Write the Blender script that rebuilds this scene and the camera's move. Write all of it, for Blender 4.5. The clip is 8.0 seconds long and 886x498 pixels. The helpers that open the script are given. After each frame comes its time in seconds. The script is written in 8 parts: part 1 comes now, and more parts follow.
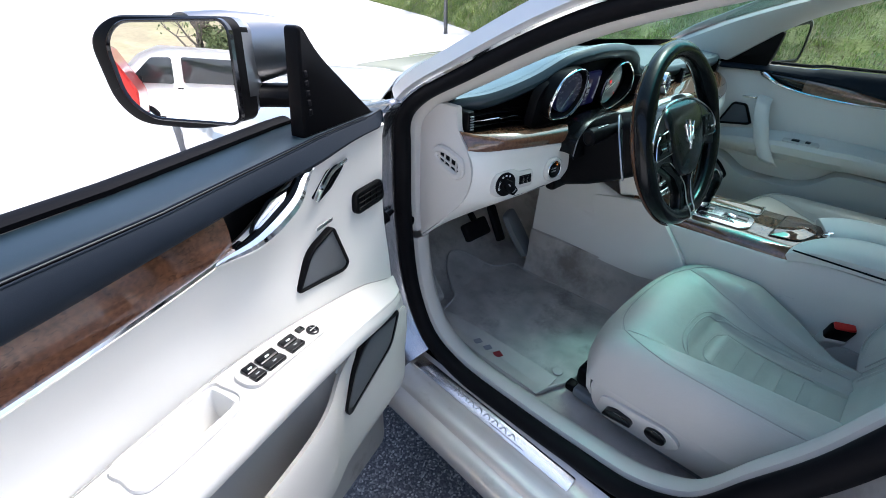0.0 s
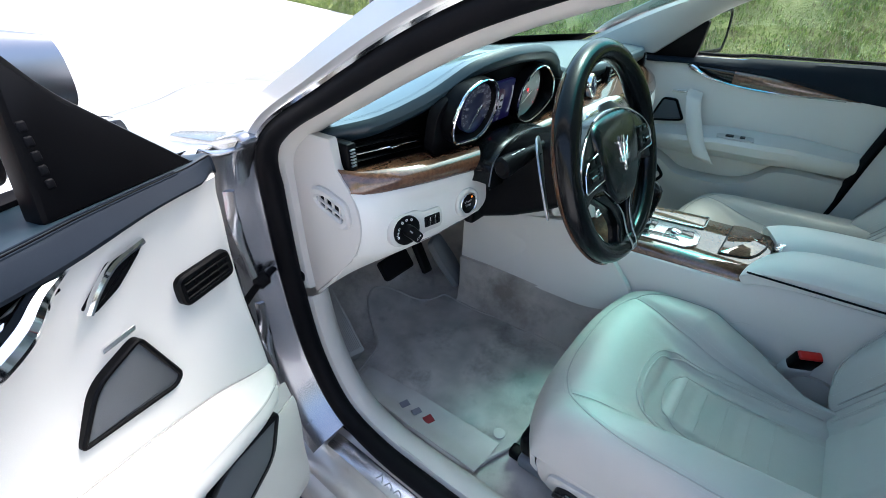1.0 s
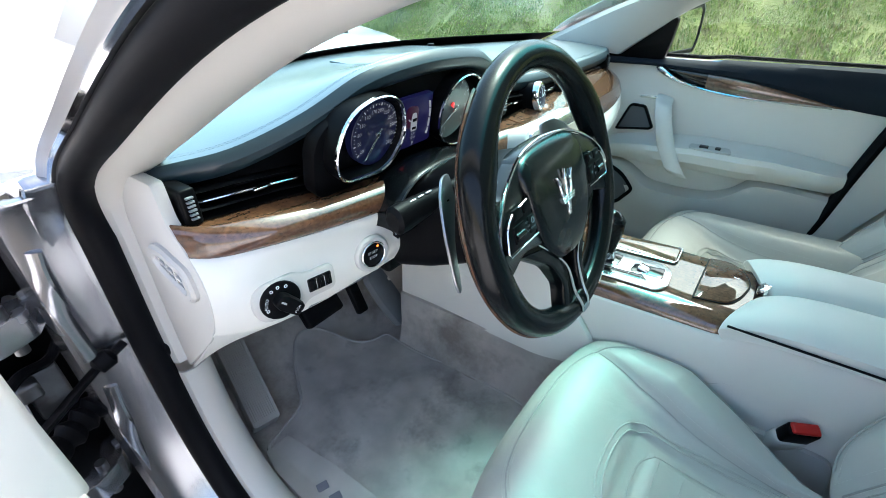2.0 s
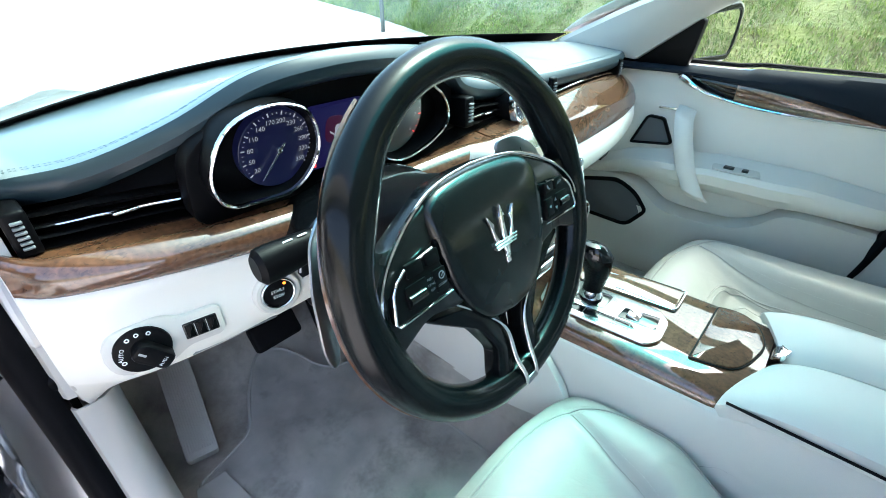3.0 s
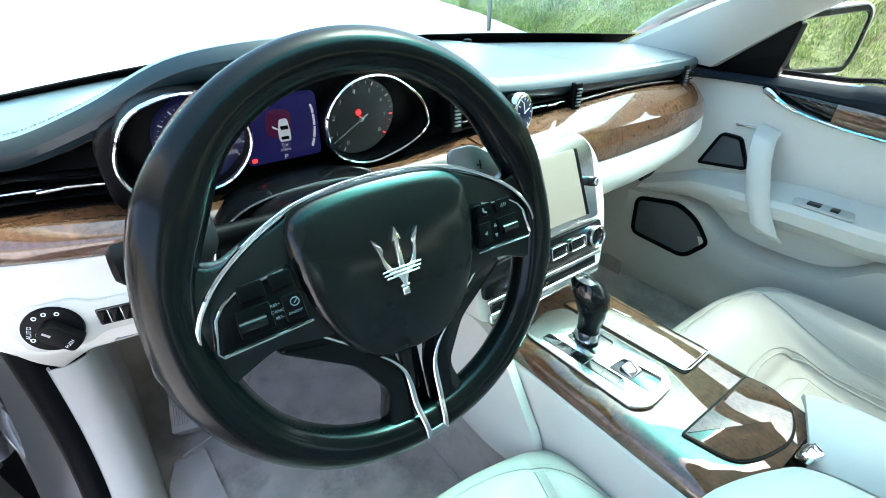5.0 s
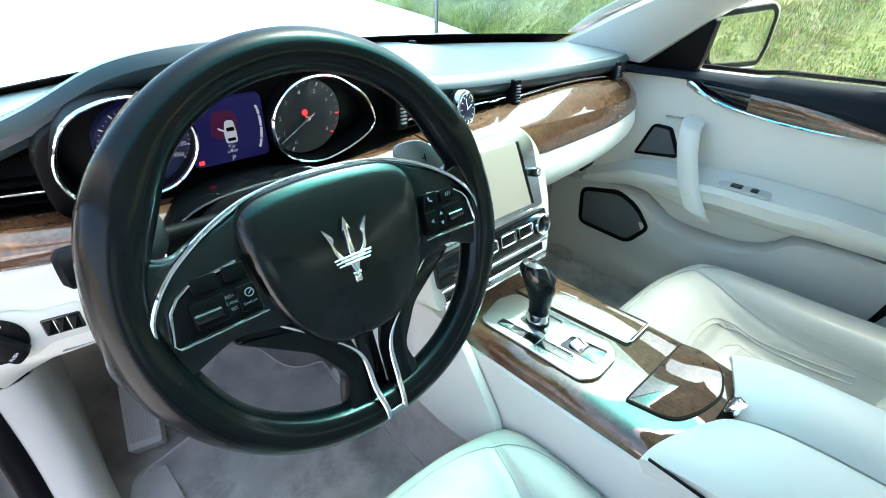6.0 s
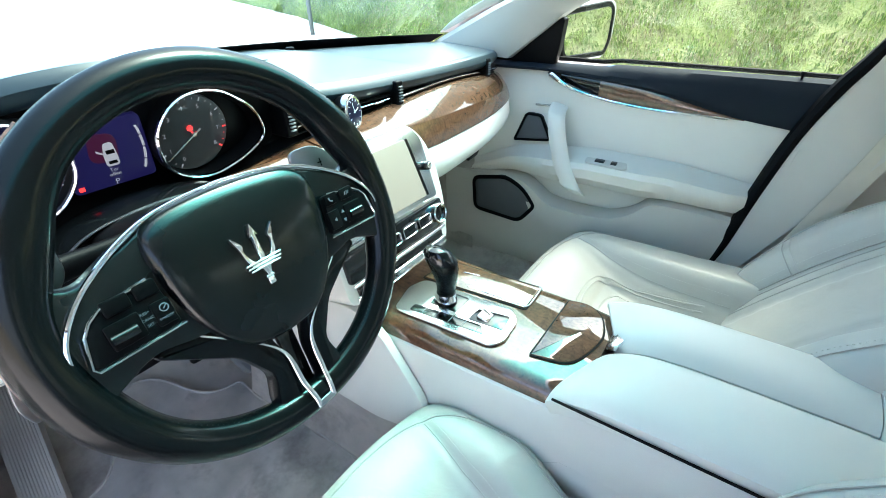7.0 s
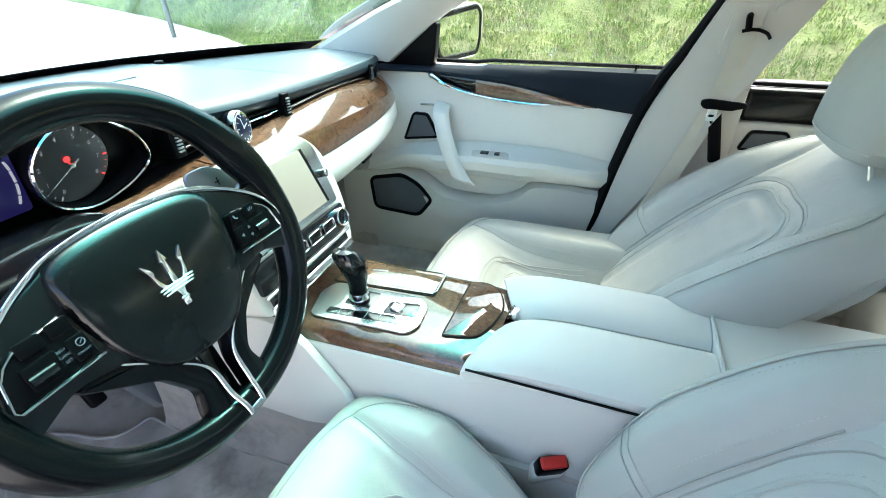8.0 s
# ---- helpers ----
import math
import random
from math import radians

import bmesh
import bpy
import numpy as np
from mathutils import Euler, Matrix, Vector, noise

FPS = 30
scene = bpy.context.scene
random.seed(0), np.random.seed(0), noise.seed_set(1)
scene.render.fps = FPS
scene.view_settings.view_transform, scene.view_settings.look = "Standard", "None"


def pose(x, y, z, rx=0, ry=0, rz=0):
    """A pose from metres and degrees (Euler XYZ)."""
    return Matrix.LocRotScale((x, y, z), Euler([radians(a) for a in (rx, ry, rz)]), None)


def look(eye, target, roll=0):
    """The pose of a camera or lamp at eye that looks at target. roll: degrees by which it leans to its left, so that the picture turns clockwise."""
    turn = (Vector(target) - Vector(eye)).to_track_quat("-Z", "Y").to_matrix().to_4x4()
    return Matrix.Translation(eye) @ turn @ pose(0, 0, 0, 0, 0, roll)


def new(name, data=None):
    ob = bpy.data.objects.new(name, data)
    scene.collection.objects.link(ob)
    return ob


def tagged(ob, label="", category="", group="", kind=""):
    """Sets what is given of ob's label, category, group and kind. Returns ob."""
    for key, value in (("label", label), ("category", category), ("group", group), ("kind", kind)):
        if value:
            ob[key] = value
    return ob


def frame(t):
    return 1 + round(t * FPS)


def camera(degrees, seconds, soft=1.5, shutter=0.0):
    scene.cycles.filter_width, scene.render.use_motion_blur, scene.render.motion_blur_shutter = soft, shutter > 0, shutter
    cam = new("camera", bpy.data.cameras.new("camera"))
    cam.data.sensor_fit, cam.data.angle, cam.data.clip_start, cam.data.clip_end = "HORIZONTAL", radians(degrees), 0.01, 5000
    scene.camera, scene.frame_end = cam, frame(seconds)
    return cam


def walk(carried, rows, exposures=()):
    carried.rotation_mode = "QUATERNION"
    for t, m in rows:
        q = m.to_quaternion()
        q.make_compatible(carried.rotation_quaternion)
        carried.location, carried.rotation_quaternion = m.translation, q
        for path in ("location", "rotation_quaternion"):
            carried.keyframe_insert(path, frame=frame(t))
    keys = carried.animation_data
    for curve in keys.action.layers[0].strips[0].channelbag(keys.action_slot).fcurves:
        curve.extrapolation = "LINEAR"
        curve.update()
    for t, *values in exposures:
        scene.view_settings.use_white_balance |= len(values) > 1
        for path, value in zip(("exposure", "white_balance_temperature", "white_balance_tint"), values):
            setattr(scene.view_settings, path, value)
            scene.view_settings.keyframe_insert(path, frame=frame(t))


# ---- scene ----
cam = camera(89.49, 8.0, 0.4)
# seconds, eye x y z (metres), yaw, pitch, lean to the right (degrees)
ROWS = [
    (0, -1.4416, -0.3245, 1.1436, -43.62, -31.11, -0.58),
    (0.5, -1.3131, -0.2703, 1.1390, -47.12, -31.35, 0.15),
    (1, -1.1815, -0.2273, 1.1317, -50.66, -31.36, 1.04),
    (1.5, -1.0524, -0.2016, 1.1247, -52.91, -31.52, 1.18),
    (2, -0.9223, -0.1907, 1.1093, -53.11, -31.48, 1.05),
    (2.2, -0.8750, -0.1885, 1.1053, -52.85, -31.63, 0.87),
    (3.3, -0.6773, -0.2306, 1.0832, -45.69, -31.28, 0.37),
    (3.5, -0.6510, -0.2409, 1.0823, -43.46, -31.32, 0.41),
    (4, -0.5951, -0.2605, 1.0776, -38.63, -31.34, 0.25),
    (4.2, -0.5738, -0.2688, 1.0758, -37.18, -31.19, 0.44),
    (5.3, -0.5354, -0.2954, 1.0716, -35.78, -31.43, -0.00),
    (5.5, -0.5389, -0.3061, 1.0718, -36.67, -31.14, 0.11),
    (6, -0.5458, -0.3160, 1.0719, -41.68, -31.12, 0.21),
    (6.5, -0.5586, -0.3317, 1.0791, -48.21, -31.39, 0.45),
    (7, -0.5796, -0.3536, 1.0880, -55.39, -31.39, 0.93),
    (7.5, -0.6027, -0.3736, 1.1003, -62.39, -31.52, 1.09),
    (8, -0.6251, -0.3831, 1.1192, -69.28, -32.04, 1.01),
]
walk(cam, [(t, pose(x, y, z, 90 + pitch, 0, yaw) @ pose(0, 0, 0, 0, 0, -lean)) for t, x, y, z, yaw, pitch, lean in ROWS], [(0, 1.45, 6050, 10), (1.0, 1.85, 6150, 10), (2.0, 2.4, 6350, 9), (3.4, 2.8, 6350, 9), (4.0, 2.84, 6350, 9), (6, 2.92, 6450, 10), (8, 3.0, 6600, 11)])

# ---- light ----
world = bpy.data.worlds.new("sky")
scene.world = world
world.use_nodes = True
wn = world.node_tree
wn.nodes.clear()
sky = wn.nodes.new("ShaderNodeTexSky")
sky.sky_type = "NISHITA"
sky.sun_disc = False
SUN_EL, SUN_AZ = 60.0, 95.0          # degrees; azimuth from straight ahead towards the car's right
sky.sun_elevation, sky.sun_rotation = radians(SUN_EL), radians(SUN_AZ)
sky.air_density, sky.dust_density, sky.ozone_density = 1.0, 5.0, 1.8
bg = wn.nodes.new("ShaderNodeBackground")
bg.inputs["Strength"].default_value = 0.145
wo = wn.nodes.new("ShaderNodeOutputWorld")
wn.links.new(sky.outputs[0], bg.inputs[0])
wn.links.new(bg.outputs[0], wo.inputs[0])

sun_data = bpy.data.lights.new("sun", "SUN")
sun_data.energy, sun_data.angle, sun_data.color = 1.1, radians(20), (1.0, 0.97, 0.92)
sun = new("sun", sun_data)
sd = Vector((math.sin(radians(SUN_AZ)) * math.cos(radians(SUN_EL)), math.cos(radians(SUN_AZ)) * math.cos(radians(SUN_EL)), math.sin(radians(SUN_EL))))
sun.matrix_world = look(sd * 30, (0, 0, 0))

# ---- building helpers ----
WORLD = {}
I4 = Matrix.Identity(4)


def thing(name, label, category, m=I4, group="", kind=""):
    """An Empty at the base of a thing that is made of parts."""
    ob = new(name)
    ob.empty_display_size = 0.05
    ob.matrix_world = m
    WORLD[ob] = m.copy()
    return tagged(ob, label, category, group, kind)


def as_mesh(name, geo, smooth=35):
    me = bpy.data.meshes.new(name)
    verts, faces = geo
    me.from_pydata([tuple(v) for v in verts], [], [tuple(f) for f in faces])
    me.validate()
    bm = bmesh.new()
    bm.from_mesh(me)
    bmesh.ops.recalc_face_normals(bm, faces=bm.faces)
    bm.to_mesh(me)
    bm.free()
    if smooth:
        me.shade_smooth()
        me.set_sharp_from_angle(angle=radians(smooth))
    return me


def part(name, geo, material, parent, label="", space=I4, smooth=35):
    """Geometry given in the frame `space` as one mesh under a thing or a part."""
    verts, faces = geo
    m = WORLD[parent].inverted() @ space
    me = as_mesh(name, ([m @ Vector(v) for v in verts], faces), smooth)
    me.materials.append(material)
    ob = new(name, me)
    ob.parent = parent
    WORLD[ob] = WORLD[parent]
    return tagged(ob, label)


def solid(name, geo, material, label, category, kind="", space=I4, smooth=35, group=""):
    """A thing that is one mesh; its origin lies at the middle of its base."""
    verts, faces = geo
    vs = [space @ Vector(v) for v in verts]
    lo = [min(v[k] for v in vs) for k in range(3)]
    hi = [max(v[k] for v in vs) for k in range(3)]
    o = Vector(((lo[0] + hi[0]) / 2, (lo[1] + hi[1]) / 2, lo[2]))
    me = as_mesh(name, ([v - o for v in vs], faces), smooth)
    me.materials.append(material)
    ob = new(name, me)
    ob.matrix_world = Matrix.Translation(o)
    WORLD[ob] = ob.matrix_world.copy()
    return tagged(ob, label, category, group, kind)


def lerp(table, x):
    """Piecewise linear value(s) from rows of (x, a, b, ...)."""
    t = np.array(table, float)
    r = [float(np.interp(x, t[:, 0], t[:, k])) for k in range(1, t.shape[1])]
    return r[0] if len(r) == 1 else r


def smooth_table(table, n=8):
    """The same rows with a spline drawn through them."""
    return [tuple(p) for p in curve(table, n)]


def curve(pts, n=8, closed=False):
    """A Catmull-Rom curve through points of any dimension, n steps a span."""
    p = np.array([tuple(q) for q in pts], float)
    k = len(p)
    out = []
    for i in range(k if closed else k - 1):
        if closed:
            a, b, c, d = p[(i - 1) % k], p[i], p[(i + 1) % k], p[(i + 2) % k]
        else:
            b, c = p[i], p[i + 1]
            a = p[i - 1] if i else 2 * b - c
            d = p[i + 2] if i + 2 < k else 2 * c - b
        # centripetal weights keep the curve from overshooting
        t1 = max(np.linalg.norm(b - a), 1e-6) ** 0.5
        t2 = t1 + max(np.linalg.norm(c - b), 1e-6) ** 0.5
        t3 = t2 + max(np.linalg.norm(d - c), 1e-6) ** 0.5
        for s in range(n):
            t = t1 + (t2 - t1) * s / n
            a1 = (t1 - t) / t1 * a + t / t1 * b
            a2 = (t2 - t) / (t2 - t1) * b + (t - t1) / (t2 - t1) * c
            a3 = (t3 - t) / (t3 - t2) * c + (t - t2) / (t3 - t2) * d
            b1 = (t2 - t) / t2 * a1 + t / t2 * a2
            b2 = (t3 - t) / (t3 - t1) * a2 + (t - t1) / (t3 - t1) * a3
            out.append((t2 - t) / (t2 - t1) * b1 + (t - t1) / (t2 - t1) * b2)
    if not closed:
        out.append(p[-1])
    return out


def loft(rows, close=False, ring=False, caps=False):
    """Quads between rows of points. close: each row is a loop; ring: the last row joins the first; caps: closes the ends."""
    k, m = len(rows), len(rows[0])
    verts = [tuple(v) for r in rows for v in r]
    faces = []
    for i in range(k if ring else k - 1):
        for j in range(m if close else m - 1):
            a, b = i * m + j, i * m + (j + 1) % m
            c, d = ((i + 1) % k) * m + (j + 1) % m, ((i + 1) % k) * m + j
            faces.append((a, b, c, d))
    if caps:
        faces.append(tuple(range(m)))
        faces.append(tuple(range((k - 1) * m, k * m)))
    return verts, faces


def shell(rows, th):
    """A sheet of quads given thickness th against its normals, closed round the rim."""
    p = np.array([[tuple(v) for v in r] for r in rows], float)
    du, dv = np.gradient(p, axis=0), np.gradient(p, axis=1)
    nn = np.cross(du, dv)
    nn /= np.maximum(np.linalg.norm(nn, axis=2, keepdims=True), 1e-9)
    q = p - nn * th
    k, m = p.shape[:2]
    verts = [tuple(v) for v in p.reshape(-1, 3)] + [tuple(v) for v in q.reshape(-1, 3)]
    o = k * m
    faces = []
    for i in range(k - 1):
        for j in range(m - 1):
            a, b, c, d = i * m + j, i * m + j + 1, (i + 1) * m + j + 1, (i + 1) * m + j
            faces += [(a, b, c, d), (o + a, o + d, o + c, o + b)]
    rim = [j for j in range(m)] + [i * m + m - 1 for i in range(1, k)] + [(k - 1) * m + j for j in range(m - 2, -1, -1)] + [i * m for i in range(k - 2, 0, -1)]
    for a, b in zip(rim, rim[1:] + rim[:1]):
        faces.append((a, b, o + b, o + a))
    return verts, faces


def join(*geos):
    verts, faces = [], []
    for v, f in geos:
        o = len(verts)
        verts += [tuple(x) for x in v]
        faces += [tuple(i + o for i in g) for g in f]
    return verts, faces


def tube(path, r, n=8, closed=False, flat=1.0, up=(0, 0, 1)):
    """A tube along a path; r a radius or one a point; flat: its height across `up` against its width."""
    p = [Vector(q) for q in path]
    k = len(p)
    rr = list(r) if isinstance(r, (list, tuple)) else [r] * k
    rows = []
    u0 = Vector(up)
    for i in range(k):
        a = p[(i - 1) % k] if closed or i else p[i]
        b = p[(i + 1) % k] if closed or i < k - 1 else p[i]
        t = (b - a).normalized()
        s = t.cross(u0)
        if s.length < 1e-5:
            s = t.cross(Vector((0.31, 0.77, 0.2)))
        s.normalize()
        v = s.cross(t).normalized()
        rows.append([p[i] + s * rr[i] * math.cos(2 * math.pi * j / n) + v * rr[i] * flat * math.sin(2 * math.pi * j / n) for j in range(n)])
    return loft(rows, close=True, ring=closed, caps=not closed)


def round_poly(pts, r, n=5):
    """A closed outline of 2D points with its corners rounded by about r (one value or one a corner)."""
    out, k = [], len(pts)
    for i in range(k):
        a, b, c = Vector(pts[i - 1]), Vector(pts[i]), Vector(pts[(i + 1) % k])
        q = r[i] if isinstance(r, (list, tuple)) else r
        q = min(q, (a - b).length * 0.48, (c - b).length * 0.48)
        s, e = b + (a - b).normalized() * q, b + (c - b).normalized() * q
        for j in range(n + 1):
            t = j / n
            out.append(tuple(s * (1 - t) ** 2 + b * 2 * t * (1 - t) + e * t ** 2))
    return out


def inset(out, d):
    """A 2D outline moved inwards by d, roughly."""
    k = len(out)
    area = sum(out[i - 1][0] * out[i][1] - out[i][0] * out[i - 1][1] for i in range(k))
    s = 1 if area > 0 else -1
    res = []
    for i in range(k):
        t = Vector(out[(i + 1) % k]) - Vector(out[i - 1])
        nn = Vector((-t.y, t.x)).normalized() * s * d
        res.append((out[i][0] + nn.x, out[i][1] + nn.y))
    return res


def slab(out, h, bevel, f=None, base=0.0):
    """An outline raised from `base` to h with a bevelled upper edge; f maps (a, b, height) to a place."""
    f = f or (lambda a, b, c: (a, b, c))
    k = len(out)
    ins, mid = inset(out, bevel), inset(out, bevel * 0.3)
    rings = [[f(a, b, base) for a, b in out], [f(a, b, h - bevel) for a, b in out], [f(a, b, h - bevel * 0.3) for a, b in mid], [f(a, b, h) for a, b in ins]]
    return loft(rings, close=True, caps=True)


def frame_slab(out, width, h, bevel, f=None, base=0.0):
    """A rounded frame of that width along the inside of an outline."""
    f = f or (lambda a, b, c: (a, b, c))
    inn = inset(out, width)
    rings = [[f(a, b, base) for a, b in out], [f(a, b, h - bevel) for a, b in out], [f(a, b, h) for a, b in inset(out, bevel)],
             [f(a, b, h) for a, b in inset(out, width - bevel)], [f(a, b, h - bevel) for a, b in inn], [f(a, b, base) for a, b in inn]]
    return loft(rings, close=True, ring=True)


def disc(r, h, bevel, f, n=40, base=0.0):
    return slab([(r * math.cos(2 * math.pi * i / n), r * math.sin(2 * math.pi * i / n)) for i in range(n)], h, bevel, f, base)


def ring(r0, r1, h, bevel, f, n=48, base=0.0):
    out = [(r1 * math.cos(2 * math.pi * i / n), r1 * math.sin(2 * math.pi * i / n)) for i in range(n)]
    return frame_slab(out, r1 - r0, h, bevel, f, base)


def rbox(size, r, m=I4, seg=3):
    """A box with rounded edges, at the pose m."""
    bm = bmesh.new()
    bmesh.ops.create_cube(bm, size=1.0)
    bmesh.ops.scale(bm, vec=size, verts=bm.verts)
    bmesh.ops.bevel(bm, geom=bm.edges[:], offset=r, segments=seg, profile=0.5, affect="EDGES")
    bm.transform(m)
    bm.verts.ensure_lookup_table()
    geo = [tuple(v.co) for v in bm.verts], [tuple(v.index for v in g.verts) for g in bm.faces]
    bm.free()
    return geo


def basis(o, a, b, c):
    """A frame with its origin and three axes."""
    m = Matrix((tuple(a), tuple(b), tuple(c))).transposed().to_4x4()
    m.translation = o
    return m


def facing(o, normal, up=(0, 0, 1)):
    """A frame whose third axis is the normal and whose second axis points up along the surface."""
    c = Vector(normal).normalized()
    a = Vector(up).cross(c).normalized()
    return basis(o, a, c.cross(a), c)


def on(m):
    """f(a, b, c) for slab() from a frame."""
    return lambda a, b, c: m @ Vector((a, b, c))


def words(text, size):
    """A flat mesh of writing, centred on the origin."""
    cu = bpy.data.curves.new("writing", "FONT")
    cu.body, cu.size, cu.align_x, cu.align_y, cu.resolution_u = text, size, "CENTER", "CENTER", 2
    ob = bpy.data.objects.new("writing", cu)
    me = bpy.data.meshes.new_from_object(ob)
    geo = [tuple(v.co) for v in me.vertices], [tuple(p.vertices) for p in me.polygons]
    bpy.data.objects.remove(ob)
    bpy.data.meshes.remove(me)
    bpy.data.curves.remove(cu)
    return geo


def moved(geo, m):
    return [m @ Vector(v) for v in geo[0]], geo[1]


def stitches(path, off, length=0.0032, gap=0.0020, r=0.0006):
    """Short stitch threads along a path, lifted by `off`."""
    p = [Vector(q) + Vector(off) for q in path]
    geos, carry = [], 0.0
    for a, b in zip(p, p[1:]):
        d = (b - a).length
        s = carry
        while s + length < d:
            q0, q1 = a.lerp(b, s / d), a.lerp(b, (s + length) / d)
            geos.append(tube([q0, q1], r, n=4))
            s += length + gap
        carry = max(0.0, s - d)
    return join(*geos) if geos else ([], [])

# ---- materials ----
def surface(name, colour, rough, metal=0.0, var=0.06, scale=6.0, fine=300.0, bump=0.08, dist=0.0005, coat=0.0, sheen=0.0, cells=False, dirt=None, spec=0.5, coat_rough=0.03, coat_ior=1.5, wrinkle=0.0):
    """A surface with broad and fine variation of colour and gloss, and fine relief at real size."""
    m = bpy.data.materials.new(name)
    m.use_nodes = True
    nt = m.node_tree
    b = nt.nodes["Principled BSDF"]
    co = nt.nodes.new("ShaderNodeTexCoord")
    n1 = nt.nodes.new("ShaderNodeTexNoise")
    n1.inputs["Scale"].default_value, n1.inputs["Detail"].default_value = scale, 5.0
    n2 = nt.nodes.new("ShaderNodeTexVoronoi" if cells else "ShaderNodeTexNoise")
    n2.inputs["Scale"].default_value = fine
    nt.links.new(co.outputs["Object"], n1.inputs["Vector"])
    nt.links.new(co.outputs["Object"], n2.inputs["Vector"])
    fac2 = n2.outputs["Distance"] if cells else n2.outputs["Fac"]
    ramp = nt.nodes.new("ShaderNodeMapRange")
    ramp.inputs["From Min"].default_value, ramp.inputs["From Max"].default_value = 0.3, 0.7
    ramp.inputs["To Min"].default_value, ramp.inputs["To Max"].default_value = 1 - var, 1 + var
    nt.links.new(n1.outputs["Fac"], ramp.inputs["Value"])
    ramp2 = nt.nodes.new("ShaderNodeMapRange")
    ramp2.inputs["To Min"].default_value, ramp2.inputs["To Max"].default_value = 1 - var * 0.7, 1 + var * 0.7
    nt.links.new(fac2, ramp2.inputs["Value"])
    mul = nt.nodes.new("ShaderNodeMath")
    mul.operation = "MULTIPLY"
    nt.links.new(ramp.outputs[0], mul.inputs[0])
    nt.links.new(ramp2.outputs[0], mul.inputs[1])
    mix = nt.nodes.new("ShaderNodeVectorMath")
    mix.operation = "SCALE"
    mix.inputs[0].default_value = colour
    nt.links.new(mul.outputs[0], mix.inputs["Scale"])
    out = mix.outputs[0]
    if dirt:
        n3 = nt.nodes.new("ShaderNodeTexNoise")
        n3.inputs["Scale"].default_value, n3.inputs["Detail"].default_value, n3.inputs["Roughness"].default_value = dirt[1], 6.0, 0.65
        nt.links.new(co.outputs["Object"], n3.inputs["Vector"])
        r3 = nt.nodes.new("ShaderNodeMapRange")
        r3.inputs["From Min"].default_value, r3.inputs["From Max"].default_value = dirt[2], dirt[2] + 0.2
        nt.links.new(n3.outputs["Fac"], r3.inputs["Value"])
        mx = nt.nodes.new("ShaderNodeMix")
        mx.data_type = "RGBA"
        mx.inputs["B"].default_value = (*dirt[0], 1)
        nt.links.new(r3.outputs[0], mx.inputs["Factor"])
        nt.links.new(out, mx.inputs["A"])
        out = mx.outputs["Result"]
    nt.links.new(out, b.inputs["Base Color"])
    rr = nt.nodes.new("ShaderNodeMapRange")
    rr.inputs["To Min"].default_value, rr.inputs["To Max"].default_value = max(0.0, rough * 0.85), min(1.0, rough * 1.15)
    nt.links.new(n1.outputs["Fac"], rr.inputs["Value"])
    nt.links.new(rr.outputs[0], b.inputs["Roughness"])
    b.inputs["Metallic"].default_value = metal
    b.inputs["Specular IOR Level"].default_value = spec
    b.inputs["Coat Weight"].default_value, b.inputs["Coat Roughness"].default_value = coat, coat_rough
    b.inputs["Coat IOR"].default_value = coat_ior
    b.inputs["Sheen Weight"].default_value = sheen
    if bump:
        bp = nt.nodes.new("ShaderNodeBump")
        bp.inputs["Strength"].default_value, bp.inputs["Distance"].default_value = bump, dist
        nt.links.new(fac2, bp.inputs["Height"])
        nt.links.new(bp.outputs[0], b.inputs["Normal"])
        if wrinkle:
            n4 = nt.nodes.new("ShaderNodeTexNoise")
            n4.inputs["Scale"].default_value, n4.inputs["Detail"].default_value, n4.inputs["Distortion"].default_value = 26.0, 4.0, 1.2
            nt.links.new(co.outputs["Object"], n4.inputs["Vector"])
            bw = nt.nodes.new("ShaderNodeBump")
            bw.inputs["Strength"].default_value, bw.inputs["Distance"].default_value = wrinkle, 0.004
            nt.links.new(n4.outputs["Fac"], bw.inputs["Height"])
            nt.links.new(bw.outputs[0], bp.inputs["Normal"])
    return m


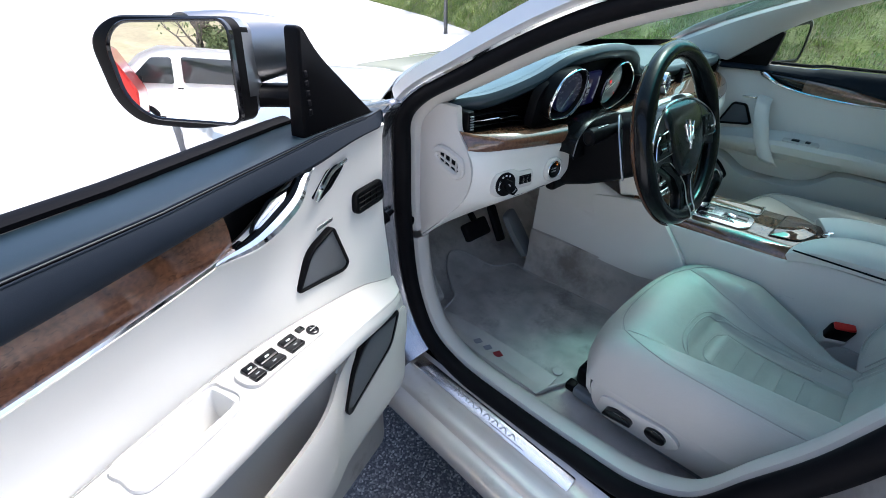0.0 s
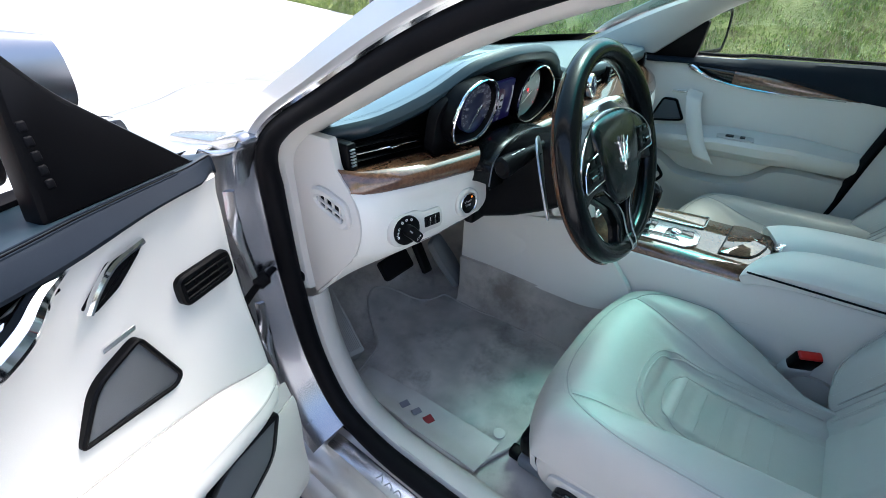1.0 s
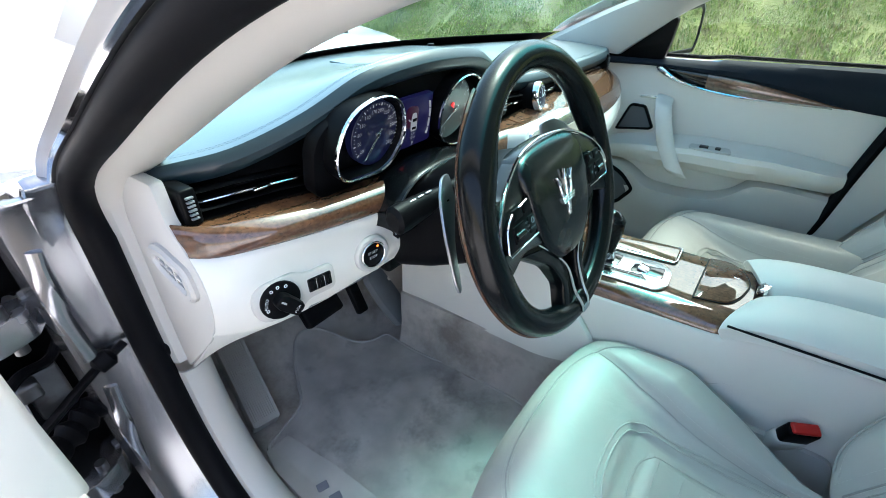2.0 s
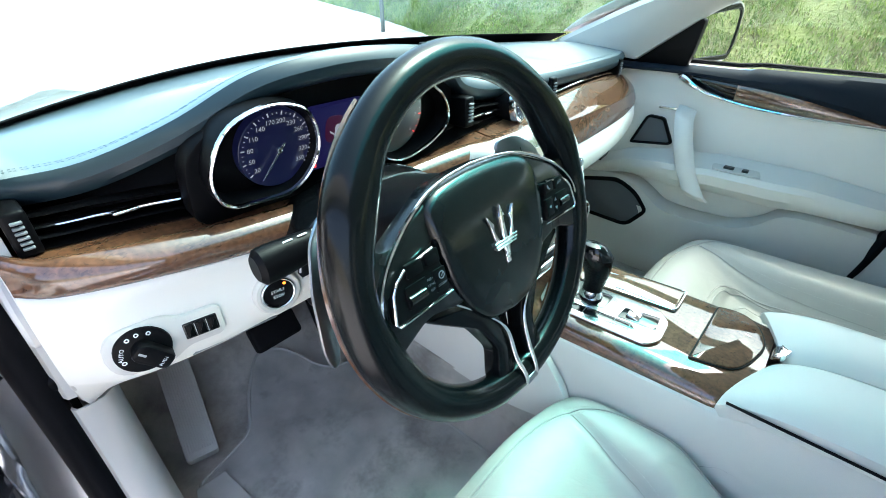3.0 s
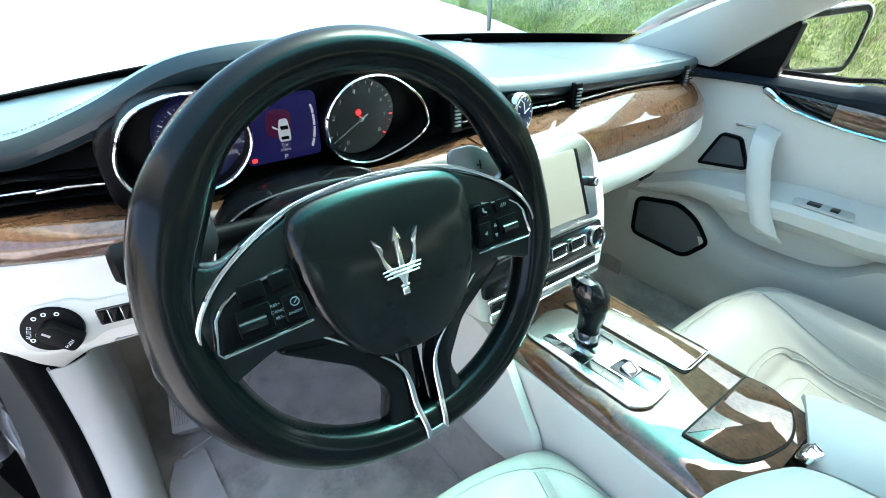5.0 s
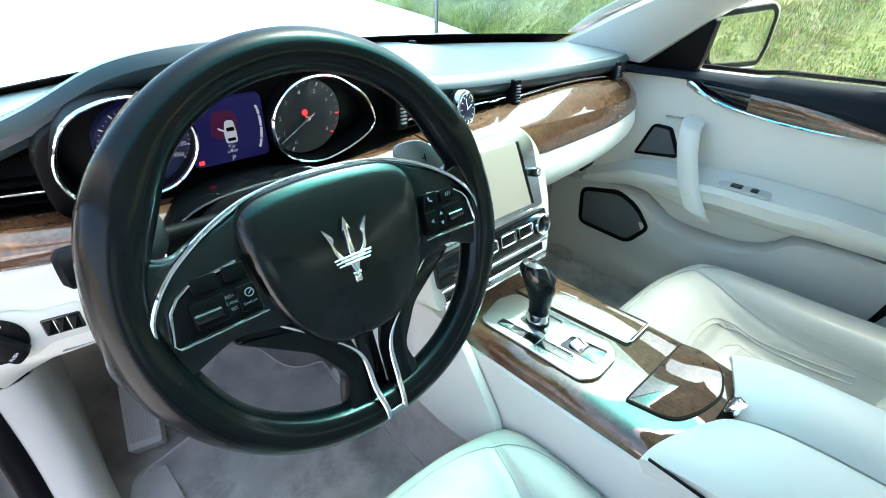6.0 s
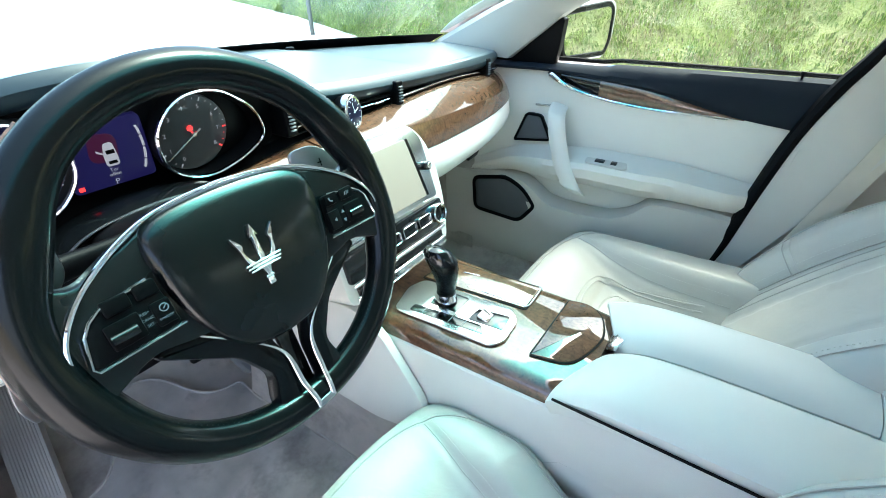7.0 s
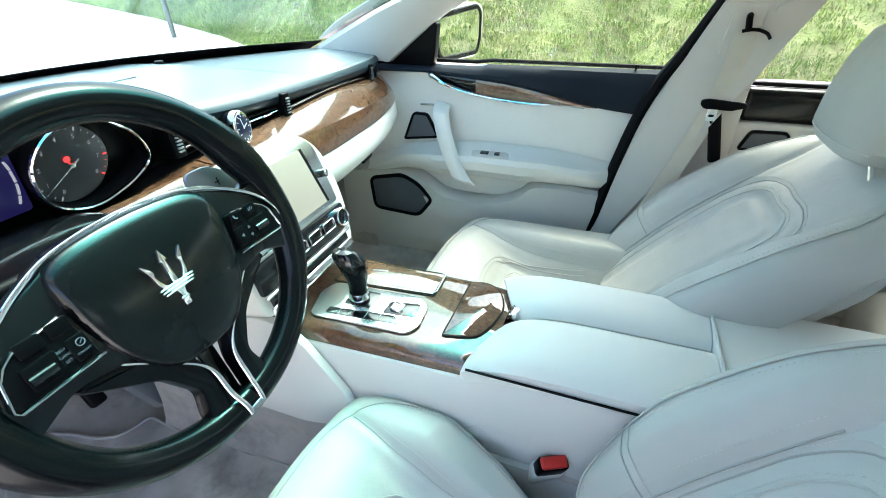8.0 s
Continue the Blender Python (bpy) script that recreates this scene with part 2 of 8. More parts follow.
def burl(name, dark, light):
    """Polished burl veneer under clear lacquer."""
    m = bpy.data.materials.new(name)
    m.use_nodes = True
    nt = m.node_tree
    b = nt.nodes["Principled BSDF"]
    co = nt.nodes.new("ShaderNodeTexCoord")
    mp = nt.nodes.new("ShaderNodeMapping")
    mp.inputs["Scale"].default_value = (20, 30, 42)
    nt.links.new(co.outputs["Object"], mp.inputs["Vector"])
    n1 = nt.nodes.new("ShaderNodeTexNoise")
    n1.inputs["Scale"].default_value, n1.inputs["Detail"].default_value, n1.inputs["Distortion"].default_value = 1.0, 8.0, 2.2
    nt.links.new(mp.outputs[0], n1.inputs["Vector"])
    wv = nt.nodes.new("ShaderNodeTexWave")
    wv.inputs["Scale"].default_value, wv.inputs["Distortion"].default_value, wv.inputs["Detail"].default_value, wv.inputs["Detail Scale"].default_value = 1.6, 7.0, 6.0, 2.6
    nt.links.new(mp.outputs[0], wv.inputs["Vector"])
    eye = nt.nodes.new("ShaderNodeTexNoise")
    eye.inputs["Scale"].default_value, eye.inputs["Detail"].default_value, eye.inputs["Distortion"].default_value = 5.0, 3.0, 1.0
    nt.links.new(mp.outputs[0], eye.inputs["Vector"])
    add = nt.nodes.new("ShaderNodeMix")
    add.inputs["Factor"].default_value = 0.12
    nt.links.new(n1.outputs["Fac"], add.inputs["A"])
    nt.links.new(wv.outputs["Fac"], add.inputs["B"])
    cr = nt.nodes.new("ShaderNodeValToRGB")
    cr.color_ramp.elements[0].position, cr.color_ramp.elements[0].color = 0.25, (*dark, 1)
    cr.color_ramp.elements[1].position, cr.color_ramp.elements[1].color = 0.75, (*light, 1)
    nt.links.new(add.outputs["Result"], cr.inputs["Fac"])
    fl = nt.nodes.new("ShaderNodeMapRange")
    fl.inputs["From Min"].default_value, fl.inputs["From Max"].default_value = 0.32, 0.42
    fl.inputs["To Min"].default_value, fl.inputs["To Max"].default_value = 0.55, 0.0
    nt.links.new(eye.outputs["Fac"], fl.inputs["Value"])
    mx = nt.nodes.new("ShaderNodeMix")
    mx.data_type = "RGBA"
    mx.inputs["B"].default_value = (dark[0] * 0.35, dark[1] * 0.3, dark[2] * 0.3, 1)
    nt.links.new(fl.outputs[0], mx.inputs["Factor"])
    nt.links.new(cr.outputs[0], mx.inputs["A"])
    nt.links.new(mx.outputs["Result"], b.inputs["Base Color"])
    b.inputs["Roughness"].default_value = 0.6
    b.inputs["Specular IOR Level"].default_value = 0.1
    b.inputs["Coat Weight"].default_value, b.inputs["Coat Roughness"].default_value, b.inputs["Coat IOR"].default_value = 1.0, 0.012, 1.8
    return m


def glass(name, tint, gloss=0.06):
    """A thin pane: tinted light passes straight through, and a little is mirrored."""
    m = bpy.data.materials.new(name)
    m.use_nodes = True
    nt = m.node_tree
    nt.nodes.clear()
    o = nt.nodes.new("ShaderNodeOutputMaterial")
    t = nt.nodes.new("ShaderNodeBsdfTransparent")
    t.inputs[0].default_value = (*tint, 1)
    g = nt.nodes.new("ShaderNodeBsdfGlossy")
    g.inputs["Roughness"].default_value = 0.01
    lw = nt.nodes.new("ShaderNodeLayerWeight")
    pw = nt.nodes.new("ShaderNodeMath")
    pw.operation = "POWER"
    pw.inputs[1].default_value = 4.0
    nt.links.new(lw.outputs["Facing"], pw.inputs[0])
    fr = nt.nodes.new("ShaderNodeMapRange")
    fr.inputs["To Min"].default_value, fr.inputs["To Max"].default_value = gloss, 0.45
    nt.links.new(pw.outputs[0], fr.inputs["Value"])
    mx = nt.nodes.new("ShaderNodeMixShader")
    nt.links.new(fr.outputs[0], mx.inputs[0])
    nt.links.new(t.outputs[0], mx.inputs[1])
    nt.links.new(g.outputs[0], mx.inputs[2])
    nt.links.new(mx.outputs[0], o.inputs[0])
    return m


def glow(name, colour, strength):
    m = bpy.data.materials.new(name)
    m.use_nodes = True
    b = m.node_tree.nodes["Principled BSDF"]
    b.inputs["Base Color"].default_value = (*[c * 0.2 for c in colour], 1)
    b.inputs["Emission Color"].default_value = (*colour, 1)
    b.inputs["Emission Strength"].default_value = strength
    b.inputs["Roughness"].default_value = 0.3
    return m


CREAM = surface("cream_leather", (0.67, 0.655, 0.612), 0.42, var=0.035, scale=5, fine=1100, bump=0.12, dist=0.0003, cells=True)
# Same cream leather as the trim, darkened for shade under the roof.
CREAM_SEAT = surface("shaded_cream_leather", (0.455, 0.442, 0.408), 0.45, var=0.045, scale=7, fine=900, bump=0.16, dist=0.0004, cells=True, spec=0.4, dirt=((0.38, 0.362, 0.33), 4.0, 0.62), wrinkle=0.22)
CREAM_PLASTIC = surface("cream_plastic", (0.52, 0.50, 0.465), 0.55, var=0.03, scale=4, fine=900, bump=0.08, dist=0.0003, dirt=((0.41, 0.375, 0.325), 5.0, 0.66))
THREAD = surface("cream_thread", (0.52, 0.51, 0.47), 0.8, var=0.1, scale=60, fine=1500, bump=0.1)
# Raised seam lines coloured darker for the shade in their grooves.
SEAM = surface("shaded_seam_line", (0.36, 0.35, 0.325), 0.7, var=0.05)
BLACK_LEATHER = surface("black_leather", (0.0024, 0.0030, 0.0036), 0.25, var=0.12, scale=9, fine=1000, bump=0.2, dist=0.0004, cells=True, spec=0.06, coat=0.35, coat_rough=0.17)
# Blue-black leather coloured pale for the sky mirrored on the dash top.
DASH_LEATHER = surface("sky_paled_dash_leather", (0.070, 0.098, 0.112), 0.34, var=0.1, scale=6, fine=900, bump=0.12, dist=0.0003, cells=True, spec=0.8, coat=1.0, coat_rough=0.22, coat_ior=2.2)
BLACK_PLASTIC = surface("black_plastic", (0.0026, 0.0026, 0.0032), 0.4, var=0.1, scale=12, fine=700, bump=0.1, dist=0.0003, spec=0.08)
GLOSS_BLACK = surface("gloss_black", (0.004, 0.004, 0.005), 0.14, var=0.05, bump=0.0, coat=0.45, spec=0.3)
RUBBER = surface("black_rubber", (0.0038, 0.0038, 0.005), 0.6, var=0.15, scale=14, fine=500, bump=0.15, dist=0.0004, dirt=((0.010, 0.010, 0.010), 7.0, 0.66), spec=0.09)
BURL = burl("burl_wood", (0.058, 0.023, 0.011), (0.150, 0.065, 0.031))
CHROME = surface("chrome", (0.86, 0.87, 0.88), 0.07, 1.0, var=0.02, bump=0.0)
SATIN = surface("satin_aluminium", (0.78, 0.79, 0.80), 0.24, 1.0, var=0.03, scale=3, fine=900, bump=0.03, dist=0.0002)
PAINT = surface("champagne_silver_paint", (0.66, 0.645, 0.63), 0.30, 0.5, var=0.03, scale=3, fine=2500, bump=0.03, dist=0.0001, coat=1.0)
PAINT_DUSTY = surface("dusty_silver_paint", (0.60, 0.56, 0.515), 0.38, 0.6, var=0.06, scale=8, fine=1500, bump=0.03, dist=0.0001, coat=0.5, dirt=((0.36, 0.31, 0.26), 9.0, 0.58))
CARPET = surface("beige_carpet", (0.48, 0.443, 0.407), 0.95, var=0.22, scale=9, fine=1300, bump=0.9, dist=0.002, sheen=0.1, dirt=((0.24, 0.212, 0.188), 5.0, 0.50), wrinkle=0.35)
MAT_CARPET = surface("grey_beige_mat", (0.46, 0.432, 0.408), 0.95, var=0.26, scale=11, fine=1500, bump=0.9, dist=0.002, sheen=0.1, dirt=((0.24, 0.218, 0.202), 8.0, 0.52), wrinkle=0.45)
GRILLE = surface("grey_speaker_cloth", (0.085, 0.092, 0.10), 0.7, var=0.1, scale=10, fine=1600, bump=0.6, dist=0.0006, cells=True)
STEEL = surface("dark_steel", (0.16, 0.16, 0.165), 0.4, 0.9, var=0.15, scale=30, fine=400, bump=0.1, dirt=((0.10, 0.07, 0.05), 25.0, 0.6))
BELT = surface("beige_belt_webbing", (0.54, 0.50, 0.43), 0.75, var=0.06, scale=12, fine=1400, bump=0.5, dist=0.0006)
RED = surface("red_plastic", (0.50, 0.018, 0.015), 0.35, var=0.05)
GREY_PLASTIC = surface("grey_plastic", (0.16, 0.17, 0.18), 0.5, var=0.08, fine=600)
WHITE_MARK = surface("white_marking", (0.75, 0.76, 0.78), 0.6, var=0.02, bump=0.0)
RED_MARK = surface("red_marking", (0.20, 0.012, 0.016), 0.7, var=0.05, bump=0.0)
GREY_MARK = surface("blue_grey_marking", (0.17, 0.17, 0.20), 0.7, var=0.08, bump=0.0)
HEADLINER = surface("light_headliner_cloth", (0.50, 0.48, 0.44), 0.9, var=0.03, fine=900, bump=0.3)
# Pale glow stands in for bright surroundings mirrored in the touch screen.
SCREEN = glow("pale_glow_screen", (0.80, 0.80, 0.66), 0.07)
MIRROR = surface("mirror_silver", (0.92, 0.93, 0.93), 0.0, 1.0, var=0.0, bump=0.0)
WINDSCREEN = glass("green_tinted_windscreen", (0.62, 0.87, 0.84))
SHADE_BAND = glass("cyan_shade_band", (0.17, 0.78, 0.74))
SIDE_GLASS = glass("tinted_side_glass", (0.71, 0.84, 0.77))
DIAL_BLUE = glow("dial_blue", (0.014, 0.018, 0.085), 0.035)
DISPLAY = glow("display_blue", (0.016, 0.014, 0.10), 0.07)
DISPLAY_RED = glow("display_red", (0.08, 0.010, 0.05), 0.06)
DIAL_WHITE = glow("dial_white", (0.60, 0.63, 0.70), 0.07)
DIAL_RED = glow("dial_red", (0.9, 0.03, 0.03), 0.4)
AMBER = glow("amber_lamp", (1.0, 0.25, 0.03), 0.5)
GREY_SATIN = surface("grey_satin_aluminium", (0.34, 0.35, 0.37), 0.32, 1.0, var=0.03, scale=3, fine=900, bump=0.03, dist=0.0002)
# Silver paint coloured darker for the dark door edge it mirrors.
PILLAR_PAINT = surface("dark_mirroring_pillar_paint", (0.36, 0.365, 0.385), 0.26, 0.9, var=0.08, scale=5, fine=1500, bump=0.03, dist=0.0001, coat=0.6, dirt=((0.24, 0.22, 0.20), 9.0, 0.62))
ROLL_LEATHER = surface("navy_door_leather", (0.016, 0.021, 0.029), 0.55, var=0.1, scale=6, fine=900, bump=0.15, dist=0.0003, cells=True, spec=0.03)
DIAL_GREY = surface("smoky_dial", (0.020, 0.023, 0.026), 0.3, var=0.05, bump=0.0, coat=0.5)
BOSS_LEATHER = surface("satin_black_leather", (0.003, 0.0038, 0.0044), 0.27, var=0.1, scale=8, fine=1000, bump=0.16, dist=0.0003, cells=True, spec=0.12, coat=0.55, coat_rough=0.17)
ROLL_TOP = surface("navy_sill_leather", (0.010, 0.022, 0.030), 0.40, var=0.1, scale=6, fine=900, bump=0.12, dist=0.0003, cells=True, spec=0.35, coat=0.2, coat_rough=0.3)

# ---- outside: ground, bank ----
GROUND = -0.23


def ground_material():
    m = bpy.data.materials.new("coarse_asphalt")
    m.use_nodes = True
    nt = m.node_tree
    b = nt.nodes["Principled BSDF"]
    co = nt.nodes.new("ShaderNodeTexCoord")
    st = nt.nodes.new("ShaderNodeTexVoronoi")
    st.inputs["Scale"].default_value = 170
    nt.links.new(co.outputs["Object"], st.inputs["Vector"])
    cr = nt.nodes.new("ShaderNodeValToRGB")
    e = cr.color_ramp.elements
    e[0].position, e[0].color = 0.0, (0.045, 0.046, 0.052, 1)
    e[1].position, e[1].color = 1.0, (0.34, 0.33, 0.32, 1)
    k = cr.color_ramp.elements.new(0.55)
    k.color = (0.085, 0.086, 0.095, 1)
    k = cr.color_ramp.elements.new(0.82)
    k.color = (0.17, 0.165, 0.165, 1)
    sep = nt.nodes.new("ShaderNodeSeparateColor")
    nt.links.new(st.outputs["Color"], sep.inputs[0])
    nt.links.new(sep.outputs[0], cr.inputs["Fac"])
    n1 = nt.nodes.new("ShaderNodeTexNoise")
    n1.inputs["Scale"].default_value, n1.inputs["Detail"].default_value = 0.8, 6.0
    nt.links.new(co.outputs["Object"], n1.inputs["Vector"])
    r1 = nt.nodes.new("ShaderNodeMapRange")
    r1.inputs["To Min"].default_value, r1.inputs["To Max"].default_value = 0.8, 1.35
    nt.links.new(n1.outputs["Fac"], r1.inputs["Value"])
    sc = nt.nodes.new("ShaderNodeVectorMath")
    sc.operation = "SCALE"
    nt.links.new(cr.outputs[0], sc.inputs[0])
    nt.links.new(r1.outputs[0], sc.inputs["Scale"])
    nt.links.new(sc.outputs[0], b.inputs["Base Color"])
    b.inputs["Roughness"].default_value = 0.8
    bp = nt.nodes.new("ShaderNodeBump")
    bp.inputs["Strength"].default_value, bp.inputs["Distance"].default_value = 0.8, 0.0025
    bp.invert = True
    nt.links.new(st.outputs["Distance"], bp.inputs["Height"])
    nt.links.new(bp.outputs[0], b.inputs["Normal"])
    return m


ASPHALT = ground_material()
YARD = surface("pale_dusty_concrete", (0.68, 0.66, 0.63), 0.9, var=0.12, scale=0.7, fine=60, bump=0.4, dist=0.003, dirt=((0.58, 0.55, 0.50), 0.5, 0.60))
GRASS_SOIL = surface("mossy_bank_soil", (0.17, 0.19, 0.06), 0.9, var=0.5, scale=1.4, fine=30, bump=0.6, dist=0.02, dirt=((0.32, 0.28, 0.14), 0.9, 0.50))


def leaf_material(name, a, b2):
    m = bpy.data.materials.new(name)
    m.use_nodes = True
    nt = m.node_tree
    b = nt.nodes["Principled BSDF"]
    g = nt.nodes.new("ShaderNodeNewGeometry")
    cr = nt.nodes.new("ShaderNodeValToRGB")
    cr.color_ramp.elements[0].color, cr.color_ramp.elements[1].color = (*a, 1), (*b2, 1)
    co = nt.nodes.new("ShaderNodeTexCoord")
    pn = nt.nodes.new("ShaderNodeTexNoise")
    pn.inputs["Scale"].default_value, pn.inputs["Detail"].default_value, pn.inputs["Roughness"].default_value = 2.4, 5.0, 0.7
    nt.links.new(co.outputs["Object"], pn.inputs["Vector"])
    pr = nt.nodes.new("ShaderNodeMapRange")
    pr.inputs["From Min"].default_value, pr.inputs["From Max"].default_value = 0.36, 0.64
    nt.links.new(pn.outputs["Fac"], pr.inputs["Value"])
    pm = nt.nodes.new("ShaderNodeMix")
    pm.inputs["Factor"].default_value = 0.55
    nt.links.new(g.outputs["Random Per Island"], pm.inputs["A"])
    nt.links.new(pr.outputs[0], pm.inputs["B"])
    nt.links.new(pm.outputs["Result"], cr.inputs["Fac"])
    nt.links.new(cr.outputs[0], b.inputs["Base Color"])
    b.inputs["Roughness"].default_value = 0.6
    b.inputs["Subsurface Weight"].default_value = 0.0
    return m


BLADES = leaf_material("grass_blades", (0.05, 0.135, 0.022), (0.40, 0.46, 0.12))
DRY_BLADES = leaf_material("dry_grass", (0.46, 0.40, 0.22), (0.14, 0.115, 0.055))
LEAVES = leaf_material("bush_leaves", (0.05, 0.08, 0.03), (0.16, 0.19, 0.07))
BARK = surface("grey_bark", (0.14, 0.12, 0.10), 0.9, var=0.3, scale=8, fine=60, bump=0.6, dist=0.01)
CONCRETE = surface("pale_concrete", (0.45, 0.44, 0.42), 0.85, var=0.12, scale=2, fine=80, bump=0.3, dist=0.002)


def bank_x(y):
    """Where the foot of the bank runs."""
    return lerp([(-60, 4.6), (1.5, 4.6), (5, 6.2), (9, 9.0), (16, 13.0), (30, 20.0), (60, 34.0)], y)


def bank_z(x, y):
    d = x - bank_x(y)
    if d <= 0:
        return GROUND - 0.02
    return GROUND - 0.02 + 6.5 * (1 - math.exp(-d * 0.115)) + 0.16 * noise.noise((x * 0.7, y * 0.7, 1)) * min(1, d) + 0.07 * noise.noise((x * 2.3, y * 2.3, 4)) * min(1, d)


big = 900.0
solid("ground", ([(-big, -big, GROUND), (big, -big, GROUND), (big, big, GROUND), (-big, big, GROUND)], [(0, 1, 2, 3)]), YARD, "pale dusty concrete yard in bright light", "ground", "structure", smooth=0)
solid("parking_bay", slab(round_poly([(-1.55, -4.2), (2.6, -4.2), (2.6, 3.4), (-1.55, 3.4)], 0.05), GROUND + 0.006, 0.002, None, GROUND - 0.02), ASPHALT, "coarse grey asphalt bay with pale chippings under the car", "pavement", "structure", smooth=0)
rows = []
for y in list(np.linspace(-26, 20, 93)) + list(np.linspace(22, 70, 25)):
    rows.append([(bank_x(y) + d, y, bank_z(bank_x(y) + d, y)) for d in list(np.linspace(-0.05, 8, 41)) + list(np.linspace(9, 60, 18))])
solid("grass_bank", loft(rows), GRASS_SOIL, "sloping mossy grass bank beside the parked car", "grass bank", "structure")


def tufts(count, seed, y0, y1, d0, d1, h0, h1, clear=None):
    """Blades of grass in clumps on the bank."""
    rnd = random.Random(seed)
    verts, faces = [], []
    for _ in range(count):
        y, d = rnd.uniform(y0, y1), d0 + (d1 - d0) * rnd.random() ** 1.3
        x = bank_x(y) + d
        z = bank_z(x, y)
        big_h = 0.6 + 0.8 * (noise.noise((x * 0.9, y * 0.9, 7)) + 0.5)
        for _ in range(rnd.randint(4, 7)):
            h = rnd.uniform(h0, h1) * max(0.4, big_h)
            a = rnd.uniform(0, 6.28)
            lean = rnd.uniform(0.4, 1.6) * h
            px, py = x + rnd.uniform(-0.05, 0.05), y + rnd.uniform(-0.05, 0.05)
            w = rnd.uniform(0.003, 0.006)
            dx, dy = math.cos(a), math.sin(a)
            o = len(verts)
            verts += [(px - dy * w, py + dx * w, z - 0.02), (px + dy * w, py - dx * w, z - 0.02), (px + dx * lean * 0.4 + dy * w * 0.8, py + dy * lean * 0.4 - dx * w * 0.8, z + h * 0.65),
                      (px + dx * lean * 0.4 - dy * w * 0.8, py + dy * lean * 0.4 + dx * w * 0.8, z + h * 0.65), (px + dx * lean, py + dy * lean, z + h)]
            faces += [(o, o + 1, o + 2, o + 3), (o + 3, o + 2, o + 4)]
    return verts, faces


def stuff(name, geo, material, label, category):
    me = bpy.data.meshes.new(name)
    me.from_pydata(geo[0], [], geo[1])
    me.materials.append(material)
    return tagged(new(name, me), label, category, "", "stuff")


stuff("grass", tufts(60000, 3, -8, 9, 0.0, 7.5, 0.010, 0.036), BLADES, "short green and yellowish grass on the bank", "grass")
stuff("dry_grass", tufts(24000, 4, -8, 9, 0.0, 7.5, 0.010, 0.036), DRY_BLADES, "dry straw-coloured grass among the green", "grass")
stuff("far_grass", tufts(16000, 5, 9, 34, 0.0, 12.0, 0.10, 0.30), BLADES, "tall yellow-green grass on the far bank", "grass")

# ---- the car's body ----
car = thing("car", "champagne-silver saloon with its driver door wide open", "car", Matrix.Translation((0, 0.6, GROUND)))

# door opening on the driver's side: (y, z) of the seal's middle, from the roof down the pillar and back along the sill
SEAL = [(-1.0, 1.215), (-0.62, 1.21), (-0.3, 1.178), (-0.01, 1.112), (0.11, 1.072), (0.30, 0.985), (0.455, 0.905), (0.513, 0.845), (0.528, 0.72), (0.528, 0.55), (0.50, 0.36), (0.43, 0.235), (0.32, 0.188), (0.1, 0.186), (-0.08, 0.198), (-0.21, 0.218), (-0.31, 0.285), (-0.378, 0.426), (-0.428, 0.539), (-0.462, 0.640), (-0.515, 0.82), (-0.57, 1.0), (-0.62, 1.13), (-0.66, 1.19)]
seal_line = curve(SEAL, 8)


def opening(dx, d):
    """The opening's line moved inwards (towards the middle of the opening) by d, at that x."""
    k = len(seal_line)
    res = []
    for i in range(k):
        t = seal_line[min(i + 1, k - 1)] - seal_line[max(i - 1, 0)]
        t = t / np.linalg.norm(t)
        nn = np.array((t[1], -t[0]))
        q = seal_line[i] + nn * d
        res.append((dx, q[0], q[1]))
    return res


def up_pillar(i):
    """0 along the sill and the lower pillar, 1 on the windscreen pillar and the roof rail."""
    if i > len(seal_line) * 0.7:
        return 0.0
    return min(1.0, max(0.0, (seal_line[i][1] - 0.80) / 0.09))


def seal_section(n=12):
    rows, slim = [], []
    for j in range(n):
        a = 2 * math.pi * j / n
        rows.append(opening(-0.775 + 0.022 * math.cos(a), 0.024 * math.sin(a)))
        slim.append(opening(-0.779 + 0.020 * math.cos(a), -0.010 + 0.017 * math.sin(a)))
    res = []
    for i, q in enumerate(seal_line):
        k = up_pillar(i)
        res.append([tuple(u + (v - u) * k for u, v in zip(rows[j][i], slim[j][i])) for j in range(n)])
    return res


part("door_seal", loft(seal_section(), close=True, caps=True), RUBBER, car, "thick black rubber door seal")
# cream trim inside the seal: pillar cover, kick panel and sill cover in one run
band = [opening(-0.758, 0.010), opening(-0.752, 0.024), opening(-0.735, 0.028), opening(-0.715, 0.024), opening(-0.700, 0.012), opening(-0.690, -0.02), opening(-0.688, -0.065)]
slim = [opening(-0.766, 0.001), opening(-0.756, 0.010), opening(-0.738, 0.016), opening(-0.716, 0.017), opening(-0.700, 0.013), opening(-0.690, -0.02), opening(-0.688, -0.065)]
band = [[tuple(u + (v - u) * up_pillar(i) for u, v in zip(b[i], c[i])) for i in range(len(seal_line))] for b, c in zip(band, slim)]
split_pts = [i for i, p in enumerate(seal_line) if p[1] < 0.545 and i > 60][0]
up = [[b[i] for b in band] for i in range(0, split_pts)]
low = [[b[i] for b in band] for i in range(split_pts, len(seal_line))]
part("pillar_trim", shell(up, 0.004), CREAM_PLASTIC, car, "cream pillar trim")
part("sill_trim", shell(low, 0.004), CREAM_PLASTIC, car, "cream kick and sill trim")
# painted flange outside the seal, folding out to the body side
flange = [opening(-0.785, -0.022), opening(-0.80, -0.030), opening(-0.835, -0.034), opening(-0.858, -0.050), opening(-0.866, -0.075)]
fl = [[(b[i][0], b[i][1], min(b[i][2], 0.893 + 0.1 * (b[i][0] + 0.785))) for b in flange] for i in range(len(seal_line))]
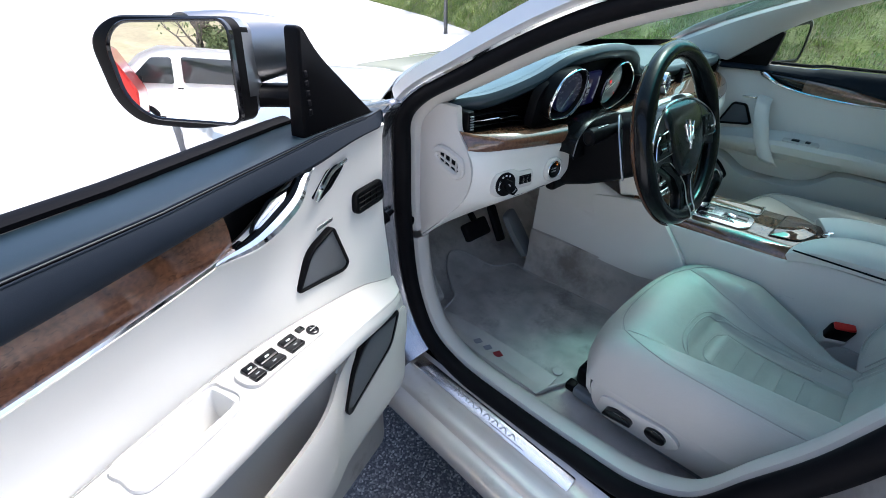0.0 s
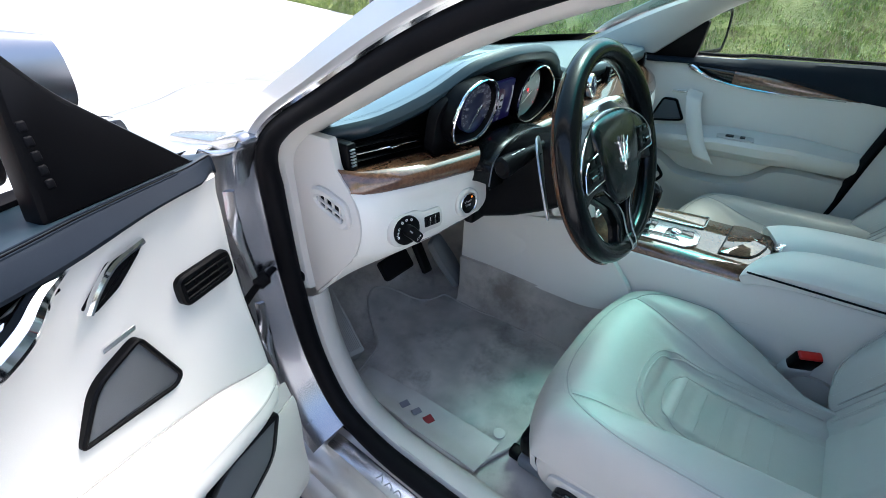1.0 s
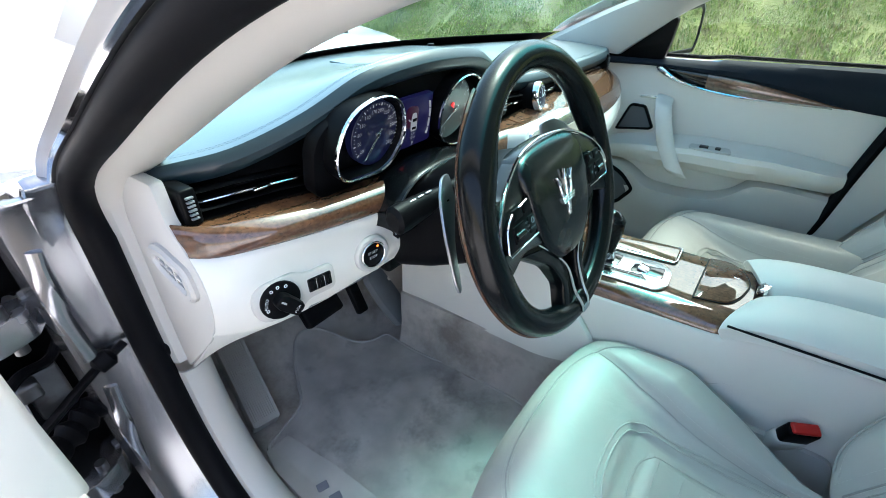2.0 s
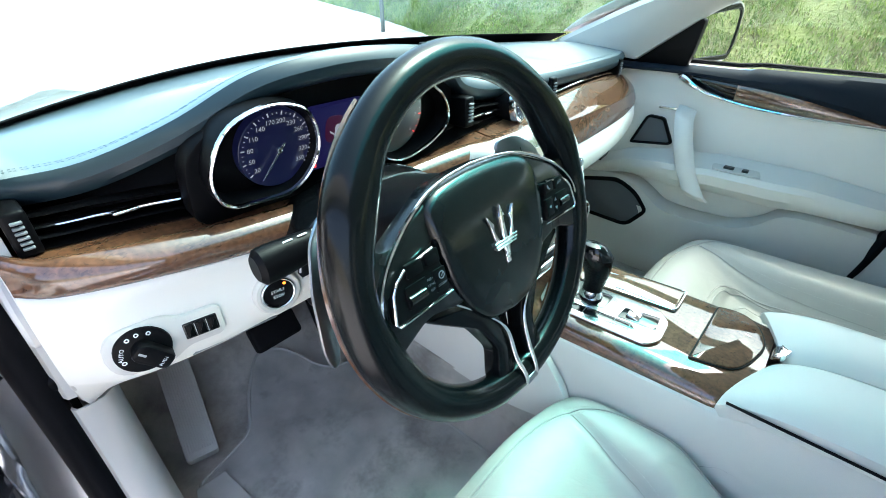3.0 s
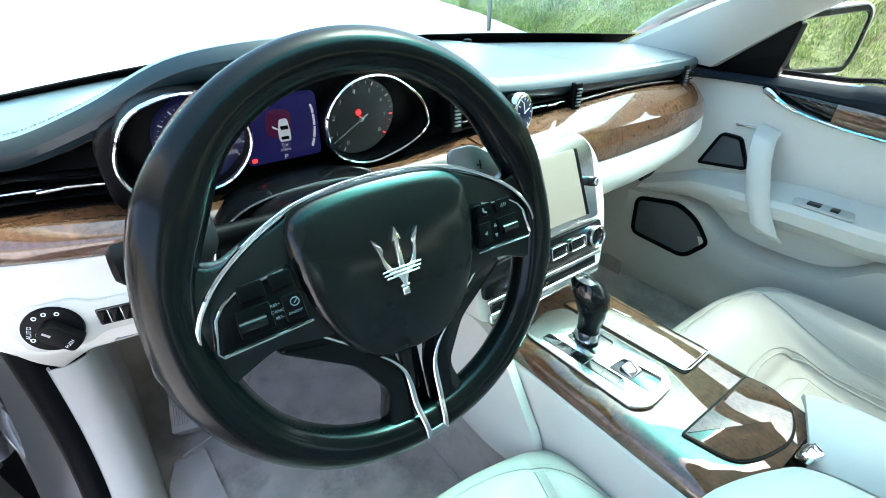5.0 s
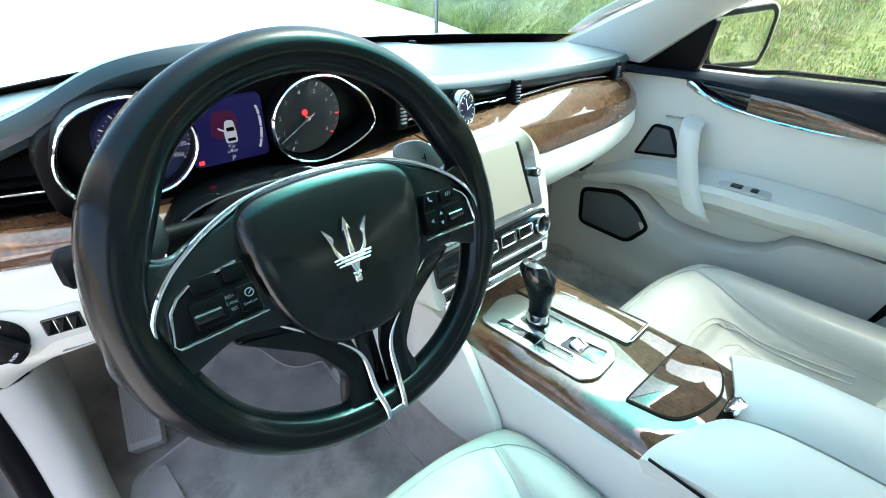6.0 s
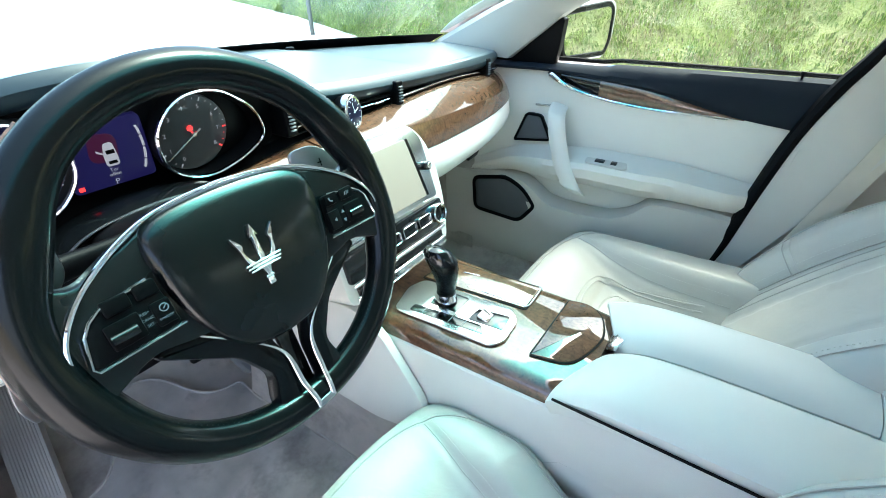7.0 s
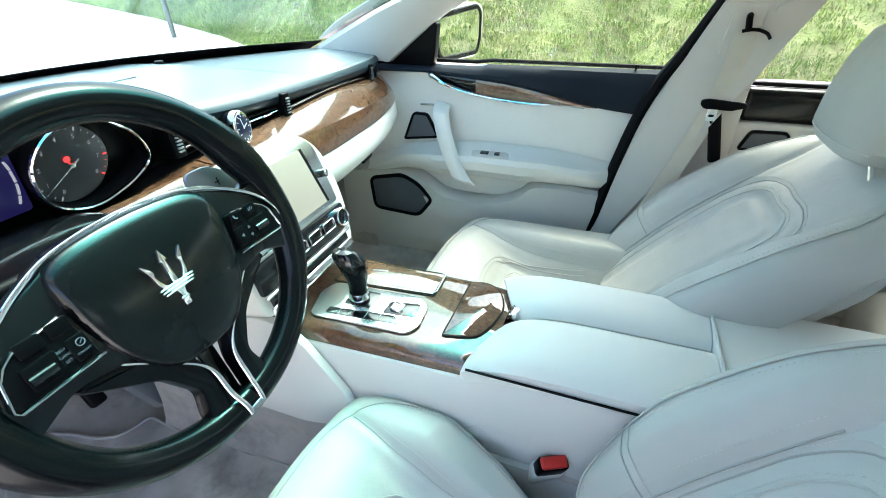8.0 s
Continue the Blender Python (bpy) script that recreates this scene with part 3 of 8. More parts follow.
sill_from = [i for i, p in enumerate(seal_line) if p[0] < 0.40 and p[1] < 0.4][0]
pil_from = [i for i, p in enumerate(seal_line) if p[1] < 0.885 and i > 40][0]
part("pillar_panel", shell(fl[pil_from:sill_from], 0.003), PILLAR_PAINT, car, "silver painted door pillar, a little dusty, darkened for what it mirrors")

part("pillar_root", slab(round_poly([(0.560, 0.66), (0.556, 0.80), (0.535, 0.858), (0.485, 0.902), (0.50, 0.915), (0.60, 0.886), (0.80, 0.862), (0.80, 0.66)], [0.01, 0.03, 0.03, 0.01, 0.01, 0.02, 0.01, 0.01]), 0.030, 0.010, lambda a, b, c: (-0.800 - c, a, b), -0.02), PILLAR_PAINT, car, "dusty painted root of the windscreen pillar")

# sill with its steps
sill_prof = curve([(-0.782, 0.166), (-0.800, 0.156), (-0.832, 0.150), (-0.845, 0.138), (-0.862, 0.128), (-0.882, 0.122), (-0.889, 0.106), (-0.908, 0.100), (-0.922, 0.088), (-0.926, 0.066), (-0.915, 0.02), (-0.88, -0.04)], 3)
rows = []
for y in np.linspace(0.62, -1.4, 40):
    rows.append([(x, y, z) for x, z in sill_prof])
part("sill", shell(rows, 0.003), PAINT_DUSTY, car, "stepped silver sill with dust lines")
sp = round_poly([(-0.834, 0.438), (-0.797, 0.438), (-0.797, -0.10), (-0.834, -0.10)], 0.006)
plate = part("sill_plate", slab([(a, b) for a, b in sp], 0.003, 0.001, lambda a, b, c: (a, b, 0.158 + (a + 0.815) * 0.25 + c)), SATIN, car, "brushed aluminium sill plate with a script mark")
for i in range(8):
    y = 0.27 - i * 0.028
    h = 0.018 if i == 0 else 0.010
    part("script_stroke", tube(curve([(-0.822, y + 0.008, 0.1605), (-0.812, y + 0.002, 0.163), (-0.822 + h, y, 0.1655), (-0.815, y - 0.008, 0.1625), (-0.822, y - 0.012, 0.1605)], 4), 0.0012, n=5), GREY_PLASTIC, plate)
part("script_underline", tube([(-0.826, 0.14, 0.1595), (-0.826, 0.03, 0.1595)], 0.0009, n=5), GREY_PLASTIC, plate)

# hinges, check strap, cable boot on the pillar
for hz in (0.70, 0.36):
    arm = slab(round_poly([(-0.862, 0.640), (-0.862, 0.600), (-0.880, 0.566), (-0.925, 0.548), (-0.972, 0.556), (-0.972, 0.584), (-0.930, 0.582), (-0.900, 0.604), (-0.890, 0.640)], 0.008), 0.022, 0.004, lambda p, q, c, hz=hz: (p, q, hz + c), -0.022)
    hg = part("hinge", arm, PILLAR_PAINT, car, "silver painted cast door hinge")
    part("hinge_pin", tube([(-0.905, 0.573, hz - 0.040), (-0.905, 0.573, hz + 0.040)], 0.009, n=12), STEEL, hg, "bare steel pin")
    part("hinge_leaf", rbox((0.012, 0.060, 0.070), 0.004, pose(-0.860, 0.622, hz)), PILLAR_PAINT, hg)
    for dz in (-0.022, 0.022):
        part("bolt", moved(disc(0.010, 0.010, 0.003, None, 6), pose(-0.866, 0.610, hz + dz, 0, -90, 0)), STEEL, hg)
part("door_latch_bracket", join(rbox((0.05, 0.020, 0.09), 0.005, pose(-0.905, 0.615, 0.555)), rbox((0.03, 0.03, 0.03), 0.006, pose(-0.925, 0.595, 0.585))), STEEL, car, "dusty steel check bracket")
part("wiring", tube(curve([(-0.850, 0.625, 0.640), (-0.885, 0.600, 0.615), (-0.925, 0.575, 0.625), (-0.975, 0.545, 0.600)], 6), 0.008, n=8), RUBBER, car, "taped black wiring")
for dy, z0, z1 in ((0.0, 0.80, 0.62), (0.004, 0.54, 0.30)):
    part("pillar_rib", tube(curve([(-0.842, 0.560 + dy, z0), (-0.850, 0.553 + dy, (z0 + z1) / 2 + 0.03), (-0.846, 0.540 + dy, z1)], 6), 0.012, n=10, flat=0.5), PILLAR_PAINT, car, "pressed rib in the painted pillar")
part("check_strap", tube(curve([(-0.80, 0.545, 0.615), (-0.85, 0.535, 0.60), (-0.92, 0.50, 0.585), (-0.98, 0.47, 0.575)], 5), 0.009, flat=0.6), BLACK_PLASTIC, car, "black door check strap")
part("strap_ball", moved(tube([(0, 0, -0.016), (0, 0, -0.010), (0, 0, 0.010), (0, 0, 0.016)], [0.008, 0.016, 0.016, 0.008], n=12), pose(-0.835, 0.54, 0.605, 0, 75, 0)), RUBBER, car)
boot = []
for i, p in enumerate(curve([(-0.85, 0.60, 0.50), (-0.89, 0.585, 0.49), (-0.94, 0.56, 0.485), (-0.99, 0.54, 0.48)], 8)):
    boot.append((tuple(p), 0.022 + 0.004 * math.cos(i * 1.6)))
part("cable_boot", tube([b[0] for b in boot], [b[1] for b in boot], n=12), RUBBER, car, "ribbed black rubber cable boot")
# dark wheel-arch liner behind the open gap
part("arch_liner", shell([[(-0.84 - 0.15 * s, 0.66 - 0.02 * s, z) for s in np.linspace(0, 1, 4)] for z in np.linspace(-0.05, 0.86, 12)], 0.004), BLACK_PLASTIC, car)

# front wing with the wheel arch, bonnet, scuttle
AX = 1.30   # front axle


def wing(side):
    rows = []
    for y in np.linspace(0.60, 2.25, 56):
        out = 0.945 - 0.10 * max(0, (y - 1.5) / 0.75) ** 2 - 0.012 * (y < 0.75)
        top = lerp([(0.60, 0.885), (0.9, 0.835), (1.3, 0.80), (1.8, 0.735), (2.25, 0.60)], y)
        arch = 0.0
        if abs(y - AX) < 0.39:
            arch = 0.12 + math.sqrt(0.39 ** 2 - (y - AX) ** 2)
        zl = max(-0.10, arch)
        prof = []
        for s in np.linspace(0, 1, 14):
            z = zl + (top - 0.05 - zl) * s
            bulge = 0.03 * math.sin(math.pi * min(1, max(0, (z + 0.1) / 0.9))) + (0.015 if abs(z - 0.62) < 0.04 else 0)
            prof.append((side * (out - 0.02 + bulge), y, z))
        for a in (0.4, 0.8, 1.0):
            prof.append((side * (out - 0.02 + 0.01 - 0.16 * a), y, top - 0.05 + 0.05 * math.sin(a * math.pi / 2)))
        rows.append(prof)
    return rows


part("front_wing", shell(wing(-1), 0.004), PAINT, car, "silver front wing")
part("front_wing", shell(wing(1), 0.004), PAINT, car, "silver front wing")



def ws_base(x):
    return 1.0 - 0.72 * x * x


rows = []
for v in np.linspace(0, 1, 34):
    row = []
    for k in np.linspace(-1, 1, 31):
        y = ws_base(0.72 * k) + 0.035 + (2.35 - ws_base(0.72 * k) - 0.035) * v
        e = lerp([(0.6, 0.76), (1.05, 0.785), (1.8, 0.74), (2.35, 0.55)], y)
        top = lerp([(0.6, 0.885), (1.05, 0.868), (1.4, 0.838), (1.9, 0.755), (2.2, 0.67), (2.35, 0.56)], y)
        row.append((e * k, y + 0.12 * (1 - k * k) * max(0, (y - 1.9) / 0.45), top - 0.045 * abs(k) ** 2.5 + 0.018 * math.exp(-((abs(k) - 0.62) / 0.09) ** 2)))
    rows.append(row)
part("bonnet", shell(rows, -0.004), PAINT, car, "silver bonnet bright in the sun")
part("nose", shell([[(x, 2.2 + 0.30 * (1 - (x / 0.9) ** 2) - 0.05 * (1 - z), z * 0.62 - 0.05) for x in np.linspace(-0.9, 0.9, 24)] for z in np.linspace(0, 1, 8)], 0.004), PAINT, car)



rows = []
for s in np.linspace(0, 1, 5):
    rows.append([(x, ws_base(x) + 0.01 + s * (0.13 - 0.10 * abs(x)), 0.895 - 0.10 * s - 0.02 * (s > 0.1)) for x in np.linspace(-0.68, 0.68, 33)])
part("scuttle", shell(rows, 0.004), BLACK_PLASTIC, car, "black scuttle panel under the windscreen")
# windscreen, roof, pillars
def ws_point(x, s):
    """The windscreen from its base (s = 0) to the roof (s = 1)."""
    xt = x * (1 - 0.20 * s)
    y0 = ws_base(x)
    return (xt, y0 + (-0.08 - 0.20 * x * x - y0) * s, 0.905 + 0.285 * s + 0.07 * s * (1 - s) + 0.03 * (1 - (x / 0.75) ** 2) * s)


rows = [[ws_point(x, s) for x in np.linspace(-0.74, 0.74, 33)] for s in np.linspace(0, 0.86, 15)]
band_rows = [[ws_point(x, s) for x in np.linspace(-0.74, 0.74, 33)] for s in np.linspace(0.86, 1, 4)]
part("shade_band", loft(band_rows), SHADE_BAND, car, "cyan shade band along the windscreen top")
part("windscreen", loft(rows), WINDSCREEN, car, "green-tinted windscreen")
part("windscreen_band", shell([[Vector(ws_point(x, s)) + Vector((0, -0.004, -0.004)) for x in np.linspace(-0.74, 0.74, 33)] for s in (0.0, 0.03, 0.06, 0.085)], 0.002), RUBBER, car, "black ceramic edge of the windscreen")


# pillar cover on the passenger's side
edge_a = curve([(0.705, 0.535, 0.905), (0.690, 0.40, 0.968), (0.668, 0.276, 1.022), (0.62, 0.0, 1.115), (0.58, -0.25, 1.17)], 6)
edge_b = curve([(0.722, 0.300, 0.878), (0.720, 0.20, 0.953), (0.712, 0.102, 1.022), (0.70, -0.10, 1.105), (0.68, -0.40, 1.165)], 6)
rows = []
for a, b in zip(edge_a, edge_b):
    a, b = Vector(a), Vector(b)
    rows.append([a + Vector((0.02, 0.03, 0.0)), a, a.lerp(b, 0.3) + Vector((-0.016, -0.006, 0.004)), a.lerp(b, 0.7) + Vector((-0.016, -0.006, 0.0)), b, b + Vector((0.03, -0.004, 0))])
part("pillar_trim", shell(rows, 0.004), CREAM_PLASTIC, car, "cream windscreen pillar trim")

# outer skin of the pillars and roof rails
for side in (-1, 1):
    rows = []
    for i in range(0, 52):
        y, z = seal_line[i]
        t = seal_line[i + 1] - seal_line[max(0, i - 1)]
        t = t / np.linalg.norm(t)
        nn = np.array((-t[1], t[0])) * (1 if side else 1)
        o = np.array((y, z))
        up_n = nn if nn[1] > 0 else -nn
        a, b, c, d = o + up_n * 0.020, o + up_n * 0.034, o + up_n * 0.058, o + up_n * 0.066
        rows.append([(side * 0.790, a[0], a[1]), (side * 0.806, b[0], b[1]), (side * 0.800, c[0], c[1]), (side * 0.765, d[0], d[1]), (side * 0.715, d[0] + 0.012, d[1] + 0.004)])
    part("pillar_skin", shell(rows, 0.003), PAINT, car, "silver windscreen pillar")
    part("pillar_chrome", tube([Vector(r[0]) + Vector((side * 0.008, 0, 0.004)) for r in rows], 0.005, n=6), CHROME, car, "bright trim line")
rows = []
for y in np.linspace(-0.10, -2.0, 24):
    w = 0.78
    zt = 1.245 + 0.02 * math.sin((y + 0.1) / -1.9 * math.pi) - 0.10 * max(0, (-y - 1.4) / 0.6) ** 2
    rows.append([(w * s, y - 0.18 * s * s, zt - 0.045 * abs(s) ** 3) for s in np.linspace(-1, 1, 21)])
part("roof", shell(rows, -0.004), PAINT, car, "silver roof")
part("headliner", shell([[(p[0] * 0.96, p[1], p[2] - 0.03) for p in r] for r in rows], 0.006), HEADLINER, car, "pale cloth headliner")
# boot, rear screen and rear bulkhead close the cabin
part("rear_deck", shell([[(0.80 * s, y, lerp([(-3.4, 0.68), (-3.3, 0.75), (-2.75, 0.80), (-2.0, 1.14)], y)) for s in np.linspace(-1, 1, 9)] for y in np.linspace(-2.8, -3.4, 7)], 0.01), PAINT, car)
part("rear_screen", loft([[(0.7 * s, y, lerp([(-2.8, 0.80), (-2.0, 1.14)], y)) for s in np.linspace(-1, 1, 9)] for y in np.linspace(-2.8, -1.98, 6)]), SIDE_GLASS, car)
part("rear_bulkhead", rbox((1.5, 0.04, 0.8), 0.01, pose(0, -2.35, 0.45)), HEADLINER, car)
part("rear_quarter", rbox((0.06, 0.78, 0.80), 0.025, pose(-0.85, -2.39, 0.38)), PAINT, car)
part("rear_quarter", rbox((0.06, 0.78, 0.80), 0.025, pose(0.85, -2.39, 0.38)), PAINT, car)
rows = []
for y, k, zt in ((-2.76, 1.0, 0.800), (-2.95, 1.0, 0.815), (-3.15, 0.985, 0.815), (-3.30, 0.96, 0.800), (-3.38, 0.93, 0.760), (-3.42, 0.89, 0.690)):
    rows.append([(x * k, y - 0.10 * (1 - (x / 0.9) ** 2) * (y < -3.2), z * zt / 0.80) for x, z in round_poly([(-0.80, -0.02), (-0.885, 0.20), (-0.89, 0.55), (-0.80, 0.74), (-0.66, 0.795), (0.66, 0.795), (0.80, 0.74), (0.89, 0.55), (0.885, 0.20), (0.80, -0.02)], 0.06)])
part("rear_body", loft(rows, close=True, caps=True), PAINT, car, "silver boot and rear bumper")
part("parcel_shelf", rbox((1.45, 0.62, 0.04), 0.01, pose(0, -2.42, 0.76)), CREAM_PLASTIC, car, "cream parcel shelf")
part("underbody", rbox((1.6, 5.1, 0.03), 0.005, pose(0, -0.85, 0.10)), BLACK_PLASTIC, car)
part("bulkhead", rbox((1.36, 0.03, 0.70), 0.005, pose(0, 1.0, 0.45)), BLACK_PLASTIC, car)

# rear door on the driver's side, closed behind the opening
tail = [i for i, p in enumerate(seal_line) if p[0] < -0.26 and p[1] < 0.4][0]
part("centre_pillar", shell(fl[tail:], 0.003), PAINT_DUSTY, car, "silver painted centre pillar")
part("rear_door", slab(round_poly([(-0.40, 0.12), (-0.50, 0.50), (-0.60, 0.87), (-2.05, 0.87), (-2.05, 0.12)], 0.04), 0.93, 0.02, lambda a, b, c: (-c, a, b), 0.83), PAINT, car, "silver rear door")
part("rear_door_glass", loft([[(-0.90 + 0.14 * s, a - 0.12 * s * (a > -1), 0.87 + 0.32 * s) for s in np.linspace(0, 1, 5)] for a in np.linspace(-0.68, -2.0, 10)]), SIDE_GLASS, car, "tinted rear side window")
bp_d = round_poly([(-0.40, 0.22), (-0.44, 0.50), (-0.52, 0.80), (-0.60, 1.05), (-0.66, 1.19), (-0.84, 1.19), (-0.78, 1.05), (-0.72, 0.86), (-0.72, 0.22)], 0.012)
part("centre_pillar_trim", slab(bp_d, 0.014, 0.010, lambda a, b, c: (-0.745 + c + 0.30 * max(0, b - 0.87) ** 1.25, a, b), -0.03), CREAM_PLASTIC, car, "cream centre pillar trim")


def road_wheel(m):
    w = part("wheel", loft([[m @ Vector((r * math.cos(a), r * math.sin(a), h)) for a in np.linspace(0, 2 * math.pi, 48, endpoint=False)] for r, h in ((0.24, 0.11), (0.27, 0.125), (0.325, 0.12), (0.345, 0.095), (0.347, -0.095), (0.325, -0.12), (0.24, -0.11))], close=True), RUBBER, car, "front wheel with a black tyre")
    part("rim", join(moved(ring(0.205, 0.245, 0.10, 0.01, None, 40, -0.09), m), *[moved(rbox((0.20, 0.028, 0.03), 0.008, pose(0.115, 0, 0.075)), m @ pose(0, 0, 0, 0, 0, k * 360 / 14)) for k in range(14)], moved(disc(0.045, 0.1, 0.01, None, 24), m)), SATIN, w, "multi-spoke alloy rim")
    return w


road_wheel(pose(-0.80, AX, 0.117, 0, -90, 0))
road_wheel(pose(0.80, AX, 0.117, 0, 90, 0))
road_wheel(pose(-0.80, -1.87, 0.117, 0, -90, 0))
road_wheel(pose(0.80, -1.87, 0.117, 0, 90, 0))

# ---- doors ----
# open driver door: u runs from the hinge edge to the rear, w towards the cabin side, z up
DOOR = basis((-0.942, 0.377, 0.0), (-0.940, -0.341, 0), (0.341, -0.940, 0), (0, 0, 1))
door = thing("door_1", "open silver front door with cream leather, burl and black trim", "car door", DOOR, kind="structure")
UA, UB = 0.0, 1.06
us = [-0.016, -0.015, -0.013, -0.009, -0.004] + list(np.linspace(UA, UB, 90))
Z_TOP = smooth_table([(-0.02, 0.905), (0.10, 0.902), (0.20, 0.888), (0.28, 0.862), (0.352, 0.832), (0.42, 0.820), (0.64, 0.800), (1.10, 0.785)])
Z_CREASE = smooth_table([(-0.02, 0.540), (0.04, 0.566), (0.105, 0.594), (0.225, 0.624), (0.334, 0.645), (0.43, 0.656), (0.55, 0.654), (0.7, 0.648), (1.10, 0.640)])
W_ARM = smooth_table([(-0.02, 0.020), (0.03, 0.045), (0.10, 0.075), (0.25, 0.098), (0.6, 0.105), (1.10, 0.090)])
Z_ARM = smooth_table([(-0.02, 0.535), (0.04, 0.553), (0.15, 0.592), (0.3, 0.625), (0.6, 0.636), (1.10, 0.632)])
Z_ROLL = smooth_table([(-0.02, 0.906), (0.10, 0.902), (0.20, 0.889), (0.34, 0.884), (0.63, 0.862), (1.10, 0.845)])


def door_f(m):
    return lambda u, w, z: m @ Vector((u, w, z))


P = door_f(I4)
# painted case of the door
case = round_poly([(0.03, -0.02), (1.10, -0.02), (1.12, 0.60), (1.06, 0.898), (0.02, 0.898), (0.01, 0.60)], 0.03)
part("door_case", slab(case, -0.032, 0.006, lambda a, b, c: (a, c, b), -0.135), PAINT_DUSTY, door, "silver painted door case", DOOR)
part("outer_skin", shell([[(u, -0.135 - 0.035 * math.sin(math.pi * min(1, max(0, (z + 0.05) / 1.05))), z) for z in np.linspace(-0.03, 0.900, 14)] for u in np.linspace(0.0, 1.12, 12)], -0.004), PAINT, door, "", DOOR)
# cream main panel
rows = []
for u in us:
    zt, zc = lerp(Z_TOP, u), lerp(Z_CREASE, u)
    edge = 0.012 * max(0, 1 - (u + 0.016) / 0.014) ** 2
    rows.append([(u, -edge - 0.010 * math.sin(math.pi * s) ** 2 + (0.006 if s < 0.03 else 0), zt + (zc - zt) * s) for s in np.linspace(0, 1, 16)])
part("upper_panel", shell(rows, 0.008), CREAM, door, "cream leather panel", DOOR)


def arm_point(u, s):
    """The armrest's top from the crease (0) to its outer edge (1)."""
    zc, w, z = lerp(Z_CREASE, u), lerp(W_ARM, u), lerp(Z_ARM, u)
    zz = zc + (z + 0.006 - zc) * s + 0.010 * math.sin(math.pi * s)
    return Vector((u, w * s * 0.97, zz))


def arm_normal(u, s):
    a, b, c = arm_point(u + 0.01, s), arm_point(u - 0.01, s), arm_point(u, min(1, s + 0.05))
    n = (a - b).cross(c - arm_point(u, max(0, s)))
    n.normalize()
    return n if n.z > 0 else -n


CUP = (0.472, 0.590, 0.14, 0.62)
rows = []
for u in np.linspace(UA - 0.002, UB, 240):
    w, z = lerp(W_ARM, u), lerp(Z_ARM, u)
    tip = math.sqrt(min(1, max(0.02, (u + 0.013) / 0.05)))
    r = []
    for s in np.linspace(0, 1, 56):
        p = arm_point(u, s)
        du = min(u - CUP[0], CUP[1] - u) / 0.006
        ds = min(s - CUP[2], CUP[3] - s) / 0.055
        dep = min(1, max(0, du)) * min(1, max(0, ds))
        rim = math.exp(-(min(abs(du), 6) / 1.2) ** 2) if ds > -0.3 else 0
        p -= arm_normal(u, s) * (0.048 * dep)
        p.y *= tip
        r.append(p)
    for dw, dz in ((0.000, -0.004), (0.003, -0.012), (0.000, -0.026), (-0.010, -0.042), (-0.030, -0.052)):
        r.append(Vector((u, max(0.002, (w + dw) * tip), z + dz * tip)))
    rows.append(r)
part("armrest", shell(rows, 0.006), CREAM, door, "cream leather armrest with a pull cup", DOOR)
part("armrest_seam", tube([arm_point(u, 1.0) + Vector((0, 0.0, -0.004)) for u in np.linspace(0.03, 1.05, 60)], 0.0012, n=5), SEAM, door, "", DOOR)
part("crease_seam", tube([arm_point(u, 0.015) + Vector((0, 0.001, 0.001)) for u in np.linspace(0.0, 1.05, 70)], 0.0016, n=5), SEAM, door, "", DOOR)
part("cup_rim", tube([arm_point(*q) + arm_normal(*q) * 0.001 for q in curve([(0.460, 0.30), (0.463, 0.12), (0.478, 0.07), (0.586, 0.07), (0.602, 0.12), (0.605, 0.4), (0.602, 0.65), (0.586, 0.71), (0.478, 0.71), (0.463, 0.66)], 5, True)], 0.0035, n=6, closed=True), CREAM_PLASTIC, door, "", DOOR)
# lower panel with the map pocket
W_LIP = smooth_table([(-0.02, 0.028), (0.06, 0.042), (0.2, 0.055), (0.27, 0.068), (0.34, 0.092), (0.5, 0.104), (1.10, 0.085)])
Z_LIP = smooth_table([(-0.02, 0.470), (0.06, 0.490), (0.22, 0.535), (0.29, 0.528), (0.36, 0.508), (0.5, 0.498), (1.10, 0.490)])
rows = []
for u in np.linspace(UA - 0.012, UB, 90):
    w, zl, za = lerp(W_LIP, u), lerp(Z_LIP, u), lerp(Z_ARM, u)
    inn = lerp([(0.0, w - 0.004), (0.25, w - 0.006), (0.33, 0.012), (1.1, 0.012)], u)
    zin = lerp([(0.0, zl - 0.01), (0.25, zl - 0.012), (0.33, 0.34), (1.1, 0.34)], u)
    pr = [(0.004, za - 0.045), (min(inn, 0.02), (za + zl) / 2), (inn, zl + 0.004 if u < 0.27 else 0.46), (inn, zin), (w - 0.012, zin + 0.004 if u > 0.28 else zl), (w - 0.009, zl - 0.004), (w, zl), (w + 0.004, zl - 0.012), (w + 0.003, zl - 0.07), (w - 0.006, zl - 0.15), (w * 0.72, 0.25), (w * 0.4, 0.20), (0.0, 0.17)]
    rows.append([(u, a, b) for a, b in pr])
part("lower_panel", shell(rows, 0.004), CREAM_PLASTIC, door, "cream lower panel with an open map pocket", DOOR)
# black roll along the top
rows = []
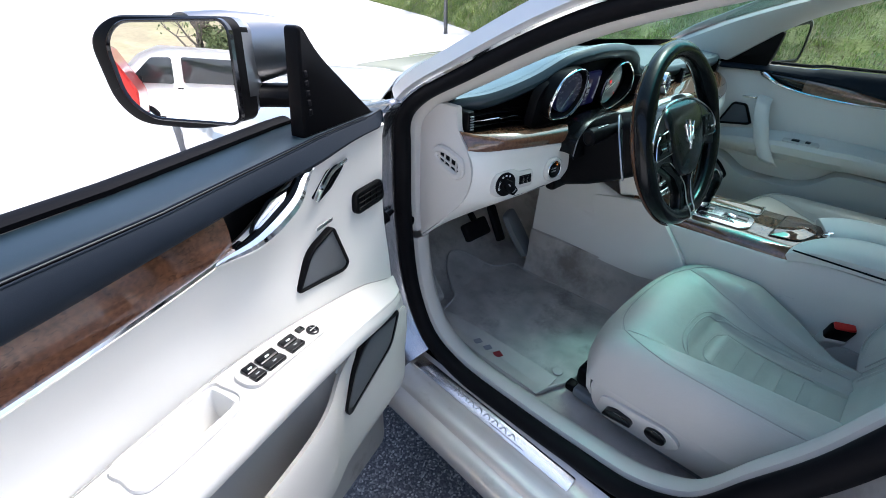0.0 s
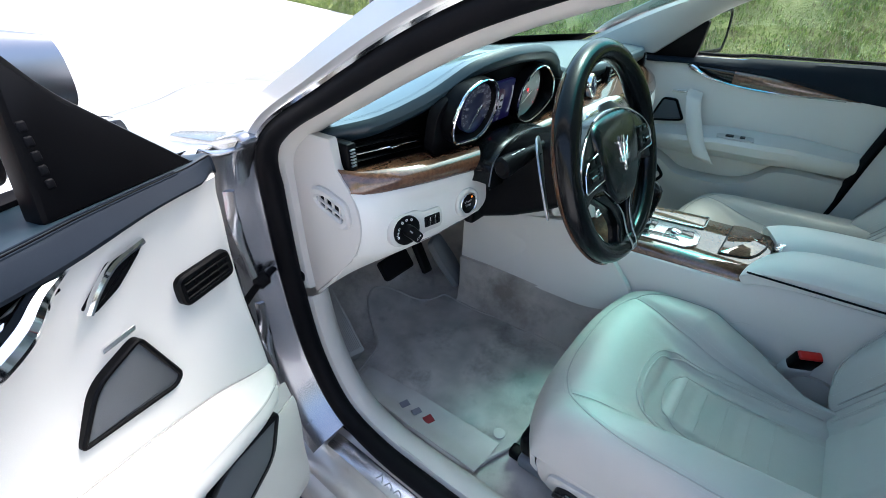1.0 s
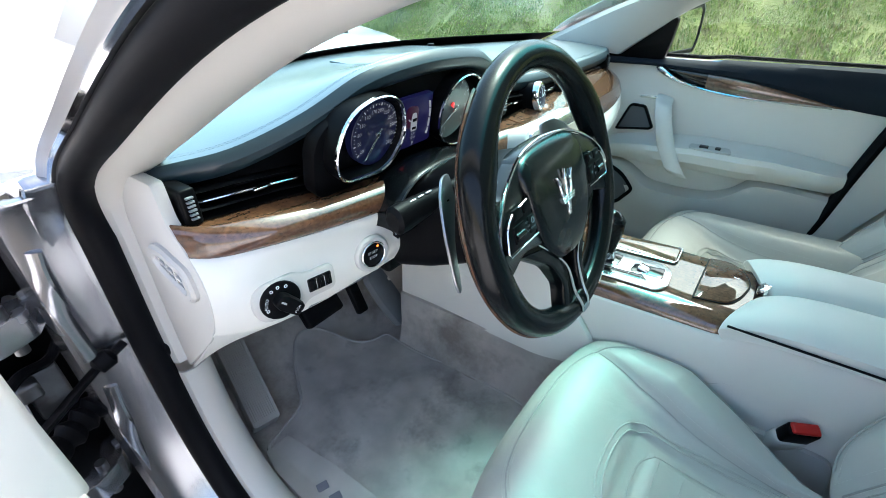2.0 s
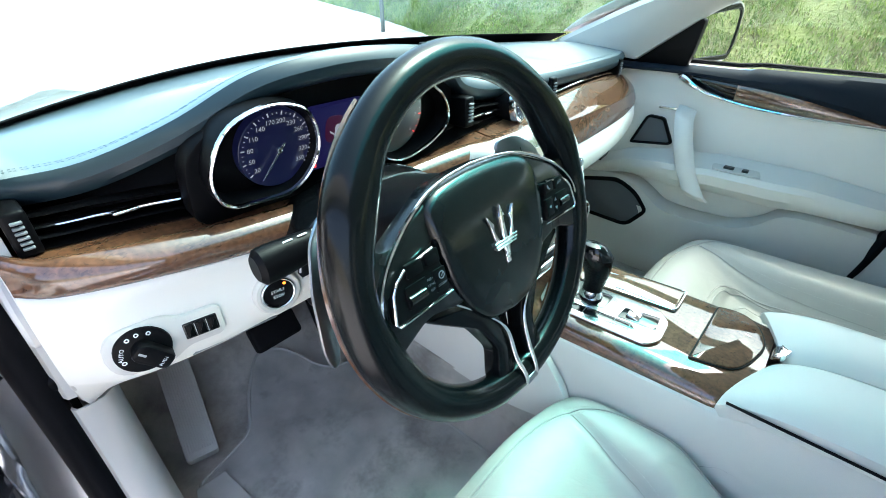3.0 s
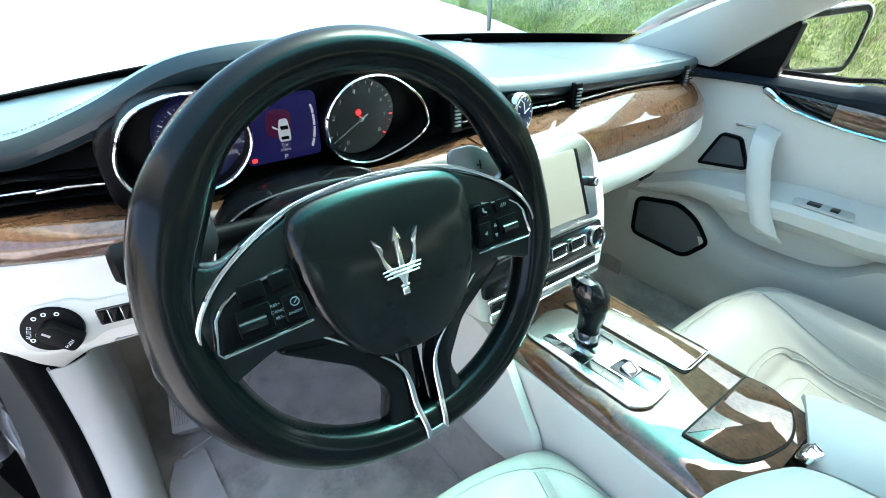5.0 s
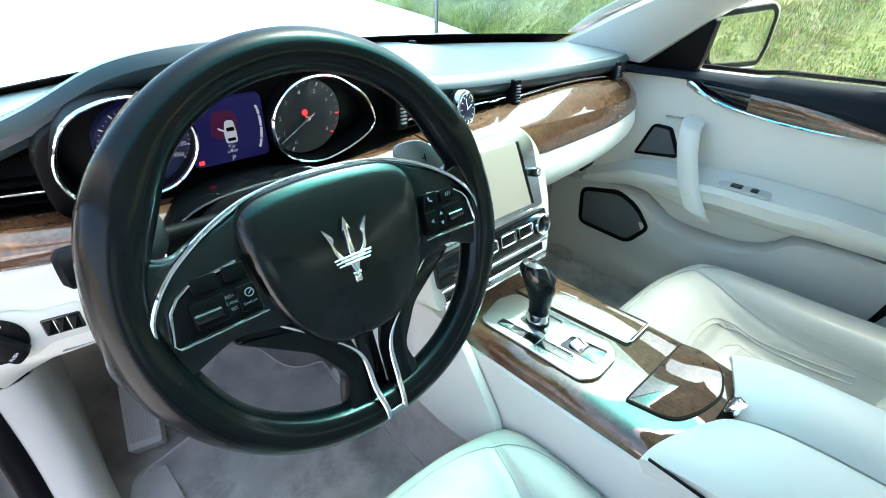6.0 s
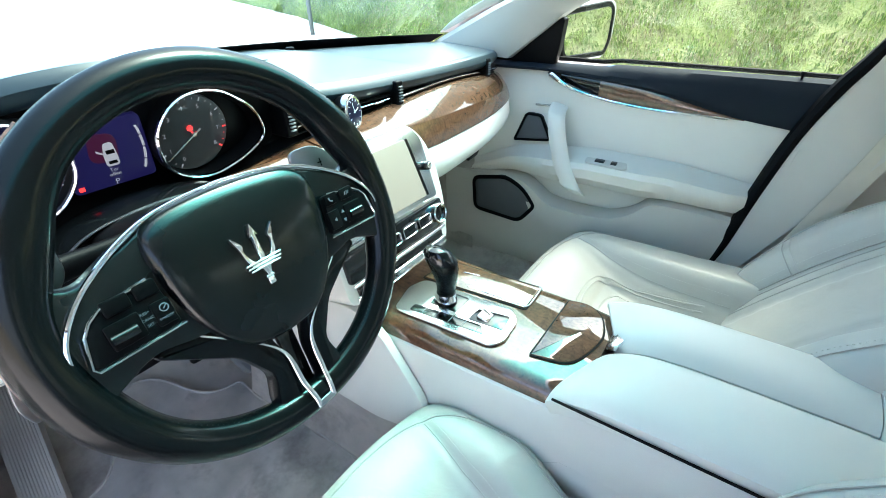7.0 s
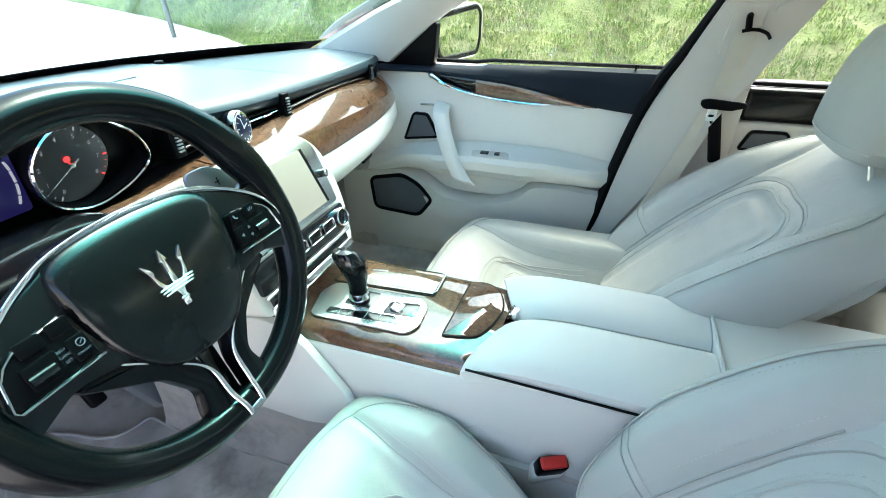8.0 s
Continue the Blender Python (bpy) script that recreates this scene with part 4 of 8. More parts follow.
for u in np.linspace(UA - 0.02, UB + 0.02, 70):
    zr = lerp(Z_ROLL, u)
    tap = min(1, (u + 0.025) / 0.05)
    hgt = 0.931 - zr
    out = 0.022 * min(1.3, max(0, (0.46 - u) / 0.22))
    rows.append([(u, -0.012 + (a - out * c) * tap, zr + b * hgt) for a, b, c in ((0.0, -0.02, 0), (0.018, 0.0, 0), (0.034, 0.10, 0.2), (0.046, 0.26, 0.5), (0.050, 0.44, 0.8), (0.049, 0.62, 1), (0.046, 0.76, 1), (0.042, 0.86, 1), (0.039, 0.885, 1), (0.036, 0.92, 1), (0.026, 0.965, 1), (0.008, 1.0, 1), (-0.014, 1.0, 1), (-0.034, 0.985, 1), (-0.050, 0.95, 1), (-0.056, 0.3, 1))])
roll = part("upper_roll", loft([r[:9] for r in rows]), ROLL_LEATHER, door, "navy-black leather roll with twin stitching", DOOR)
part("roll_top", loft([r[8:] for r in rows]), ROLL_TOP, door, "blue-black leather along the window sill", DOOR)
part("roll_end", join(loft([rows[0], [(u - 0.004, w * 0.9, z - 0.004) for u, w, z in rows[0]]], close=True, caps=True), loft([[(u + 0.004, w * 0.9, z - 0.004) for u, w, z in rows[-1]], rows[-1]], close=True, caps=True)), ROLL_LEATHER, roll, "", DOOR)
part("seam_line", tube([(q[0], q[1] + 0.0004, q[2]) for q in [r[8] for r in rows]], 0.0012, n=5), BLACK_PLASTIC, roll, "", DOOR)
for k in (7, 9):
    part("stitching", tube([(q[0], q[1] + 0.0002, q[2] + 0.0002) for q in [r[k] for r in rows[4:]]], 0.0012, n=5), ROLL_LEATHER, roll, "", DOOR)
part("sill_seal", shell([[(r[14][0], r[14][1] + 0.002 - 0.026 * s, 0.929 + 0.004 * math.sin(math.pi * s)) for s in np.linspace(0, 1, 6)] for r in rows[10:]], 0.008), RUBBER, door, "black rubber window seal", DOOR)
part("sill_strip", tube([(r[14][0], r[14][1] - 0.027, 0.926) for r in rows[10:]], 0.003, flat=0.7), SATIN, door, "bright window sill strip", DOOR)
# wood, chrome line and pull handle
rows = []
for u in np.linspace(0.30, UB, 60):
    zt, zr = lerp(Z_TOP, u) - 0.004, lerp(Z_ROLL, u) + 0.004
    rows.append([(u, 0.002 + 0.006 * math.sin(math.pi * s), zt + (zr - zt) * s) for s in np.linspace(0, 1, 8)])
wood = part("wood_trim", shell(rows[6:], 0.004), BURL, door, "polished burl strip", DOOR)
rows2 = []
for u in np.linspace(0.19, 0.40, 24):
    zt, zr = lerp(Z_TOP, u) - 0.006, lerp(Z_ROLL, u) + 0.004
    rows2.append([(u, -0.022 + 0.024 * max(0, (u - 0.36) / 0.04), zt + (zr - zt) * s) for s in np.linspace(0, 1, 5)])
part("handle_recess", shell(rows2, 0.004), BLACK_PLASTIC, door, "", DOOR)
part("chrome_strip", tube([(u, 0.006, lerp(Z_TOP, u) + 0.001) for u in np.linspace(0.36, UB, 40)], 0.0065, n=8, flat=0.8), CHROME, door, "bright chrome line", DOOR)
hp = curve([(0.202, 0.004, 0.888), (0.235, 0.012, 0.880), (0.265, 0.020, 0.862), (0.31, 0.022, 0.843), (0.352, 0.018, 0.829), (0.395, 0.010, 0.824), (0.43, 0.006, 0.819)], 5)
hd = part("pull_handle", tube(hp, [0.004 + 0.011 * math.sin(math.pi * min(1, i / 26)) for i in range(len(hp))], n=10, up=(0, 1, 0)), CHROME, door, "chrome door pull handle", DOOR)
blade = slab(round_poly([(0.215, 0.877), (0.245, 0.872), (0.345, 0.835), (0.335, 0.850), (0.30, 0.872)], 0.006), 0.012, 0.003, lambda a, b, c: (a, c, b), 0.004)
part("handle_grip", blade, SATIN, hd, "", DOOR)
ac = part("accent_vent", slab(round_poly([(0.198, 0.826), (0.206, 0.834), (0.165, 0.868), (0.118, 0.874), (0.130, 0.862), (0.165, 0.838)], 0.004), 0.006, 0.002, lambda a, b, c: (a, c, b), -0.01), BLACK_PLASTIC, door, "small dark blade with a chrome edge", DOOR)
part("chrome_edge", tube(curve([(0.205, 0.005, 0.830), (0.185, 0.007, 0.852), (0.160, 0.007, 0.868), (0.120, 0.005, 0.875)], 5), 0.005), CHROME, ac, "", DOOR)


def speaker(parent, out, f, th, space=I4, fw=0.007):
    fr = part("speaker_frame", frame_slab(out, fw, th + 0.003, 0.002, f, -0.006), BLACK_PLASTIC, parent, "black speaker surround", space)
    part("speaker_grille", slab(inset(out, fw * 0.8), th, 0.001, f, -0.006), GRILLE, fr, "grey cloth speaker grille", space)
    return fr


flat_f = lambda a, b, c: (a, c - 0.006, b)
speaker(door, round_poly([(0.276, 0.684), (0.232, 0.746), (0.166, 0.766), (0.134, 0.672), (0.150, 0.660)], [0.012, 0.02, 0.012, 0.014, 0.014]), flat_f, 0.006, DOOR)
part("badge_bar", slab(round_poly([(0.208, 0.772), (0.206, 0.779), (0.163, 0.781), (0.165, 0.774)], 0.002), 0.003, 0.001, lambda a, b, c: (a, c - 0.004, b)), SATIN, door, "small bright badge bar", DOOR)
vo = round_poly([(0.098, 0.753), (0.098, 0.800), (0.004, 0.799), (0.002, 0.752)], 0.016)
vt = part("demister_vent", frame_slab(vo, 0.011, 0.006, 0.003, lambda a, b, c: (a, c - 0.004, b), -0.008), BLACK_PLASTIC, door, "black demister vent", DOOR)
part("vent_back", slab(inset(vo, 0.006), 0.0002, 0.0001, lambda a, b, c: (a, c, b), -0.012), BLACK_PLASTIC, vt, "", DOOR)
for z in (0.766, 0.776, 0.787):
    part("slat", rbox((0.078, 0.004, 0.0022), 0.0008, pose(0.050, 0.0008, z, -18, 0, 0)), BLACK_PLASTIC, vt, "", DOOR)
for u in (0.03, 0.05, 0.07):
    part("rib", rbox((0.0015, 0.003, 0.036), 0.0005, pose(u, 0.0006, 0.776)), BLACK_PLASTIC, vt, "", DOOR)


def low_f(a, b, c):
    n = Vector((0.25, 0.93, 0.27)).normalized()
    w = lerp(W_LIP, a) + 0.002 - 0.10 * max(0, 0.50 - b)
    return Vector((a, w, b)) + n * c


speaker(door, round_poly([(0.045, 0.512), (0.175, 0.545), (0.235, 0.520), (0.285, 0.440), (0.262, 0.400), (0.080, 0.425)], [0.02, 0.03, 0.03, 0.02, 0.03, 0.03]), low_f, 0.012, DOOR, 0.012)

# window switches on the armrest


def arm_frame(u, s):
    n = arm_normal(u, s)
    a = (arm_point(u + 0.01, s) - arm_point(u - 0.01, s)).normalized()
    return basis(arm_point(u, s), a, n.cross(a), n)


SWITCHES = arm_frame(0.362, 0.48) @ Matrix.Diagonal((0.86, 0.92, 1.0, 1.0))
sw = part("switch_panel", slab(round_poly([(-0.095, -0.020), (-0.085, 0.021), (0.085, 0.024), (0.098, 0.010), (0.098, -0.016), (0.085, -0.026)], 0.012), 0.003, 0.0015, on(SWITCHES), -0.012), CREAM_PLASTIC, door, "cream window switch panel", DOOR)
for k, (du, wdt) in enumerate(((0.073, 0.024), (0.036, 0.040), (-0.014, 0.034))):
    for sgn in (-1, 1):
        b = part("window_switch", slab(round_poly([(-wdt / 2, -0.0085), (-wdt / 2, 0.0085), (wdt / 2, 0.0085), (wdt / 2, -0.0085)], 0.003), 0.008, 0.002, on(SWITCHES @ pose(du, sgn * 0.0095, 0, 8 * sgn, 0, 0))), GLOSS_BLACK, sw, "gloss black switch", DOOR)
        part("switch_mark", slab([(-0.004, -0.0015), (0.004, -0.0015), (0.004, 0.0015), (-0.004, 0.0015)], 0.0084, 0.0001, on(SWITCHES @ pose(du, sgn * 0.0095, 0, 8 * sgn, 0, 0)), 0.0078), SATIN, b, "", DOOR)
jf = SWITCHES @ pose(-0.066, 0.004, 0)
js = part("mirror_joystick", disc(0.012, 0.007, 0.003, on(jf), 24), GLOSS_BLACK, sw, "round mirror control", DOOR)
part("joystick_cross", join(slab([(-0.008, -0.001), (0.008, -0.001), (0.008, 0.001), (-0.008, 0.001)], 0.0076, 0.0002, on(jf), 0.006), slab([(-0.001, -0.008), (0.001, -0.008), (0.001, 0.008), (-0.001, 0.008)], 0.0077, 0.0002, on(jf), 0.006)), SATIN, js, "", DOOR)
part("fold_switch", slab(round_poly([(-0.008, -0.006), (-0.008, 0.006), (0.008, 0.006), (0.008, -0.006)], 0.002), 0.006, 0.001, on(SWITCHES @ pose(-0.052, -0.014, 0))), GLOSS_BLACK, sw, "", DOOR)

# mirror sail, mirror, window frame and pane
sail = part("mirror_sail", slab(round_poly([(0.000, 0.925), (0.196, 0.925), (0.176, 1.085), (0.163, 1.086), (0.135, 1.045)], [0.008, 0.01, 0.008, 0.008, 0.04]), -0.010, 0.006, lambda a, b, c: (a, c, b), -0.034), BLACK_PLASTIC, door, "black triangular mirror sail", DOOR)
for k in range(5):
    part("sail_slot", rbox((0.008, 0.004, 0.010), 0.002, pose(0.172, -0.010, 0.965 + k * 0.014)), RUBBER, sail, "", DOOR)
# exterior mirror
GN = Vector((-0.80, -0.60, 0.104)).normalized()
GM = facing((-1.215, 0.565, 1.008), GN)
mir = part("exterior_mirror", slab(round_poly([(-0.139, -0.058), (-0.160, 0.046), (-0.110, 0.082), (0.094, 0.083), (0.107, 0.07), (0.106, -0.080), (0.02, -0.098), (-0.098, -0.094)], [0.05, 0.05, 0.05, 0.03, 0.02, 0.02, 0.05, 0.04]), 0.006, 0.010, on(GM), -0.05), BLACK_PLASTIC, door, "exterior mirror in a black and silver housing")
mo = round_poly([(-0.106, -0.046), (-0.118, 0.040), (-0.085, 0.072), (0.095, 0.078), (0.108, 0.064), (0.106, -0.072), (0.090, -0.082), (-0.064, -0.080)], [0.04, 0.035, 0.03, 0.02, 0.012, 0.012, 0.012, 0.05])
part("mirror_frame", frame_slab([(a * 1.03, b * 1.04) for a, b in mo], 0.005, 0.013, 0.003, on(GM), 0.0), GLOSS_BLACK, mir)
part("mirror_glass", slab(mo, 0.009, 0.0005, on(GM), 0.004), MIRROR, mir, "silvered mirror glass", smooth=0)
cap = [[GM @ Vector((a * k, b * k, c)) for a, b in round_poly([(-0.131, -0.052), (-0.161, 0.046), (-0.110, 0.083), (0.094, 0.084), (0.107, 0.07), (0.106, -0.081), (0.02, -0.099), (-0.088, -0.095)], 0.04)] for k, c in ((1.0, -0.03), (1.0, -0.05), (0.93, -0.085), (0.75, -0.115), (0.45, -0.13), (0.1, -0.132))]
# Silver cap given a darker grey for the shade it lies in.
part("mirror_cap", loft(cap, close=True, caps=True), GREY_SATIN, mir, "silver mirror cap, coloured grey for its shade")
part("mirror_arm", tube(curve([(-1.135, 0.545, 0.960), (-1.08, 0.545, 0.952), (-1.03, 0.525, 0.948), (-0.985, 0.50, 0.950)], 5), 0.030, n=12, flat=0.75), BLACK_PLASTIC, mir, "black mirror arm")
rows = []
for k in np.linspace(0, 1, 9):
    x, y, zc, h, d = lerp([(0, -1.185, 0.585, 1.024, 0.070, 0.050), (0.4, -1.125, 0.570, 1.030, 0.066, 0.046), (0.75, -1.070, 0.550, 1.034, 0.056, 0.034), (1, -1.020, 0.528, 1.036, 0.044, 0.020)], k)
    rows.append([(x - 0.35 * d * math.cos(t), y + d * math.cos(t), zc + h * math.copysign(abs(math.sin(t)) ** 0.8, math.sin(t))) for t in np.linspace(0, 2 * math.pi, 24, endpoint=False)])
# Same grey on the neck: shade on silver put into the colour.
part("mirror_neck", loft(rows, close=True, caps=True), GREY_SATIN, mir, "silver mirror neck, coloured grey for its shade")

# ---- passenger door, closed ----
# a runs forward along the car, z up, c towards the cabin
pdoor = thing("door_2", "closed passenger door with cream panel, burl strip and grab handle", "car door", Matrix.Translation((0.86, 0.0, 0.10)), kind="structure")
Q = lambda a, z, c=0.0: (0.742 + 0.012 * max(0, 0.15 - a) - 0.05 * max(0, a - 0.22) - c, a, z)
ZP_LOW = smooth_table([(-0.52, 0.758), (-0.45, 0.764), (-0.32, 0.774), (-0.12, 0.776), (0.03, 0.792), (0.12, 0.818), (0.165, 0.842), (0.30, 0.842), (0.47, 0.84)])
ZP_ROLL = smooth_table([(-0.52, 0.752), (-0.45, 0.762), (-0.33, 0.776), (-0.12, 0.818), (0.03, 0.835), (0.165, 0.846), (0.30, 0.846), (0.47, 0.846)])
Y0P, Y1P = -0.47, 0.51


def rear_y(z):
    """The slanting rear edge of the door."""
    return lerp([(0.25, -0.30), (0.30, -0.335), (0.42, -0.375), (0.60, -0.41), (0.76, -0.447), (0.87, -0.488)], z)


part("door_case", rbox((0.10, 0.99, 0.86), 0.03, pose(0.835, -0.005, 0.43)), PAINT, pdoor, "silver door case")
rows = []
for z in np.linspace(0.845, 0.20, 40):
    ye = rear_y(z)
    rows.append([Q(a, min(z, lerp(ZP_LOW, a) + 0.002) if z > 0.75 else z, -0.006) for a in np.linspace(Y1P, ye, 50)])
part("upper_panel", shell(rows, 0.006), CREAM, pdoor, "cream leather door panel")
# armrest
def parm(a):
    zt = lerp([(-0.42, 0.598), (-0.22, 0.622), (0.0, 0.624), (0.15, 0.610), (0.25, 0.593), (0.40, 0.530), (0.46, 0.500)], a)
    w = lerp([(-0.42, 0.022), (-0.36, 0.058), (-0.15, 0.088), (0.10, 0.084), (0.25, 0.055), (0.40, 0.020), (0.46, 0.006)], a)
    h = lerp([(-0.42, 0.052), (-0.16, 0.074), (0.1, 0.074), (0.25, 0.050), (0.40, 0.024), (0.46, 0.018)], a)
    return zt, w, h


rows = []
for a in np.linspace(0.46, -0.405, 60):
    zt, w, h = parm(a)
    rows.append([Q(a, zt + 0.016, -0.004), Q(a, zt + 0.006, w * 0.25), Q(a, zt, w * 0.6), Q(a, zt - 0.006, w * 0.93), Q(a, zt - 0.018, w), Q(a, zt - h * 0.6, w * 0.95), Q(a, zt - h, w * 0.6), Q(a, zt - h - 0.008, -0.004)])
part("armrest", shell(rows, 0.004), CREAM, pdoor, "cream leather armrest")
# lower bin: proud panel behind and round the loudspeaker, with an open pocket above it
ZB = smooth_table([(-0.40, 0.520), (-0.24, 0.535), (-0.19, 0.528), (-0.14, 0.485), (-0.08, 0.458), (0.05, 0.452), (0.12, 0.462), (0.165, 0.490), (0.22, 0.515), (0.46, 0.50)])
rows = []
for a in np.linspace(0.51, -0.40, 74):
    zb = lerp(ZB, a)
    w = lerp([(-0.40, 0.022), (-0.25, 0.045), (0.1, 0.055), (0.2, 0.040), (0.46, 0.020)], a)
    rows.append([Q(a, zb + 0.003, -0.004), Q(a, zb + 0.002, w * 0.7), Q(a, zb - 0.006, w), Q(a, zb - 0.06, w + 0.004), Q(a, 0.38, w + 0.002), Q(a, 0.33, w * 0.9), Q(a, 0.295, w * 0.8), Q(a, 0.275, w * 0.9), Q(a, 0.23, w * 0.7), Q(a, 0.18, 0.0)])
part("lower_panel", shell(rows, 0.004), CREAM_PLASTIC, pdoor, "cream lower panel with a map pocket")
pf = lambda a, b, c: Q(a, b, c - 0.006)
speaker(pdoor, round_poly([(0.270, 0.626), (0.231, 0.722), (0.179, 0.720), (0.141, 0.648), (0.152, 0.640)], [0.012, 0.014, 0.012, 0.01, 0.01]), pf, 0.008, fw=0.008)
part("badge_bar", slab(round_poly([(0.205, 0.744), (0.205, 0.750), (0.150, 0.752), (0.150, 0.746)], 0.002), 0.004, 0.001, pf), SATIN, pdoor, "small bright badge bar")
pl = lambda a, b, c: Q(a, b, c + lerp([(-0.3, 0.045), (0.1, 0.052), (0.2, 0.040), (0.46, 0.020)], a))
speaker(pdoor, round_poly([(0.400, 0.488), (0.265, 0.518), (0.196, 0.488), (0.146, 0.434), (0.205, 0.356), (0.390, 0.362)], [0.03, 0.03, 0.03, 0.02, 0.03, 0.03]), pl, 0.008, fw=0.013)
# grab handle, sloping from the panel down to the armrest
hp = curve([(0.121, 0.758), (0.116, 0.740), (0.098, 0.684), (0.066, 0.606), (0.034, 0.554), (0.020, 0.532)], 6)
rows = []
for i, (a, z) in enumerate(hp):
    s = i / (len(hp) - 1)
    out = lerp([(0, 0.010), (0.12, 0.034), (0.35, 0.066), (0.62, 0.090), (0.85, 0.098), (1.0, 0.086)], s)
    wd = 0.050 + 0.018 * s
    rows.append([Q(a + wd * 0.5 * ca, z + 0.006 * ca, out + 0.013 * sa) for ca, sa in [(math.cos(t), math.sin(t)) for t in np.linspace(0, 2 * math.pi, 12, endpoint=False)]])
part("grab_handle", loft(rows, close=True, caps=True), CREAM, pdoor, "cream leather grab handle")
# black upper roll, wood, chrome
rows = []
for a in np.linspace(0.46, -0.50, 60):
    zr = lerp(ZP_ROLL, a)
    h = 0.872 - zr - 0.006 * (a > 0)
    rows.append([Q(a, zr + b * h, c) for b, c in ((0.0, -0.012), (0.02, 0.004), (0.2, 0.016), (0.5, 0.018), (0.8, 0.010), (1.0, -0.004), (1.06, -0.03), (0.3, -0.03))])
part("upper_roll", loft(rows, close=True, caps=True), ROLL_LEATHER, pdoor, "navy-black leather door top")
part("sill_strip", shell([[Q(a, 0.874 - 0.012 * s - 0.006 * (a > 0), -0.030 - 0.03 * s) for s in np.linspace(0, 1, 4)] for a in np.linspace(0.42, -0.50, 20)], 0.003), SATIN, pdoor, "bright window sill strip")
part("window_rubber", tube([Q(a, 0.880 - 0.006 * (a > 0), -0.062) for a in np.linspace(0.42, -0.50, 20)], 0.006), RUBBER, pdoor)
rows = []
for a in np.linspace(0.135, -0.345, 50):
    zt, zr = lerp(ZP_LOW, a), lerp(ZP_ROLL, a) + 0.003
    rows.append([Q(a, zt + (zr - zt) * s, 0.001 + 0.004 * math.sin(math.pi * s)) for s in np.linspace(0, 1, 6)])
part("wood_trim", shell(rows[12:], 0.003), BURL, pdoor, "polished burl strip")
part("handle_recess", shell([[Vector(v) + Vector((0.008, 0, 0)) for v in r] for r in rows[:14]], 0.003), GLOSS_BLACK, pdoor)
part("chrome_strip", tube([Q(a, lerp(ZP_LOW, a), 0.004) for a in np.linspace(0.14, -0.31, 50)], 0.005, flat=0.8), CHROME, pdoor, "bright chrome line")
part("pull_handle", tube(curve([Q(0.172, 0.842, 0.004), Q(0.150, 0.838, 0.014), Q(0.120, 0.822, 0.018), Q(0.08, 0.805, 0.012), Q(0.04, 0.794, 0.006)], 6), [0.003, 0.005, 0.008, 0.010, 0.0105, 0.0105, 0.010, 0.0095, 0.009, 0.0085, 0.008, 0.0075, 0.007, 0.0065, 0.006, 0.0055, 0.005, 0.005, 0.0045, 0.0045, 0.004, 0.004, 0.0035, 0.0035, 0.003], n=10, up=(1, 0, 0)), CHROME, pdoor, "chrome door pull handle")
# switches on the armrest
zt = parm(-0.06)[0]
ps = part("switch_panel", slab(round_poly([(-0.115, 0.664), (0.005, 0.664), (0.010, 0.700), (-0.105, 0.704)], 0.012), 0.004, 0.0015, lambda a, b, c: (b - 0.002, a, zt + 0.002 + (b - 0.685) * 0.10 + c)), CREAM_PLASTIC, pdoor, "cream switch panel")
for a, w in ((-0.034, 0.026), (-0.074, 0.016)):
    part("window_switch", rbox((0.016, w, 0.010), 0.002, pose(0.680, a, zt + 0.006, 0, -5, 0)), GLOSS_BLACK, ps, "gloss black switch")
part("lock_pin", tube([Q(-0.427, 0.868, -0.02), Q(-0.427, 0.882, -0.02), Q(-0.427, 0.886, -0.02), Q(-0.427, 0.892, -0.02)], [0.003, 0.003, 0.006, 0.005]), BLACK_PLASTIC, pdoor, "small black lock pin")
# rubber along the rear edge, window pane and frame, sail
part("edge_seal", tube(curve([(0.730, rear_y(z) - 0.008, z) for z in (0.22, 0.26, 0.30, 0.42, 0.60, 0.76, 0.87)] + [(0.724, -0.53, 0.93), (0.70, -0.585, 1.05), (0.68, -0.62, 1.12)], 5), 0.016, n=8), RUBBER, pdoor, "black rubber door seal")
part("window_pane", loft([[(0.800 - 0.10 * s * s - 0.02 * s, a - 0.10 * s * (a < -0.3), 0.872 + 0.31 * s) for s in np.linspace(0, 1, 8)] for a in np.linspace(0.36, -0.52, 14)]), SIDE_GLASS, pdoor, "tinted side window")
part("mirror_sail", slab(round_poly([(0.40, 0.862), (0.160, 0.862), (0.148, 0.905), (0.135, 0.985), (0.150, 0.990)], [0.01, 0.01, 0.02, 0.01, 0.01]), 0.006, 0.004, lambda a, b, c: (0.752 - c - 0.20 * max(0, b - 0.87) ** 1.2, a, b), -0.02), BLACK_PLASTIC, pdoor, "black triangular mirror sail")
PN = Vector((-0.10, -1.0, 0.03)).normalized()
PM = facing((1.075, 0.185, 0.925), PN)
pm = part("exterior_mirror", slab(round_poly([(-0.19, -0.064), (-0.22, 0.078), (0.17, 0.090), (0.235, 0.07), (0.225, -0.05), (0.16, -0.104), (-0.15, -0.082)], [0.02, 0.02, 0.05, 0.04, 0.05, 0.05, 0.03]), 0.006, 0.008, on(PM), -0.06), PAINT, pdoor, "passenger exterior mirror")
po = round_poly([(-0.170, -0.052), (-0.205, 0.062), (0.145, 0.072), (0.185, 0.05), (0.175, -0.04), (0.14, -0.082), (-0.14, -0.068)], [0.02, 0.02, 0.04, 0.04, 0.04, 0.04, 0.03])
part("mirror_frame", frame_slab([(a * 1.10, b * 1.16) for a, b in po], 0.018, 0.012, 0.003, on(PM), 0.0), BLACK_PLASTIC, pm)
